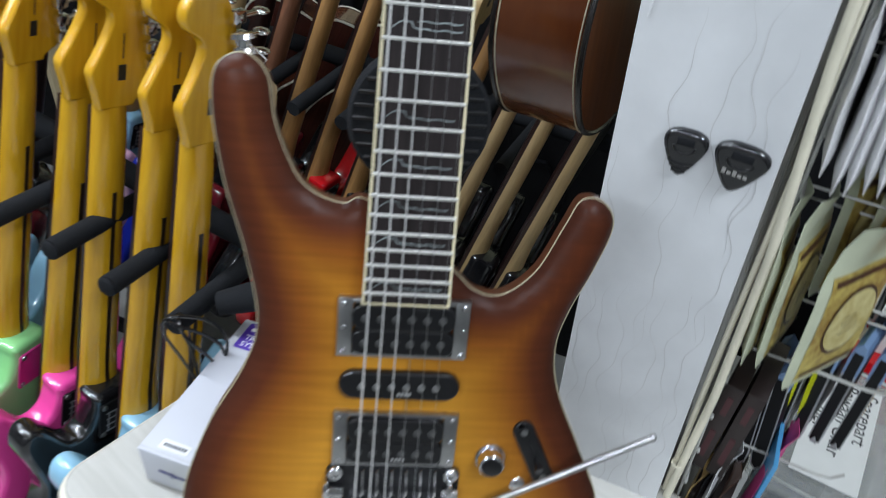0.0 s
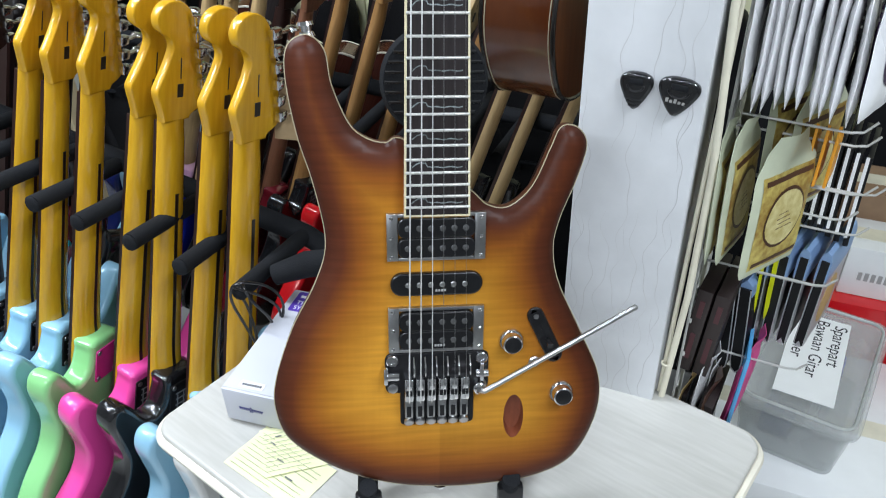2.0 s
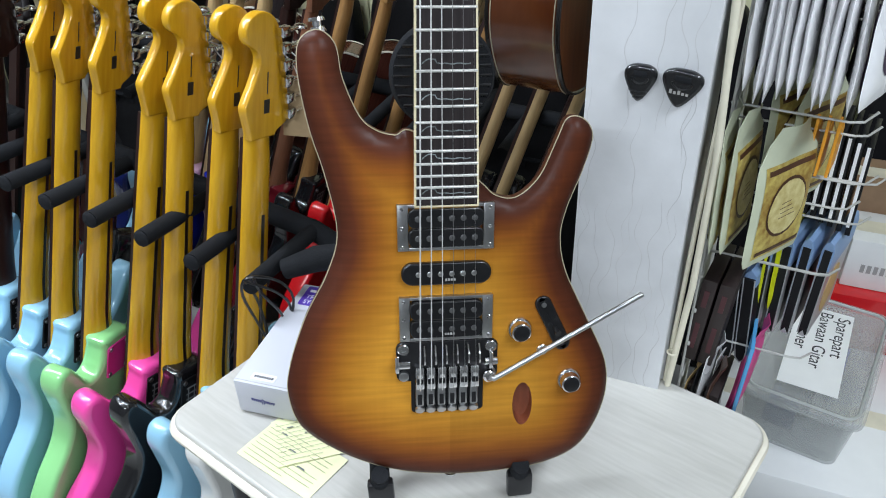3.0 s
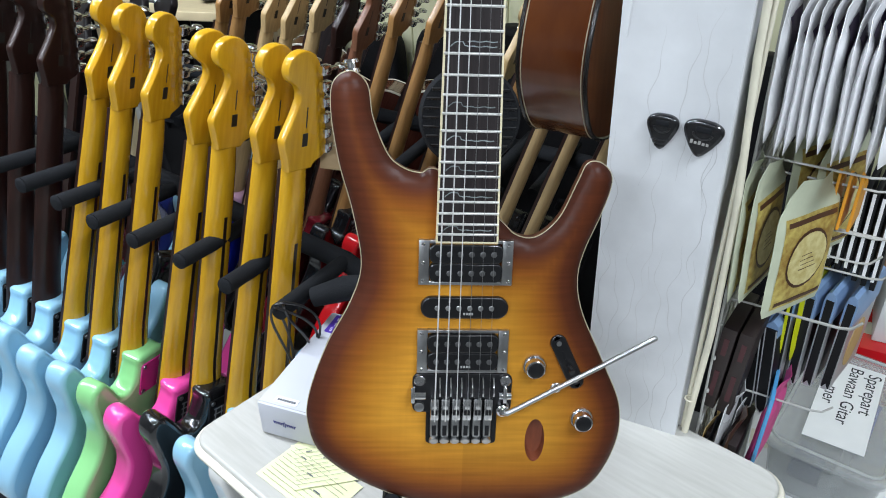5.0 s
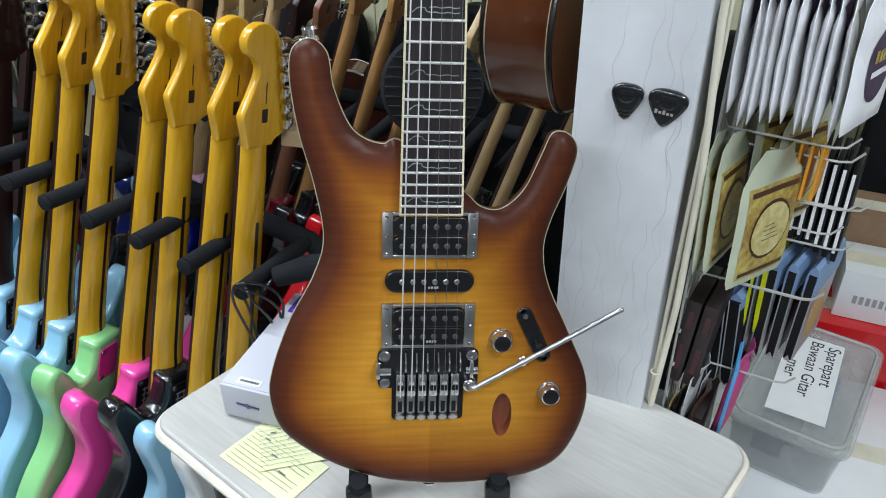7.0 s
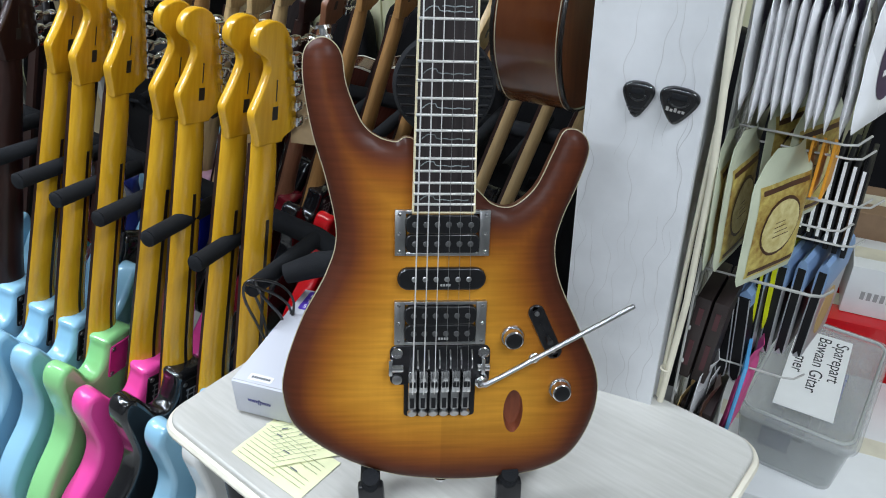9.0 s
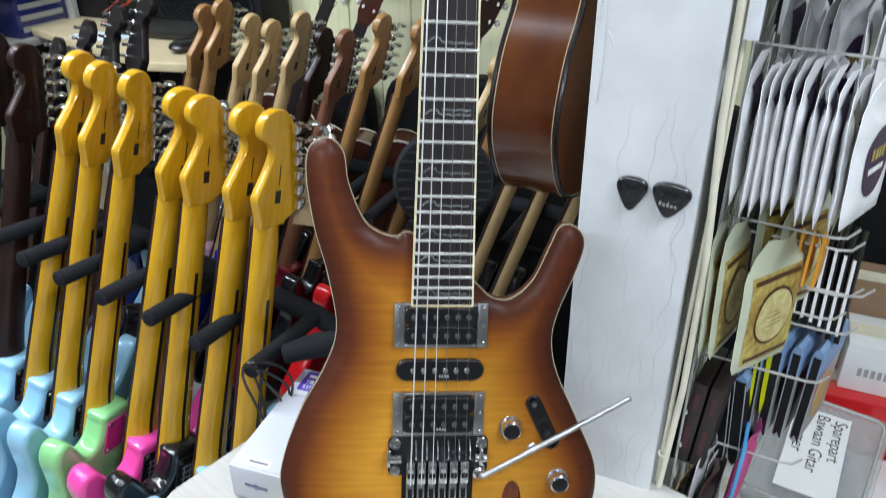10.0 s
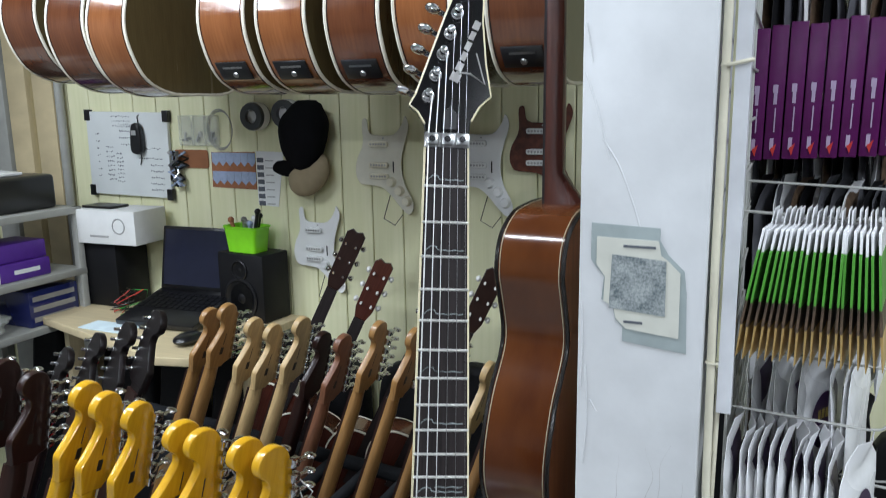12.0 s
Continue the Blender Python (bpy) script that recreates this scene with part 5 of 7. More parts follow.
bm = B()
cyl(bm, (0, 0.055, 0.09), (0, -0.02, 0.09), 0.002, None, 8)
part("nail", bm, M_STEEL, cap)

chart = tagged(flat("price_chart", [(-1.131, 1.465), (-1.036, 1.463), (-1.062, 1.308), (-1.131, 1.313)], WALL_Y - 0.001, 0.001, M_PGW), "white paper chart with dark boxes pinned to the wall", "paper")
for k in range(7):
    z = 1.446 - 0.0205 * k
    bm = B()
    box(bm, -1.128, -1.106, WALL_Y - 0.0026, WALL_Y - 0.002, z - 0.013, z)
    part("dark_box", bm, M_INK, chart, "", False)
    bm = B()
    box(bm, -1.100, -1.072, WALL_Y - 0.0026, WALL_Y - 0.002, z - 0.009, z - 0.006)
    part("text_bar", bm, M_GREYPRINT, chart, "", False)
M_BLUEC = mat("blue_cloth", (0.33, 0.40, 0.55), 0.85, var=0.15, scale=90, bump=0.2)
M_RUST = mat("rust_cloth", (0.33, 0.13, 0.06), 0.85, var=0.15, scale=90, bump=0.2)
cloth = tagged(flat("patterned_cloth", [(-1.292, 1.358), (-1.134, 1.355), (-1.134, 1.462), (-1.291, 1.460)], WALL_Y - 0.001, 0.0015, M_RUST), "blue and rust patterned cloth strip on the wall", "cloth")
for z in (1.437, 1.383):
    for k in range(6):
        x = -1.289 + 0.026 * k
        flat("blue_triangle", [(x, z + 0.022), (x, z - 0.004), (x + 0.013, z - 0.017), (x + 0.0255, z - 0.004), (x + 0.0255, z + 0.022)], WALL_Y - 0.0024, 0.0006, M_BLUEC, cloth)
tagged(flat("brown_leather_strip", roundrect(-1.43, -1.302, 1.412, 1.466, 0.008), WALL_Y - 0.001, 0.003, mat("brown_leather", (0.26, 0.10, 0.04), 0.6, bump=0.2), None, "", 0.001), "brown leather strip pinned to the wall", "leather")
bunch = thing("cable_bunch", Matrix.Translation((-1.405, WALL_Y - 0.03, 1.415)), "tangle of small silver and blue cables on a nail", "cables")
rnd = random.Random(12)
for k in range(9):
    pts = [(rnd.uniform(-0.03, 0.03), rnd.uniform(-0.015, 0.015), 0.045 - 0.02 * q) for q in range(6)]
    bm = B()
    pipe(bm, [(x, 0.01 + y, z) for x, y, z in pts], 0.004, 6)
    part("cable", bm, (M_STEEL, M_BLUEC, M_BLACK)[k % 3], bunch)

# ---- desk and what stands on it ----
M_DESK = mat("pale_wood_desk", (0.56, 0.46, 0.28), 0.45, var=0.12, scale=22, stretch=(0.5, 5, 1))
desk = thing("desk", pose(0, 0, 1.0), "pale wooden desk against the panelled wall", "desk")
bm = B()
slab(bm, [(-1.76, 0.985), (-1.13, 0.815), (-1.025, 0.842), (-0.985, 1.255), (-1.76, 1.255)], -0.022, 0, 0.003)
part("desktop", bm, M_DESK, desk)
for x in (-1.72, -1.05):
    bm = B()
    box(bm, x - 0.010, x + 0.010, 1.06, 1.24, -1.0, -0.022, 0.002)
    part("side_panel", bm, M_DESK, desk)


def loudspeaker(x, y, z, w, d, h, label, turn=0.0):
    s = thing("loudspeaker", pose(x, y, z, 0, 0, turn), label, "loudspeaker", "monitor speakers")
    bm = B()
    box(bm, -w / 2, w / 2, 0, d, 0, h, 0.004)
    part("cabinet", bm, mat("black_vinyl", (0.007, 0.007, 0.008), 0.5, bump=0.15, bump_scale=400, spec=0.25), s)
    for zz, r in ((h * 0.33, w * 0.36), (h * 0.76, w * 0.17)):
        bm = B()
        lathe(bm, [(r, 0.0), (r, 0.004), (r * 0.88, 0.006), (r * 0.8, 0.001), (r * 0.3, -0.004), (r * 0.22, 0.001), (0.001, 0.003)], axes((0, 0, zz), (1, 0, 0), (0, 0, 1), (0, -1, 0)), 24)
        part("cone", bm, M_BLACKMETAL, s)
    return s


loudspeaker(-1.630, 1.25, 1.001, 0.150, 0.125, 0.196, "large black loudspeaker seen from its back on the desk", 180)
loudspeaker(-1.118, 1.150, 1.001, 0.168, 0.105, 0.190, "black monitor loudspeaker with a round cone on the desk", -6)
bx = thing("white_carton", pose(-1.573, 1.105, 1.1975, 0, 0, 3), "white cardboard box with a round grey mark on a loudspeaker", "box")
bm = B()
box(bm, -0.12, 0.12, 0, 0.13, 0, 0.100, 0.002)
part("carton", bm, mat("white_card", (0.72, 0.72, 0.70), 0.6, var=0.05), bx)
bm = B()
pipe(bm, [(0.06 + 0.022 * math.cos(2 * math.pi * k / 20), -0.0005, 0.055 + 0.022 * math.sin(2 * math.pi * k / 20)) for k in range(20)], 0.0022, 6, True)
part("ring_print", bm, M_GREYPRINT, bx)
bm = B()
box(bm, -0.05, 0.02, -0.001, 0.001, 0.02, 0.026)
part("text_bar", bm, M_GREYPRINT, bx)
ph = tagged(part("phone", box(B(), -1.68, -1.56, 1.13, 1.20, 1.298, 1.306, 0.003), M_BLACK), "black phone lying on the white carton", "phone")
lap = thing("laptop", pose(-1.295, 1.06, 1.020, 13, 0, 4), "open dark laptop on the desk", "laptop")
bm = B()
box(bm, -0.13, 0.13, -0.07, 0.13, 0, 0.016, 0.003)
lb = part("base", bm, M_BLACK, lap)
for r in range(5):
    for c in range(12):
        bm = B()
        box(bm, -0.118 + 0.0197 * c, -0.1025 + 0.0197 * c, 0.01 + 0.0195 * r, 0.0255 + 0.0195 * r, 0.0161, 0.0182)
        part("key", bm, M_BLACKMETAL, lb, "", False)
bm = B()
box(bm, -0.13, 0.13, -0.004, 0.004, 0, 0.185, 0.003)
sc = part("screen", bm, M_BLACK, lap)
sc.matrix_basis = pose(0, 0.13, 0.014, -24)
bm = B()
box(bm, -0.12, 0.12, -0.0052, -0.0045, 0.012, 0.176)
part("panel", bm, mat("dark_screen", (0.012, 0.014, 0.030), 0.2), sc)
gb = thing("pen_basket", pose(-1.118, 1.192, 1.192, 0, 0, -4), "bright green plastic basket full of pens and tools", "basket")
M_LIME = mat("lime_plastic", (0.22, 0.66, 0.02), 0.3, var=0.1)
bm = B()
a = [(x, y, 0) for x, y in roundrect(-0.058, 0.058, -0.035, 0.035, 0.012, 4)]
rings = [[bm.verts.new((x * s, y * s, h)) for x, y, _ in a] for s, h in ((0.85, 0), (1.0, 0.072), (1.06, 0.073), (1.05, 0.068), (0.96, 0.066), (0.82, 0.006))]
for p, q in zip(rings, rings[1:]):
    for k in range(len(a)):
        bm.faces.new((p[k], p[(k + 1) % len(a)], q[(k + 1) % len(a)], q[k]))
bm.faces.new(rings[0][::-1])
bm.faces.new(rings[-1])
part("basket", bm, M_LIME, gb)
for x, y, l, m_ in ((-0.05, 0.0, 0.085, M_RUST), (0.035, 0.01, 0.10, M_BLACK), (0.045, -0.01, 0.115, M_BLACK), (0.0, 0.0, 0.08, M_STEEL), (-0.02, 0.015, 0.085, M_STEEL), (0.02, -0.012, 0.08, M_BLUEC), (0.01, 0.02, 0.09, M_PGW)):
    bm = B()
    pipe(bm, [(x * 0.6, y * 0.6, 0.01), (x * 1.15, y, l)], 0.0055, 8)
    ball(bm, (x * 1.15, y, l), 0.009, seg=8)
    part("tool", bm, m_, gb)
pad = tagged(part("paper_pad", box(B(), -1.50, -1.34, 0.925, 0.995, 1.001, 1.004), mat("blue_white_paper", (0.62, 0.74, 0.78), 0.7)), "pale blue sheet of paper on the desk", "paper")
mouse = tagged(part("mouse", ball(B(), (-1.115, 0.93, 1.0155), 0.03, 1.0, 1.5, 0.5, 16), M_BLACK), "black computer mouse on the desk", "mouse")

# thin cables hanging behind the large loudspeaker
M_LEADS = (mat("red_lead", (0.55, 0.03, 0.02), 0.4), mat("green_lead", (0.03, 0.35, 0.06), 0.4), M_BLACK)
leads = thing("cable_tangle", Matrix.Translation((-1.50, 1.10, 1.002)), "tangle of thin black, red and green leads on the desk", "cables")
rnd = random.Random(31)
for k in range(9):
    pts = [(rnd.uniform(-0.05, 0.0), 0.04, rnd.uniform(0.03, 0.06))] + [(rnd.uniform(-0.04, 0.05), rnd.uniform(-0.03, 0.04), z) for z in (0.06, 0.03, 0.012, 0.004)] + [(rnd.uniform(-0.06, 0.06), rnd.uniform(-0.05, 0.0), 0.003)]
    bm = B()
    pipe(bm, pts, 0.0013, 6)
    part("lead", bm, M_LEADS[2 if k % 4 else (k // 4) % 2], leads)

# wall shelf at the side with printer
sh = thing("shelf_unit", Matrix.Translation((0, 0, 0)), "grey metal shelf unit with boxes on it", "shelf")
for z in (0.955, 1.100, 1.285):
    bm = B()
    box(bm, -2.10, -1.67, 0.30, 1.12, z, z + 0.020, 0.002)
    part("shelf_board", bm, M_SHELF, sh)
for x in (-2.09, -1.682):
    for y in (0.312, 1.108):
        bm = B()
        box(bm, x - 0.011, x + 0.011, y - 0.011, y + 0.011, 0, 1.305, 0.002)
        part("post", bm, M_SHELF, sh)
pr = thing("printer", Matrix.Translation((-1.72, 0.84, 1.306)), "black printer with white paper on top", "printer")
bm = B()
box(bm, -0.32, 0.01, -0.26, 0.235, 0, 0.100, 0.012, None, 3)
part("case", bm, M_BLACK, pr)
bm = B()
box(bm, -0.28, -0.03, -0.2, 0.16, 0.100, 0.108, 0.002, pose(0, 0, 0, 0, 2))
part("paper_sheet", bm, M_PGW, pr)
for k in range(5):
    bm = B()
    box(bm, 0.0098, 0.0108, -0.02 + 0.014 * k, -0.009 + 0.014 * k, 0.070, 0.082)
    part("print_bar", bm, M_GREYPRINT, pr, "", False)
bp = thing("purple_carton", pose(-1.70, 0.86, 1.121), "purple and white product box on the shelf", "box")
M_PURPLE = mat("purple_card", (0.09, 0.025, 0.26), 0.45, var=0.1)
for k, (z0, z1) in enumerate(((0.0, 0.05), (0.052, 0.102))):
    bm = B()
    box(bm, -0.13, 0.005 - 0.012 * k, 0, 0.155, z0, z1, 0.002)
    part("carton", bm, M_PURPLE, bp)
    bm = B()
    box(bm, -0.13, 0.004 - 0.012 * k, -0.05, -0.001, z0, z1, 0.002)
    part("white_end", bm, M_PGW, bp)
bm = B()
box(bm, 0.0045, 0.0065, 0.04, 0.12, 0.018, 0.030)
part("text_bar", bm, M_PGW, bp)
lb_ = thing("striped_carton", Matrix.Translation((-1.70, 0.93, 0.976)), "dark carton with rows of pale lettering", "box")
bm = B()
box(bm, -0.16, 0.008, 0, 0.165, 0, 0.105, 0.002)
part("carton", bm, NAVY, lb_)
for k in range(3):
    bm = B()
    box(bm, 0.0078, 0.0095, 0.012, 0.152, 0.014 + 0.03 * k, 0.028 + 0.03 * k)
    part("text_bar", bm, M_SILVER, lb_)
# crumpled clear bags on the lowest shelf
for k, (x, y, sx, sz) in enumerate(((-1.76, 0.62, 0.10, 0.045), (-1.74, 0.80, 0.07, 0.040), (-1.80, 0.48, 0.09, 0.05))):
    cb = thing("plastic_bag", Matrix.Translation((x, y, 0.975)), "crumpled clear plastic bag lying on the shelf", "bag", "crumpled bags")
    bm = B()
    g = bmesh.ops.create_icosphere(bm, subdivisions=4, radius=1)
    for v in g["verts"]:
        q = 1 + 0.35 * noise.noise(v.co * 2.1 + Vector((k * 7, 0, 0))) + 0.16 * noise.noise(v.co * 6 + Vector((k * 3, 2, 0)))
        v.co = Vector((v.co.x * sx * q, v.co.y * 0.07 * q, max(0.001, (v.co.z * q + 0.9) * sz)))
    part("film", bm, M_CLEAR, cb, "", False)

# door frame strips and pipe at the far left
for x, m_ in ((-2.30, M_PAINT), (-2.16, M_SHELF), (-2.05, M_DESK), (-1.93, M_DESK)):
    bm = B()
    box(bm, x - 0.045, x + 0.045, WALL_Y - 0.03, WALL_Y - 0.003, 0, 2.75, 0.003)
    tagged(part("trim", bm, m_), "upright strip of trim beside the panelled wall", "trim", kind="structure")
bm = B()
cyl(bm, (-1.865, WALL_Y - 0.022, 0), (-1.865, WALL_Y - 0.022, 2.75), 0.014, None, 12)
tagged(part("wall_pipe", bm, M_SHELF), "grey pipe running up the wall", "pipe", kind="structure")


# ---- column: picks, poster, wallpaper lines ----
M_LINE = mat("grey_wallpaper_line", (0.54, 0.54, 0.54), 0.6)
rnd = random.Random(21)
for k in range(7):
    x0 = 0.072 + 0.0158 * k
    for seg in range(4):
        if rnd.random() < 0.30:
            continue
        za = 0.70 + 0.125 * seg + rnd.uniform(-0.02, 0.02)
        amp, ph_ = rnd.uniform(0.0035, 0.0065), rnd.uniform(0, 6.28)
        bm = B()
        prev = None
        for q in range(25):
            z = za + 0.17 * q / 24
            x = min(0.178, max(0.066, x0 + amp * math.sin(z * 58 + ph_) + 0.002 * math.sin(z * 131 + k)))
            w = 0.00034 * math.sin(math.pi * q / 24) + 0.0001
            row = [bm.verts.new((x - w, 0.2256, z)), bm.verts.new((x + w, 0.2256, z))]
            if prev:
                bm.faces.new((prev[0], prev[1], row[1], row[0]))
            prev = row
        part("paper_line", bm, M_LINE, column, "", False)
# wrinkles of loose wallpaper
for pts in (((0.066, 1.62), (0.078, 1.585), (0.090, 1.54)), ((0.066, 1.665), (0.072, 1.63)), ((0.083, 1.56), (0.099, 1.535), (0.113, 1.50), (0.121, 1.475)), ((0.071, 1.335), (0.073, 1.28), (0.070, 1.23)),
            ((0.066, 1.40), (0.0675, 1.36), (0.066, 1.31)), ((0.076, 1.30), (0.083, 1.288))):
    bm = B()
    pipe(bm, [(x, 0.2266, z) for x, z in spline(pts, 6, False)], 0.0013, 6)
    part("paper_wrinkle", bm, M_WALLP, column, "raised wrinkle in the wallpaper")
# torn poster with a plain grey square
poster = tagged(part("poster", slab(B(), [(0.075, 1.480), (0.1395, 1.4775), (0.1395, 1.466), (0.148, 1.452), (0.1625, 1.438), (0.165, 1.417), (0.167, 1.359), (0.1385, 1.3615), (0.107, 1.365), (0.107, 1.379),
        (0.100, 1.386), (0.097, 1.398), (0.086, 1.405), (0.088, 1.428), (0.079, 1.438), (0.075, 1.444)], 0, 0.0006, 0, 1, axes((0, 0.2255, 0), (1, 0, 0), (0, 0, 1), (0, -1, 0))),
        mat("grey_green_paper", (0.33, 0.38, 0.38), 0.6, var=0.1, scale=60)), "torn grey-green poster with a pale sheet taped to the column", "poster")
part("sheet", slab(B(), [(0.0805, 1.467), (0.1385, 1.4655), (0.141, 1.452), (0.149, 1.446), (0.159, 1.436), (0.1595, 1.373), (0.110, 1.378), (0.100, 1.388), (0.098, 1.399), (0.088, 1.404), (0.089, 1.428), (0.0805, 1.440)],
        0, 0.0005, 0, 1, axes((0, 0.2246, 0), (1, 0, 0), (0, 0, 1), (0, -1, 0))), mat("ivory_paper", (0.62, 0.62, 0.55), 0.6, var=0.06, scale=50), poster, "pale ivory sheet")
M_CODE = mat("grey_code_square", (0.10, 0.13, 0.14), 0.7, col2=(0.42, 0.45, 0.45), scale=480)
part("printed_square", slab(B(), [(0.0955, 1.4505), (0.1460, 1.4470), (0.1465, 1.3935), (0.0935, 1.3975)], 0, 0.0004, 0, 1, axes((0, 0.2239, 0), (1, 0, 0), (0, 0, 1), (0, -1, 0))), M_CODE, poster, "plain mottled grey square")
for x0, x1, z in ((0.106, 0.136, 1.459), (0.108, 0.126, 1.385)):
    part("text_bar", box(B(), x0, x1, 0.2235, 0.2240, z - 0.0012, z + 0.0012), M_INK, poster, "", False)


def pick_holder(x, z, w, h, turn, pointed, mark):
    g = thing("pick_holder", axes((x, 0.226, z), (math.cos(turn), 0, math.sin(turn)), (-math.sin(turn), 0, math.cos(turn)), (0, -1, 0)), "glossy black plastic guitar pick holder stuck to the column", "pick holder", "pick holders")
    c = [(-0.46, 0.38), (-0.25, 0.49), (0, 0.51), (0.25, 0.49), (0.46, 0.38), (0.50, 0.18), (0.36, -0.12), (0.16, -0.40), (0.0, -0.50), (-0.16, -0.40), (-0.36, -0.12), (-0.50, 0.18)]
    bm = B()
    slab(bm, spline([(a * w, b * h) for a, b in c], 4), 0, 0.0085, 0.0035, 4)
    part("case", bm, gloss("black", (0.008, 0.008, 0.009)), g)
    bm = B()
    pts = [(0.24 * w * math.cos(a), 0.18 * h + 0.16 * h * math.sin(a), 0.0086) for a in [math.pi + math.pi * k / 12 for k in range(13)]]
    pipe(bm, pts, 0.0010, 8)
    part("thumb_lip", bm, M_BLACK, g)
    bm = B()
    box(bm, -0.20 * w, 0.20 * w, 0.20 * h, 0.36 * h, 0.0080, 0.0092, 0.0006)
    part("slot", bm, M_FOAM, g)
    if pointed:
        for k in range(3):
            bm = B()
            pipe(bm, [(-0.30 * w + 0.07 * w * k, (-0.17 - 0.1 * k) * h, 0.0078), (0, (-0.21 - 0.1 * k) * h, 0.0088), (0.30 * w - 0.07 * w * k, (-0.17 - 0.1 * k) * h, 0.0078)], 0.0009, 6)
            part("rib", bm, M_BLACK, g)
    if mark:
        for k in range(5):
            bm = B()
            box(bm, -0.26 * w + 0.10 * w * k, -0.19 * w + 0.10 * w * k, -0.13 * h, (-0.02 if k in (0, 2) else -0.06) * h, 0.0086, 0.0089)
            part("mark_bar", bm, M_SILVER, g, "", False)


pick_holder(0.1165, 1.141, 0.0315, 0.037, -0.02, True, False)
pick_holder(0.1555, 1.140, 0.0385, 0.038, -0.10, False, True)

# trunking and cables beside the column
trunk = thing("cable_trunking", Matrix.Translation((0, 0, 0)), "cream cable pipe and white steel angle beside the column", "trunking")
bm = B()
pipe(bm, [(0.1885, 0.238, 0.70), (0.1985, 0.242, 0.90), (0.1985, 0.242, 1.06), (0.190, 0.240, 1.22), (0.1875, 0.240, 1.45), (0.1890, 0.240, 2.75)], 0.0040, 12)
part("pipe", bm, M_CREAMP, trunk)
bm = B()
pipe(bm, [(0.1860, 0.246, 0.70), (0.190, 0.250, 0.95), (0.194, 0.250, 1.15), (0.196, 0.250, 1.34)], 0.0028, 10)
part("cable", bm, M_CREAMP, trunk)
bm = B()
box(bm, 0.1955, 0.2085, 0.238, 0.2395, 1.30, 2.75)
box(bm, 0.2070, 0.2085, 0.2395, 0.262, 1.30, 2.75)
part("steel_angle", bm, mat("white_steel", (0.70, 0.71, 0.74), 0.35), trunk, "white painted steel angle")
for z in (1.349, 1.624, 0.80):
    bm = B()
    pipe(bm, [(0.1895 + 0.0055 * math.cos(2 * math.pi * k / 14), 0.2395 + 0.0055 * math.sin(2 * math.pi * k / 14), z) for k in range(14)], 0.0012, 6, True)
    part("cable_tie", bm, M_CREAMP, trunk)
bm = B()
cyl(bm, (0.190, 0.234, 1.624), (0.2115, 0.234, 1.628), 0.0018, None, 8)
part("cable_tie", bm, M_CREAMP, trunk)

# wire panel with hooks
M_WIRE = mat("white_coated_wire", (0.46, 0.46, 0.43), 0.45, var=0.15)
grid = thing("wire_display_panel", Matrix.Translation((0, 0, 0)), "white wire grid panel for hanging packs of strings", "display panel")
for k in range(15):
    y = 0.275 + 0.05 * k
    bm = B()
    cyl(bm, (0.203, y, 0.45), (0.203, y, 2.2), 0.0017, None, 6)
    part("wire", bm, M_WIRE, grid)
for k in range(33):
    z = 0.48 + 0.052 * k
    bm = B()
    cyl(bm, (0.2055, 0.27, z), (0.2055, 0.98, z), 0.0017, None, 6)
    part("wire", bm, M_WIRE, grid)


def hook(y, z, x1, rise=0.012):
    g = thing("display_hook", Matrix.Translation((0.2, y, z)), "white wire display hook with an upturned end", "hook", "display hooks")
    bm = B()
    pipe(bm, [(0.0, 0, 0), (x1 - 0.2 - 0.022, 0, -0.006), (x1 - 0.2 - 0.010, 0, -0.004), (x1 - 0.2, 0, rise - 0.004)], 0.0014, 8)
    part("wire", bm, M_WIRE, g)
    return g


for y, z, x1 in ((0.300, 1.100, 0.336), (0.330, 1.073, 0.347), (0.330, 1.018, 0.358), (0.345, 1.012, 0.371), (0.330, 0.985, 0.348), (0.345, 0.960, 0.366), (0.330, 0.896, 0.350), (0.345, 0.885, 0.352), (0.330, 0.765, 0.348),
                 (0.33, 1.20, 0.375), (0.36, 1.20, 0.38), (0.30, 1.285, 0.352), (0.34, 1.335, 0.37), (0.30, 1.487, 0.345), (0.46, 1.50, 0.37), (0.42, 1.36, 0.38), (0.5, 1.14, 0.39)):
    hook(y, z, x1)

# packs of strings
M_SLEEVE = mat("silver_white_sleeve", (0.76, 0.76, 0.76), 0.28, var=0.12, scale=30, bump=0.4, bump_scale=60)
M_SLEEVEW = mat("white_sleeve", (0.84, 0.84, 0.85), 0.28, var=0.06, scale=30, bump=0.3, bump_scale=60)
M_CREAMS = mat("pale_green_cream_pack", (0.52, 0.55, 0.40), 0.35, var=0.08, scale=40, bump=0.3, bump_scale=60)
M_VIOLET = mat("dark_violet_print", (0.035, 0.010, 0.06), 0.4)
M_GOLD = mat("gold_label", (0.26, 0.15, 0.03), 0.4, col2=(0.60, 0.50, 0.14), scale=130)
M_MAROON = mat("maroon_label", (0.07, 0.03, 0.015), 0.4)
M_LIMEY = mat("neon_yellow_pack", (0.62, 0.66, 0.01), 0.4)
M_GRN = mat("green_card", (0.075, 0.30, 0.035), 0.4, var=0.15, scale=60)
M_DKC = mat("dark_brown_card", (0.022, 0.016, 0.012), 0.5, col2=(0.16, 0.10, 0.06), scale=110)
M_TANC = mat("tan_card", (0.52, 0.35, 0.13), 0.45, var=0.15, scale=50)
M_BOXK = mat("black_card", (0.009, 0.009, 0.010), 0.45, spec=0.22)
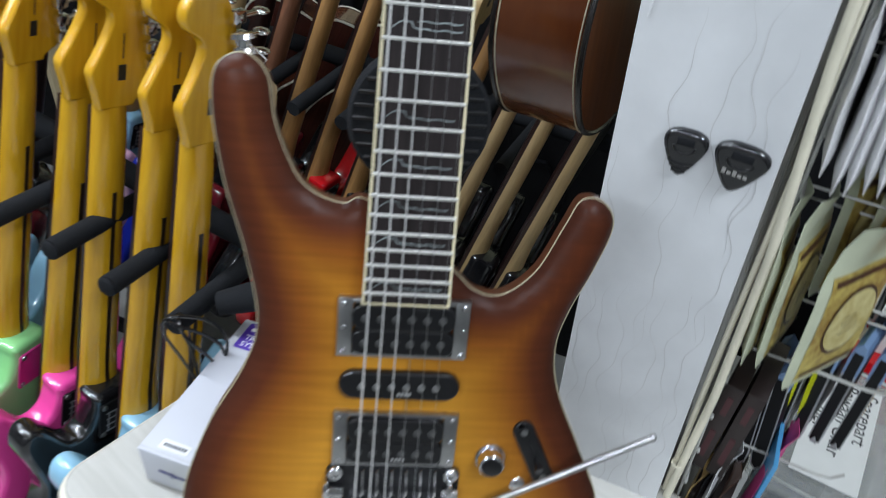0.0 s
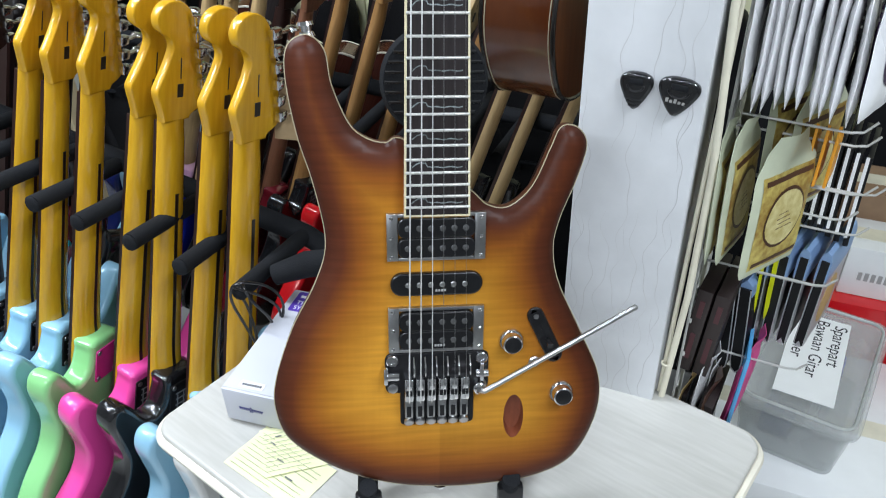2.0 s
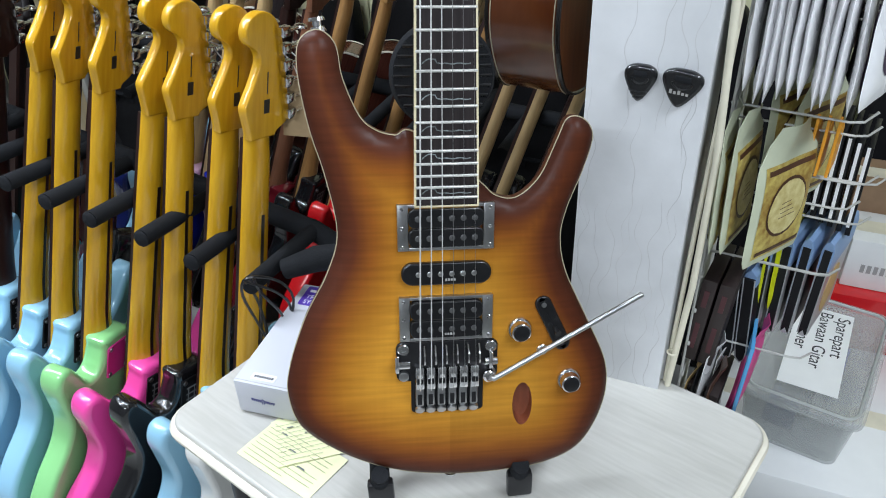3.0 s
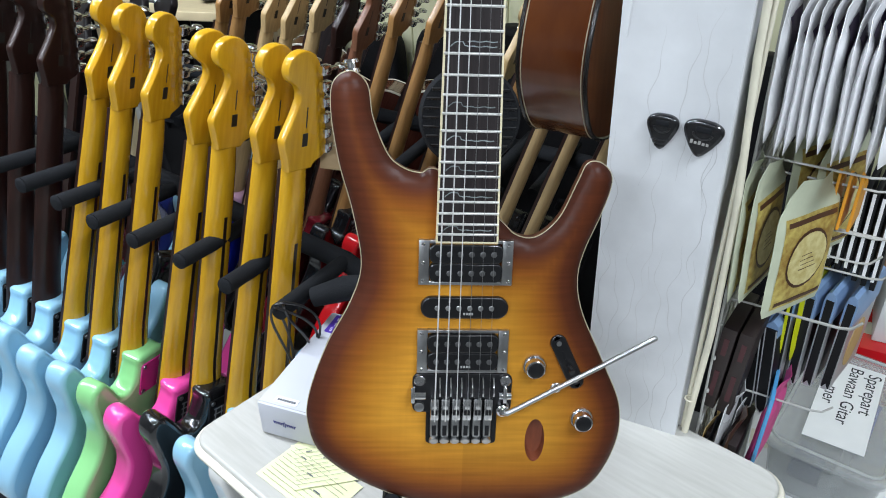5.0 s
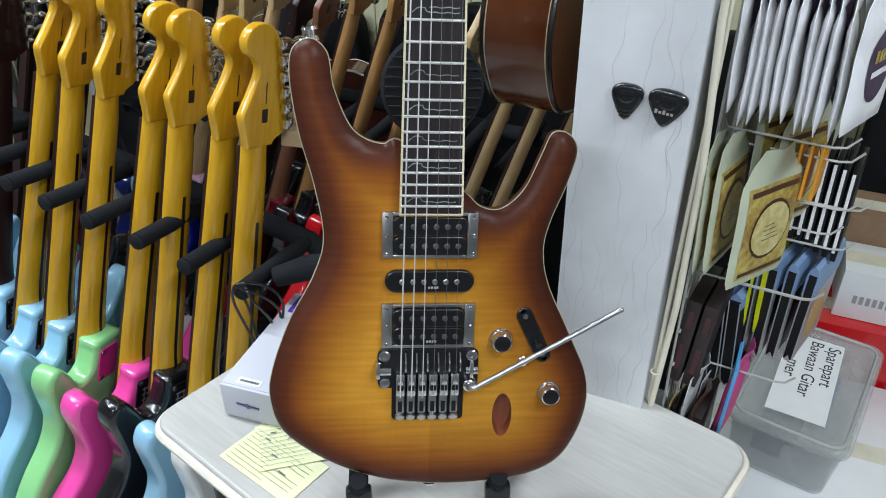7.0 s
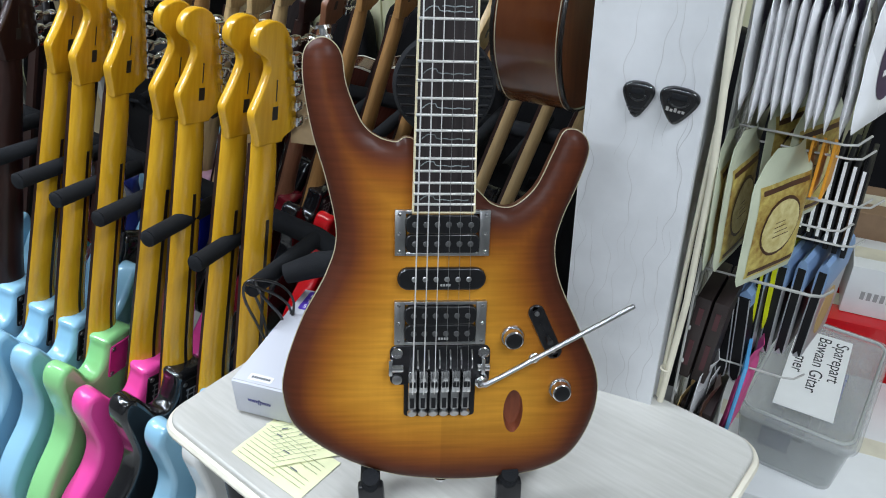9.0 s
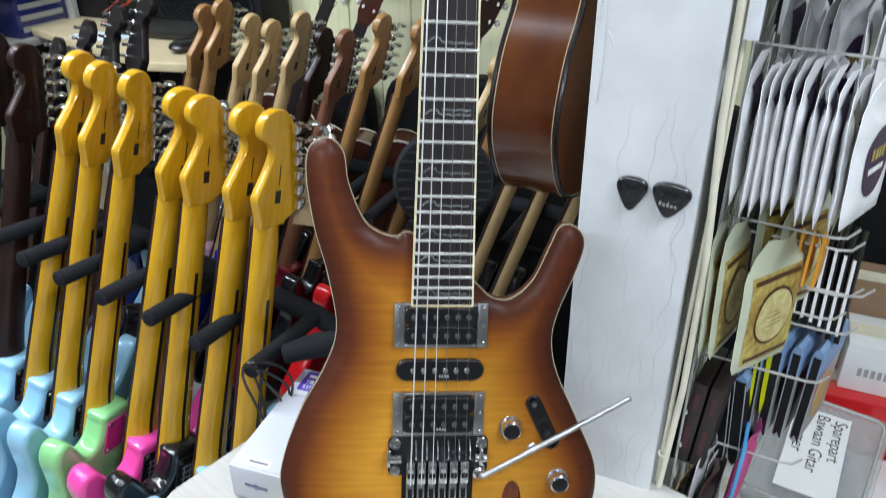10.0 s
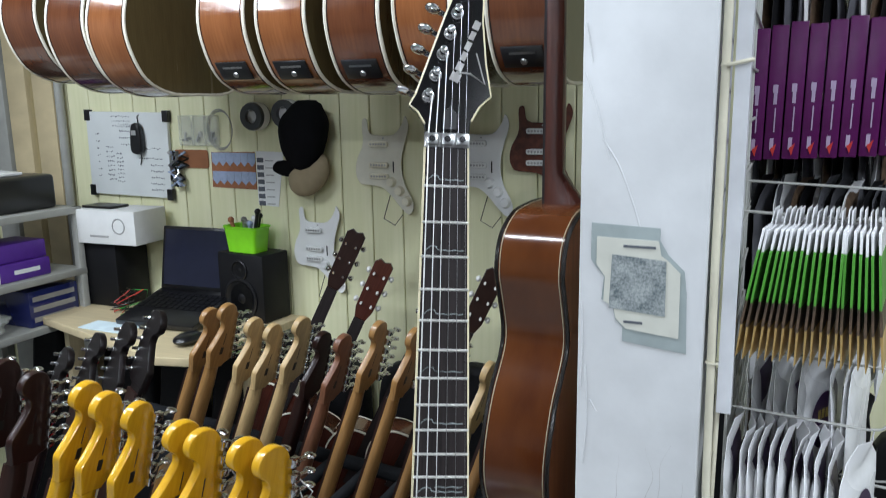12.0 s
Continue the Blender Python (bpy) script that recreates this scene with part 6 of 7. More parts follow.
M_SMOKE = mat("smoky_plastic", (0.09, 0.09, 0.10), 0.18, var=0.4, scale=30, bump=0.4, bump_scale=60)


def pillow_at(u, v, s, w, h, t, seed, gather=0.52, lift=0.0):
    """A point of a soft sleeve: u across, v up, s the side. Sealed rims, cut corners below, a gathered header above."""
    ph = random.Random(seed).uniform(0, 6)
    across = max(0.0, min(u, 1 - u) / 0.16)
    up = max(0.0, min(v - 0.02, 0.77 - v) / 0.09)
    puff = t / 2 * (min(1.0, across) * min(1.0, up)) ** 0.6
    head = max(0.0, (v - 0.77) / 0.23)
    foot = max(0.0, 1 - v / 0.07)
    fold = 0.0100 * head - 0.0090 * min(1, head * 2) * abs(u - 0.45) * 1.6 + 0.0015 * head * math.sin(ph)
    bend = 0.0018 * math.sin(3.1 * v + ph) + fold + 0.0010 * noise.noise(Vector((u * 4, v * 5, seed)))
    return (s * (puff + 0.0003 + lift) + bend, (u - 0.5) * w * (1 - gather * head ** 0.8 - 0.10 * foot), v * h)


def pillow(w, h, t, seed):
    """A soft sleeve in the y-z plane: hangs from its top edge, with a gathered header."""
    bm = B()
    nx, nz = 10, 18
    sheets = []
    for s in (-1, 1):
        rows = [[bm.verts.new(pillow_at(i / nx, j / nz, s, w, h, t, seed)) for i in range(nx + 1)] for j in range(nz + 1)]
        sheets.append(rows)
        for a, b in zip(rows, rows[1:]):
            for i in range(nx):
                bm.faces.new((a[i], a[i + 1], b[i + 1], b[i]))
    f, k = sheets
    rim = lambda q: [q[0][i] for i in range(nx + 1)] + [q[j][nx] for j in range(1, nz + 1)] + [q[nz][i] for i in range(nx - 1, -1, -1)] + [q[j][0] for j in range(nz - 1, 0, -1)]
    ra, rb = rim(f), rim(k)
    for i in range(len(ra)):
        bm.faces.new((ra[i], ra[(i + 1) % len(ra)], rb[(i + 1) % len(rb)], rb[i]))
    return bm


def patch(w, h, t, seed, s, u0, u1, v0, v1, lift, oval=False, n=10):
    """A printed field that follows the bulge of a sleeve."""
    bm = B()
    if oval:
        uc, vc = (u0 + u1) / 2, (v0 + v1) / 2
        rings = []
        for q in range(1, 5):
            rings.append([bm.verts.new(pillow_at(uc + (u1 - uc) * q / 4 * math.cos(a), vc + (v1 - vc) * q / 4 * math.sin(a), s, w, h, t, seed, lift=lift)) for a in [2 * math.pi * k / 22 for k in range(22)]])
        bm.faces.new(rings[0])
        for a, b in zip(rings, rings[1:]):
            for k in range(22):
                bm.faces.new((a[k], a[(k + 1) % 22], b[(k + 1) % 22], b[k]))
    else:
        rows = [[bm.verts.new(pillow_at(u0 + (u1 - u0) * i / n, v0 + (v1 - v0) * j / n, s, w, h, t, seed, lift=lift)) for i in range(n + 1)] for j in range(n + 1)]
        for a, b in zip(rows, rows[1:]):
            for i in range(n):
                bm.faces.new((a[i], a[i + 1], b[i + 1], b[i]))
    return bm


def sleeve(x, y, z, w, h, t, turn, material, seed, label, group, face=None, lean=0.0):
    g = thing("string_pack", pose(x, y, z, 0, lean, turn), label, "string pack", group)
    part("sleeve", pillow(w, h, t, seed), material, g)
    if face:
        face(g, w, h, t, seed)
    return g


def dark_back(g, w, h, t, seed):
    part("print", patch(w, h, t, seed, 1, 0.30, 0.92, 0.50, 0.77, 0.0006), M_VIOLET, g, "dark violet print")


def oval_face(g, w, h, t, seed):
    for s in (-1, 1):
        ov = part("oval_print", patch(w, h, t, seed, s, 0.22, 0.80, 0.16, 0.64, 0.0006, True), M_VIOLET, g, "dark violet oval print")
        for k in range(4):
            part("text_bar", patch(w, h, t, seed, s, 0.36 + 0.08 * k, 0.42 + 0.08 * k, 0.42, 0.50, 0.0011, False, 2), M_GOLD, ov)
        part("text_bar", patch(w, h, t, seed, s, 0.34, 0.70, 0.33, 0.37, 0.0011, False, 4), M_SLEEVEW, ov)


rnd = random.Random(5)
for k in range(11):
    last = k == 10
    sleeve(0.2125 + 0.0103 * k + (0.012 if last else rnd.uniform(-0.0012, 0.0012)), 0.293 if not last else 0.284, (1.134, 1.122, 1.124, 1.129, 1.130, 1.131, 1.122, 1.126, 1.122, 1.120, 1.128)[k], 0.098, 0.150, 0.0082,
           rnd.uniform(-1.5, 1.5) - (5 if not last else 24), (M_SLEEVE, M_SLEEVEW, M_SLEEVEW)[k % 3], 30 + k,
           "silver-white plastic sleeve of guitar strings on a wire hook", "white string packs", oval_face if last else dark_back, rnd.uniform(-0.8, 0.8) - 1.5)
# orange card tops that show below the white sleeves
M_ORANGE = mat("orange_card", (0.70, 0.30, 0.02), 0.45, var=0.1)
for k in range(3):
    g = thing("string_pack", pose(0.290 + 0.0105 * k, 0.335, 1.025, 0, 0, -10), "orange card pack of strings below the white sleeves", "string pack", "orange string packs")
    part("card", slab(B(), [(-0.026, 0), (0.02, 0), (0.02, 0.04), (0.004, 0.054), (-0.016, 0.050), (-0.026, 0.070)], -0.0015, 0.0015, 0.0004, 1, axes((0, 0, 0), (0, 1, 0), (0, 0, 1), (1, 0, 0))), M_ORANGE, g)
# black packs with white edges behind the hooks
for k in range(6):
    g = thing("string_pack", pose(0.308 + 0.0105 * k, 0.43, 0.935 - 0.004 * k, 0, -1.5, -8), "black string pack with a white edge on a hook", "string pack", "white-edged black packs")
    bm = B()
    box(bm, -0.0030, 0.0030, -0.045, 0.045, 0, 0.115, 0.0008)
    part("pack", bm, M_BOXK, g)
    bm = B()
    box(bm, -0.0034, 0.0002, -0.0462, -0.0448, 0.012, 0.1155)
    part("white_edge", bm, M_SLEEVEW, g, "thin white edge", False)
for k in range(9):
    x = 0.232 + 0.0125 * k
    sleeve(x, 0.385 + rnd.uniform(-0.005, 0.005), 1.195 + rnd.uniform(-0.006, 0.006), 0.098, 0.135, 0.006, rnd.uniform(-6, 6) - (26 if k == 5 else 10), (M_SLEEVEW, M_SLEEVE)[k % 2], 60 + k, "silver-white plastic sleeve of guitar strings on a wire hook",
           "white string packs", oval_face if k == 5 else (dark_back if k % 3 == 0 else None), rnd.uniform(-3, 3))
for k in range(12):
    x = 0.228 + 0.012 * k
    sleeve(x, 0.50 + rnd.uniform(-0.005, 0.005), 1.255 + rnd.uniform(-0.006, 0.006), 0.098, 0.135, 0.006, rnd.uniform(-6, 6) - 12, (M_SLEEVE, M_SLEEVEW)[k % 2], 90 + k, "silver-grey plastic sleeve of guitar strings further back",
           "white string packs", dark_back if k % 3 == 1 else None, rnd.uniform(-3, 3))
for k in range(10):
    x = 0.240 + 0.0135 * k
    sleeve(x, 0.62, 1.06 + rnd.uniform(-0.006, 0.006), 0.098, 0.14, 0.004, rnd.uniform(-4, 4), (M_SLEEVEW, M_BOXK)[k % 2], 120 + k, "white and black plastic sleeve of strings further back", "white string packs", None)


def gold_face(g, w, h, t, seed):
    for s in (-1, 1):
        lbl = part("label", patch(w, h, t, seed, s, 0.10, 0.95, 0.06, 0.75, 0.0005), M_GOLD, g, "gold and maroon label")
        part("maroon_frame", patch(w, h, t, seed, s, 0.14, 0.91, 0.69, 0.725, 0.0010), M_MAROON, lbl)
        part("maroon_frame", patch(w, h, t, seed, s, 0.14, 0.91, 0.085, 0.12, 0.0010), M_MAROON, lbl)
        part("maroon_oval", patch(w, h, t, seed, s, 0.20, 0.86, 0.185, 0.635, 0.0010, True), M_MAROON, lbl)
        part("pale_oval", patch(w, h, t, seed, s, 0.22, 0.84, 0.21, 0.61, 0.0015, True), M_PALEGOLD, lbl)
        for k in range(4):
            part("text_bar", patch(w, h, t, seed, s, 0.40 + 0.02 * (k % 2), 0.68 - 0.03 * k, 0.34 + 0.035 * k, 0.346 + 0.035 * k, 0.0020, False, 4), M_MAROON, lbl)


M_PALEGOLD = mat("pale_gold_print", (0.40, 0.30, 0.08), 0.4, col2=(0.72, 0.66, 0.34), scale=95)
for k, (x, y, turn, z, w) in enumerate(((0.2140, 0.277, -6, 0.948, 0.082), (0.2320, 0.277, -16, 0.950, 0.084), (0.2700, 0.275, -34, 0.937, 0.094), (0.2660, 0.350, -30, 0.985, 0.092), (0.2880, 0.355, -32, 0.972, 0.092))):
    sleeve(x, y, z, w, 0.160, 0.0085, turn, M_CREAMS, 150 + k, "cream plastic pack of strings with a gold label", "cream string packs", gold_face, (-4, -4, -3, -3, 1)[k])

# green cards: white top, green field, dark photograph, tan foot
for k in range(20):
    x = 0.2150 + 0.0064 * k
    g = thing("string_card", pose(x, 0.285, 1.353 + rnd.uniform(-0.002, 0.002), 0, 9 - 0.75 * k + rnd.uniform(-0.7, 0.7), -9 + rnd.uniform(-1.2, 1.2)), "green and tan card pack of strings hanging in a tight row", "string pack", "green string packs")
    for nm, z0, z1, m_, w in (("tan_foot", 0.0, 0.036, M_TANC, 0.046), ("photo_band", 0.036, 0.060, M_DKC, 0.050), ("green_field", 0.060, 0.108, M_GRN, 0.052), ("white_top", 0.108, 0.128, M_SLEEVEW, 0.050)):
        bm = B()
        box(bm, -0.0011, 0.0011, -w, w, z0 + 0.0002, z1 - 0.0002, 0.0003, None, 1)
        if z0 == 0:
            for v in bm.verts:
                if v.co.z < 0.004:
                    v.co.y *= 0.80
                    v.co.x *= 0.4
        part(nm, bm, m_, g)
    bm = B()
    box(bm, -0.0006, 0.0006, -0.014, 0.010, 0.1278, 0.142, 0.0003, None, 1)
    part("hang_tab", bm, M_SLEEVEW, g)

# purple boxes
M_PLUM = mat("plum_card", (0.072, 0.006, 0.062), 0.35, col2=(0.110, 0.010, 0.100), scale=40, spec=0.25)
M_REDP = mat("red_print", (0.50, 0.02, 0.015), 0.5)
M_LILAC = mat("lilac_print", (0.40, 0.30, 0.44), 0.5)
for k in range(8):
    x = 0.2065 + 0.0192 * k
    g = thing("string_box", pose(x, 0.455 + 0.002 * (k % 2), 1.524 + 0.001 * k, 0, 0.6, rnd.uniform(-2, 2)), "purple string box with pale lettering on its narrow side", "string box", "purple string boxes")
    bm = B()
    box(bm, -0.0088, 0.0088, 0, 0.10, 0, 0.146 + 0.002 * (k % 3), 0.0008)
    bx_ = part("carton", bm, M_PLUM, g)
    for x0, x1, z0, z1, m_ in ((-0.0034, 0.0018, 0.0745, 0.0835, M_LILAC), (-0.0022, 0.0014, 0.062, 0.0755, M_LILAC), (-0.0002, 0.0012, 0.031, 0.058, M_LILAC), (-0.0030, 0.0010, 0.011, 0.024, M_LILAC)):
        bm = B()
        box(bm, x0, x1, -0.0008, 0.0002, z0, z1)
        part("text_bar", bm, m_, bx_, "", False)
    part("red_mark", slab(B(), [(-0.002, 0.012), (0.0042, 0.018), (0.0012, 0.004)], 0, 0.0010, 0, 1, axes((0, -0.0004, 0), (1, 0, 0), (0, 0, 1), (0, -1, 0))), M_REDP, bx_, "small red print")

# dark packs close behind the white ones
for k in range(9):
    sleeve(0.222 + 0.0155 * k, 0.435, 1.085 + rnd.uniform(-0.006, 0.006), 0.085, 0.12, 0.007, rnd.uniform(-3, 3) - 8, (M_BOXK, M_BOXK, M_VIOLET, M_BOXK, M_SLEEVE)[k % 5], 260 + k, "dark plastic sleeve of strings behind the white packs",
           "dark string packs", None, rnd.uniform(-2, 2))

# further rows of packs that fill the panel
for r, (yy, zz, cnt) in enumerate(((0.52, 1.350, 17), (0.58, 1.440, 17), (0.60, 1.655, 17), (0.80, 1.20, 16), (0.78, 1.02, 14), (0.82, 1.60, 17), (0.70, 1.30, 17), (0.74, 1.47, 17), (0.90, 1.36, 18), (0.92, 1.10, 16))):
    for k in range(cnt):
        sleeve(0.216 + 0.0118 * k, yy + rnd.uniform(-0.006, 0.006), zz + rnd.uniform(-0.006, 0.006), 0.105, 0.15, 0.0098, rnd.uniform(-5, 5) - 14, (M_BOXK, M_SMOKE, M_DKC, M_SMOKE, M_SLEEVE)[(k * 3 + r) % 5], 300 + 20 * r + k,
               "mixed plastic pack of strings deep in the display", "packs deep in the display", None, rnd.uniform(-3, 3))

# lower packs: blue fold-over tops on black packs
M_FOIL = mat("silver_foil_edge", (0.42, 0.43, 0.44), 0.3, 0.4, var=0.2)
M_BLUET = mat("powder_blue_card", (0.20, 0.31, 0.50), 0.4, var=0.1)
for k, (x, y, z) in enumerate(((0.290, 0.400, 0.768), (0.3095, 0.405, 0.770), (0.3285, 0.407, 0.772), (0.3495, 0.409, 0.772))):
    g = thing("string_pack", pose(x, y, z, 0, -2 + k, -17), "black string pack with a powder blue folded top on a hook", "string pack", "blue-topped string packs")
    w, h = 0.094, 0.128
    bm = B()
    box(bm, -0.0050, 0.0050, -w / 2, w / 2, 0, h, 0.0012)
    part("pack", bm, M_BOXK, g)
    bm = B()
    outer = [(-0.0070, 0.100), (-0.0074, 0.128), (-0.0056, 0.139), (-0.0010, 0.1445), (0.0040, 0.141), (0.0070, 0.131), (0.0066, 0.100)]
    slab(bm, outer, -w / 2 - 0.001, w / 2 + 0.001, 0.0004, 1, axes((0, 0, 0), (1, 0, 0), (0, 0, 1), (0, -1, 0)))
    part("folded_top", bm, M_BLUET, g, "powder blue folded top")
    # flat black strip drawn in for the shade between the foil edges
    bm = B()
    box(bm, -0.0046, 0.0046, -w / 2 - 0.0016, -w / 2 - 0.0004, 0.012, 0.132)
    part("shadow_slot", bm, M_BOXK, g, "", False)
    for s_ in (-1, 1):
        bm = B()
        box(bm, s_ * 0.0056 - 0.0006, s_ * 0.0056 + 0.0006, -w / 2 - 0.0012, -w / 2 + 0.012, 0.002, 0.104)
        part("foil_edge", bm, M_FOIL, g, "thin silver foil edge", False)
    bm = B()
    slab(bm, [(-0.004, 0.0), (0.004, 0.0), (0.0, 0.008)], -w / 2 - 0.0022, -w / 2 - 0.0008, 0, 1, axes((0, 0, 0), (1, 0, 0), (0, 0, 1), (0, 1, 0)))
    part("foil_fold", bm, M_FOIL, g)
    if k == 3:
        bm = B()
        box(bm, 0.0054, 0.0060, -w / 2 + 0.002, w / 2 - 0.002, 0.004, 0.100)
        face_ = part("face_card", bm, M_FOIL, g, "silver grey face", False)
        part("oval_print", slab(B(), [(0.028 * math.cos(2 * math.pi * q / 24), 0.052 + 0.036 * math.sin(2 * math.pi * q / 24)) for q in range(24)], 0, 0.0004, 0, 1, axes((0.0060, 0, 0), (0, 1, 0), (0, 0, 1), (1, 0, 0))), M_TANC, face_, "tan oval print")
for k, (x, z) in enumerate(((0.262, 0.732), (0.2795, 0.731))):
    g = thing("capo_pack", pose(x, 0.363, z, 0, -5, -17), "dark rounded accessory pack with a silver rim and blue top", "accessory pack", "dark accessory packs")
    m_ = axes((0, 0, 0), (1, 0, 0), (0, 0, 1), (0, -1, 0))
    prof = [(-0.0068, 0.130), (-0.0072, 0.02), (-0.0055, 0.006), (0.0, 0.0), (0.0055, 0.006), (0.0072, 0.02), (0.0068, 0.130)]
    part("pack", slab(B(), prof, -0.033, 0.033, 0.001, 2, m_), M_BOXK, g)
    bm = B()
    pipe(bm, [m_ @ Vector((p, q, 0.0335)) for p, q in prof], 0.0009, 6)
    part("rim", bm, M_FOIL, g)
    bm = B()
    slab(bm, [(-0.0074, 0.118), (-0.0074, 0.134), (0.0, 0.142), (0.0074, 0.134), (0.0074, 0.118)], -0.0345, 0.030, 0.0004, 1, m_)
    part("folded_top", bm, M_BLUET, g, "powder blue folded top")
for k, (x, y) in enumerate(((0.2885, 0.385), (0.3015, 0.388))):
    sleeve(x, y, 0.812 - 0.004 * k, 0.080, 0.160, 0.005, -19, M_LIMEY, 170 + k, "neon yellow pack of strings on a hook", "yellow string packs", None, -4)
for k, (x, z) in enumerate(((0.2075, 0.765), (0.2275, 0.762), (0.214, 0.60), (0.236, 0.59))):
    g = thing("string_box", pose(x, 0.275, z, 0, 4, -8), "dark brown string box with faded red lettering", "string box", "brown string boxes")
    bm = B()
    box(bm, -0.0085, 0.0085, 0, 0.09, 0, 0.125, 0.0008)
    c = part("carton", bm, mat("brown_black_card", (0.022, 0.014, 0.013), 0.5), g)
    for z0, z1 in ((0.02, 0.06), (0.085, 0.11)):
        bm = B()
        box(bm, -0.003, 0.003, -0.0008, 0.0002, z0, z1)
        part("text_bar", bm, mat("faded_red_print", (0.07, 0.02, 0.024), 0.6), c, "", False)
tagged(part("blue_ruler", box(B(), 0.249, 0.254, 0.29, 0.36, 0.62, 0.80, 0.001, pose(0, 0, 0, 0, 2)), gloss("sky", (0.08, 0.32, 0.60))), "thin sky blue plastic pack hanging on the panel", "pack")
tagged(part("pink_cloth_pack", pillow(0.09, 0.16, 0.012, 200), mat("pink_cloth", (0.62, 0.07, 0.25), 0.7, var=0.2, scale=60)), "pink cloth pack hanging low on the panel", "pack").matrix_basis = pose(0.275, 0.34, 0.64, 0, 4, -12)
for k in range(7):
    x = 0.213 + 0.009 * (k % 4)
    sleeve(x + 0.01 * (k // 4), 0.30 + 0.05 * (k // 4), 0.60 + 0.02 * (k % 3), 0.08, 0.15, 0.005, -10, (M_TANC, M_BOXK, M_SLEEVE, M_MAROON)[k % 4], 210 + k, "small mixed accessory pack low on the panel", "mixed low packs", None, 3)

# plastic box with a written label, on cartons
BOXM = pose(0.403, 0.618, 0, 0, 0, -11)
M_CLEARB = mat("milky_clear_plastic", (0.60, 0.63, 0.62), 0.2, var=0.08, scale=12, alpha=0.36)
pb = thing("storage_box", BOXM @ pose(0, 0, 0.432), "clear plastic storage box with a grey lid and paper label", "storage box")
bm = B()
a = roundrect(-0.087, 0.087, -0.146, 0.146, 0.022, 5)
rings = [[bm.verts.new((x * s, y * s, h)) for x, y in a] for s, h in ((0.86, 0.0), (0.98, 0.105), (1.02, 0.107), (1.02, 0.110), (0.96, 0.108), (0.84, 0.004))]
for p, q in zip(rings, rings[1:]):
    for k in range(len(a)):
        bm.faces.new((p[k], p[(k + 1) % len(a)], q[(k + 1) % len(a)], q[k]))
bm.faces.new(rings[0][::-1])
bm.faces.new(rings[-1])
part("tub", bm, M_CLEARB, pb)
bm = B()
slab(bm, roundrect(-0.093, 0.093, -0.153, 0.153, 0.026, 6), 0.106, 0.122, 0.004, 3)
lid = part("lid", bm, mat("grey_clear_lid", (0.56, 0.58, 0.57), 0.22, var=0.10, scale=14, alpha=0.34), pb, "greyish translucent lid")
bm = B()
pipe(bm, [(x, y, 0.1225) for x, y in roundrect(-0.082, 0.082, -0.142, 0.142, 0.022, 6)], 0.0025, 6, True)
part("lid_rim", bm, mat("grey_rim", (0.40, 0.42, 0.40), 0.3), lid)
for k, m_ in enumerate((NAVY, M_BOXK, M_STEEL, COBALT)):
    bm = B()
    box(bm, -0.05 + 0.02 * k, 0.0 + 0.015 * k, -0.09 + 0.04 * k, -0.02 + 0.04 * k, 0.006, 0.045 + 0.008 * k, 0.004)
    part("contents", bm, m_, pb)
lab = tagged(part("paper_label", box(B(), -0.046, 0.044, -0.112, 0.108, 0.5545, 0.5552), M_PGW), "white paper label with handwriting on the box lid", "label")
lab.matrix_basis = BOXM @ pose(-0.004, 0.004, 0, 0, 0, 4)
M_PEN = mat("black_marker", (0.02, 0.02, 0.025), 0.6)


def writing(text, size, m, parent, ink=None):
    cu = bpy.data.curves.new("writing", "FONT")
    cu.body, cu.size, cu.extrude, cu.align_x = text, size, 0.0001, "LEFT"
    tmp = new("writing", cu)
    me = bpy.data.meshes.new_from_object(tmp.evaluated_get(bpy.context.evaluated_depsgraph_get()))
    bpy.data.objects.remove(tmp)
    me.materials.append(ink or M_PEN)
    ob = new("writing", me)
    ob.parent = parent
    ob.matrix_basis = m
    return ob


for text, x, y in (("Sparepart", 0.020, 0.096), ("Bawaan Gitar", -0.008, 0.100), ("mer", -0.036, 0.030)):
    writing(text, 0.029, pose(x, y, 0.5554, 0, 0, -90), lab)
for x0, x1, y0, y1, z0, z1, m_, nm, lb_t in (
        (0.27, 0.56, 0.43, 0.80, 0.335, 0.431, M_PGW, "white_carton", "large white carton under the plastic box"),
        (0.405, 0.64, 0.81, 0.95, 0.335, 0.540, RED, "red_carton", "red cardboard box behind the plastic box"),
        (0.434, 0.66, 0.84, 0.95, 0.541, 0.643, M_PGW, "white_carton", "white product box with grey print on a red box"),
        (0.43, 0.72, 0.962, 1.085, 0.0, 0.690, M_CARD, "brown_carton", "tall stack of brown cardboard behind the boxes"),
        (0.25, 0.66, 0.36, 0.96, 0.0, 0.334, M_SHELF, "low_cabinet", "low grey cabinet carrying cartons")):
    t_ = thing(nm, pose(0, 0, 0), lb_t, "box" if "cab" not in nm else "cabinet")
    bm = B()
    box(bm, x0, x1, y0, y1, z0, z1, 0.002)
    b_ = part("carton" if "cab" not in nm else "body", bm, m_, t_)
    if z0 == 0.541:
        bm = B()
        for k in range(7):
            box(bm, 0.46 + 0.011 * k, 0.467 + 0.011 * k, y0 - 0.0008, y0 + 0.0002, z0 + 0.035, z0 + 0.052)
        part("print", bm, M_GREYPRINT, t_, "grey print as plain bars", False)
    if "cab" not in nm:
        bm = B()
        box(bm, x0 + 0.002, x1 - 0.002, (y0 + y1) / 2 - 0.02, (y0 + y1) / 2 + 0.02, z1, z1 + 0.0006)
        part("tape", bm, M_CREAMP, t_, "", False)
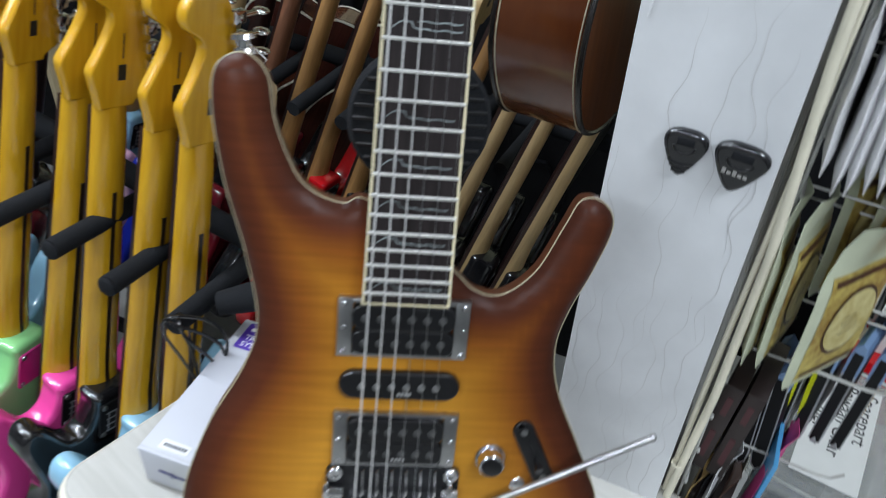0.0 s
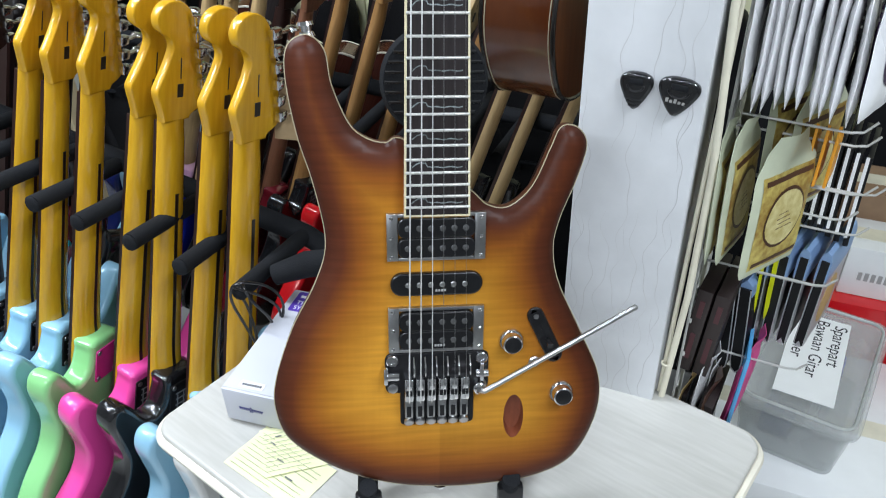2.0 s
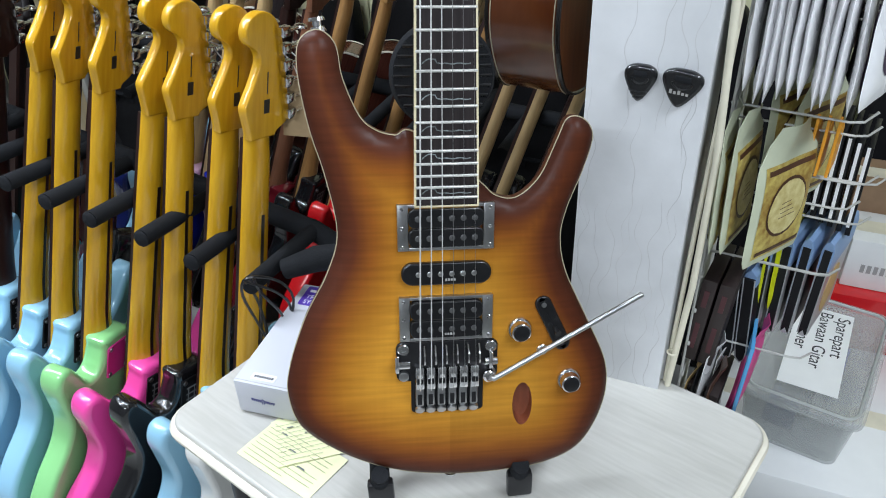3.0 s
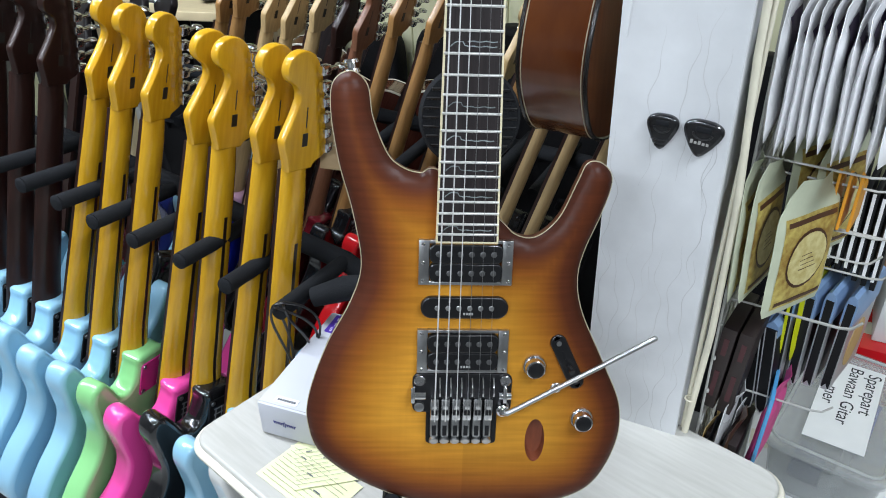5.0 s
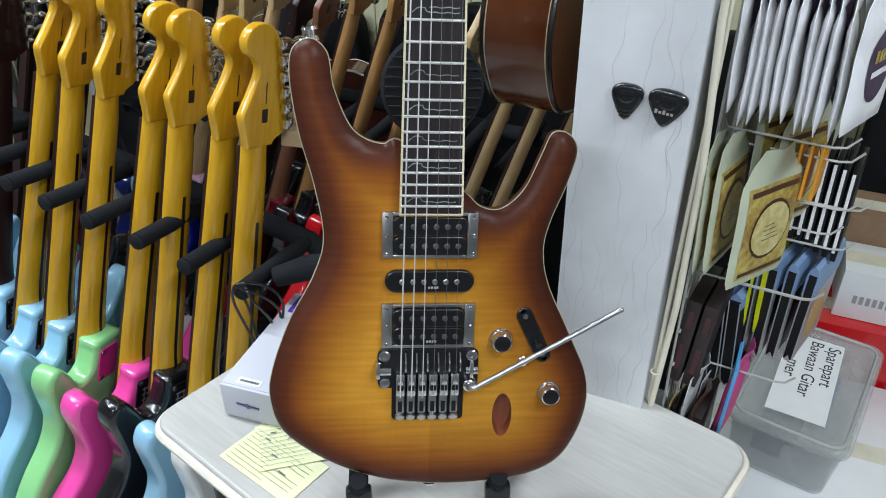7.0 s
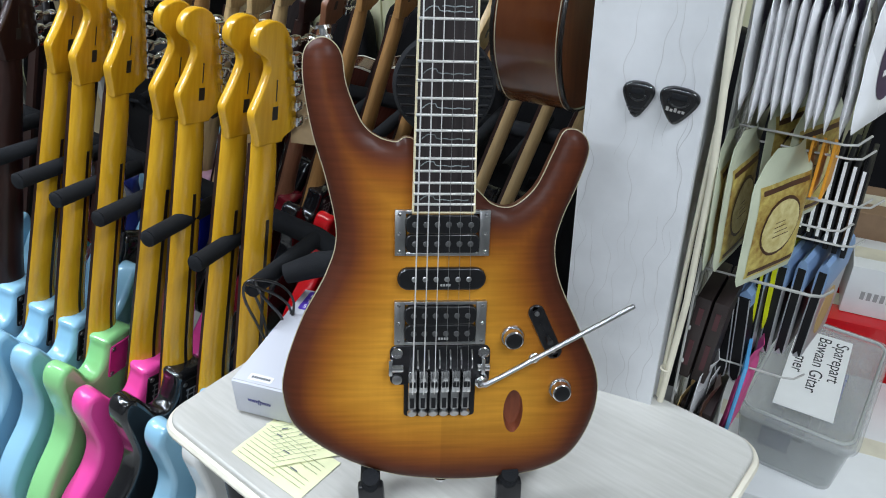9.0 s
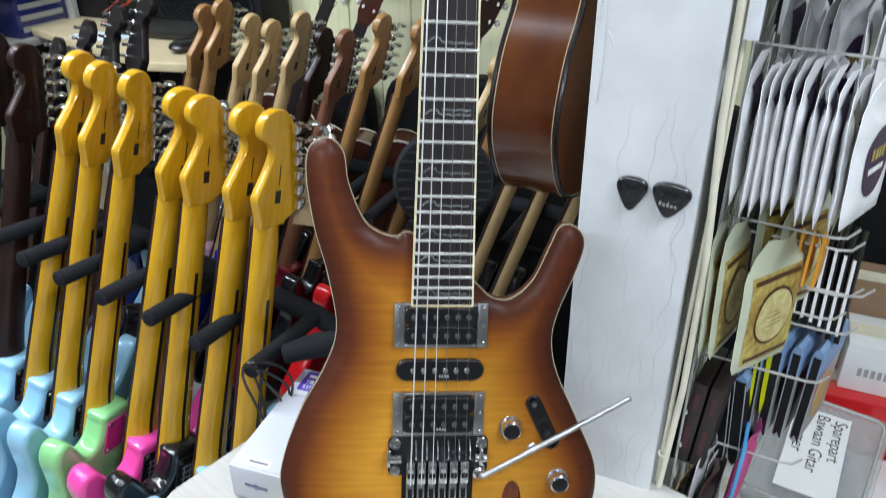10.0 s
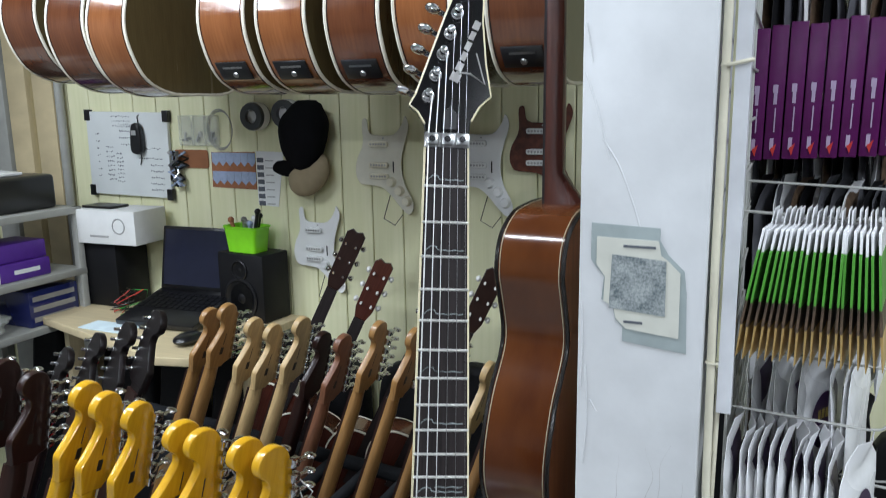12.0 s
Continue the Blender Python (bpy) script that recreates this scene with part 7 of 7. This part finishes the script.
bag = tagged(part("black_bag", ball(B(), (0.42, 0.40, 0.12), 0.12, 1.0, 0.25, 1.0, 20), M_CLOTHK), "black cloth bag on the floor beside the cabinet", "bag")

# ---- on the table ----
wbx = thing("product_box", axes((-0.284, 0.007, 0.7497), (0.997, 0.078, 0), (-0.130, 0.9915, 0), (0, 0, 1)), "white product box with blue script and a purple sticker", "box")
bm = B()
box(bm, 0, 0.076, 0, 0.196, 0, 0.0500, 0.0015)
part("carton", bm, M_BOXW, wbx)
bm = B()
box(bm, 0.0005, 0.0755, 0.0035, 0.0039, 0.0499, 0.0504)
part("flap_edge", bm, M_GREYPRINT, wbx, "", False)
M_SCRIPT = mat("blue_script", (0.05, 0.05, 0.22), 0.5)
bm = B()
pipe(bm, [(0.020 + 0.031 * k / 90 + 0.0008 * math.sin(k * 0.84), -0.0004, 0.024 + (0.0017 + 0.0026 * (40 < k < 50)) * math.cos(k * 0.84) - 0.0012 * k / 90) for k in range(91)], 0.0006, 5)
part("script_line", bm, M_SCRIPT, wbx, "blue script as a plain wavy line")
bm = B()
slab(bm, roundrect(0.018, 0.050, 0.008, 0.019, 0.002, 3), 0.0501, 0.0505)
st = part("sticker", bm, M_SLEEVEW, wbx, "small white sticker", False)
for k in range(8):
    bm = B()
    box(bm, 0.022 + 0.0032 * k, 0.0245 + 0.0032 * k, 0.0115, 0.0150, 0.0506, 0.0508)
    part("text_bar", bm, M_INK, st, "", False)
bm = B()
slab(bm, roundrect(0.010, 0.058, 0.152, 0.192, 0.003, 3), 0.0501, 0.0505)
pp = part("purple_sticker", bm, mat("purple_print", (0.075, 0.03, 0.33), 0.4), wbx, "purple sticker with white lettering", False)
for text, y in (("TREM", 0.1665), ("SYST", 0.1560)):
    writing(text, 0.0105, pose(0.0155, y, 0.0507), pp, M_SLEEVEW)
bm = B()
box(bm, 0.016, 0.030, 0.180, 0.185, 0.0506, 0.0508)
part("mark_bar", bm, M_SLEEVEW, pp, "", False)
M_SLINE = mat("faint_ruling", (0.30, 0.33, 0.20), 0.7)
M_SLIP = mat("pale_yellow_paper", (0.72, 0.73, 0.44), 0.6, var=0.05, scale=60)
for k, (x, y, w, h, turn, z) in enumerate(((-0.186, -0.031, 0.114, 0.066, -13.4, 0.7476), (-0.180, 0.003, 0.090, 0.072, 38, 0.7490))):
    s_ = thing("receipt_slip", pose(x, y, z, 0, 0, turn), "pale yellow receipt slip with ruled lines on the table", "paper", "receipt slips")
    bm = B()
    prev = None
    for i in range(9):
        row = []
        for j in range(7):
            u, v = i / 8 - 0.5, j / 6 - 0.5
            row.append(bm.verts.new((u * w, v * h, 0.0006 + 0.0016 * max(0, noise.noise(Vector((u * 2 + k * 5, v * 2, 1)))))))
        if prev:
            for a, b, c, d in zip(prev, prev[1:], row[1:], row):
                bm.faces.new((a, b, c, d))
        prev = row
    pg = part("sheet", bm, M_SLIP, s_)
    for q in range(9):
        bm = B()
        y_ = -h * 0.42 + h * 0.095 * q
        box(bm, -w * 0.45, w * (0.42 if q % 4 else 0.1), y_, y_ + 0.0005, 0.0022, 0.0024)
        part("ruled_line", bm, M_SLINE, pg, "", False)
    for q in range(3):
        bm = B()
        box(bm, w * (-0.3 + 0.22 * q), w * (-0.22 + 0.23 * q), h * (0.26 - 0.19 * q), h * (0.26 - 0.19 * q) + 0.0016, 0.0023, 0.0025)
        part("ink_bar", bm, M_INK, pg, "", False)
nutk = tagged(part("small_bolt", cyl(cyl(B(), (0.105, 0.255, 0.7475), (0.105, 0.255, 0.756), 0.006, None, 6), (0.105, 0.255, 0.756), (0.109, 0.257, 0.764), 0.003, None, 8), M_STEEL), "small steel bolt lying on the table's edge", "bolt")
cab = thing("headphone_cable", Matrix.Translation((-0.335, 0.138, 0.838)), "black cable looped over the rack arm", "cable")
for k in range(3):
    bm = B()
    pipe(bm, [(x, y, z) for (x, z), y in zip(spline([(-0.01 + 0.004 * k, -0.12), (-0.004, -0.03), (0.008, 0.018 + 0.004 * k), (0.03, 0.02), (0.042 + 0.004 * k, -0.02), (0.034, -0.09), (0.046, -0.15)], 5, False), [0.02 * math.sin(q * 0.3 + k) - 0.01 for q in range(40)])], 0.0019, 6)
    part("loop", bm, M_BLACK, cab)
bm = B()
pipe(bm, [(0.02, 0.04, 0.0), (0.06, 0.06, 0.014), (0.10, 0.09, 0.010), (0.125, 0.12, -0.03)], [0.014, 0.018, 0.019, 0.015], 14)
part("padded_end", bm, M_FOAM, cab, "padded black end")

# ---- wall planks, last ----
bm = B()
box(bm, -0.0445, 0.0445, -0.006, 0.006, 0, 2.75, 0.002, None, 1)
ME_PLANK = mesh_of(bm, False)
north = bpy.data.objects["wall_north"]
for k in range(46):
    dressed("plank", ME_PLANK, M_PANEL, north, "", pose(-2.452 + 0.0915 * k, WALL_Y + 0.006, 0))
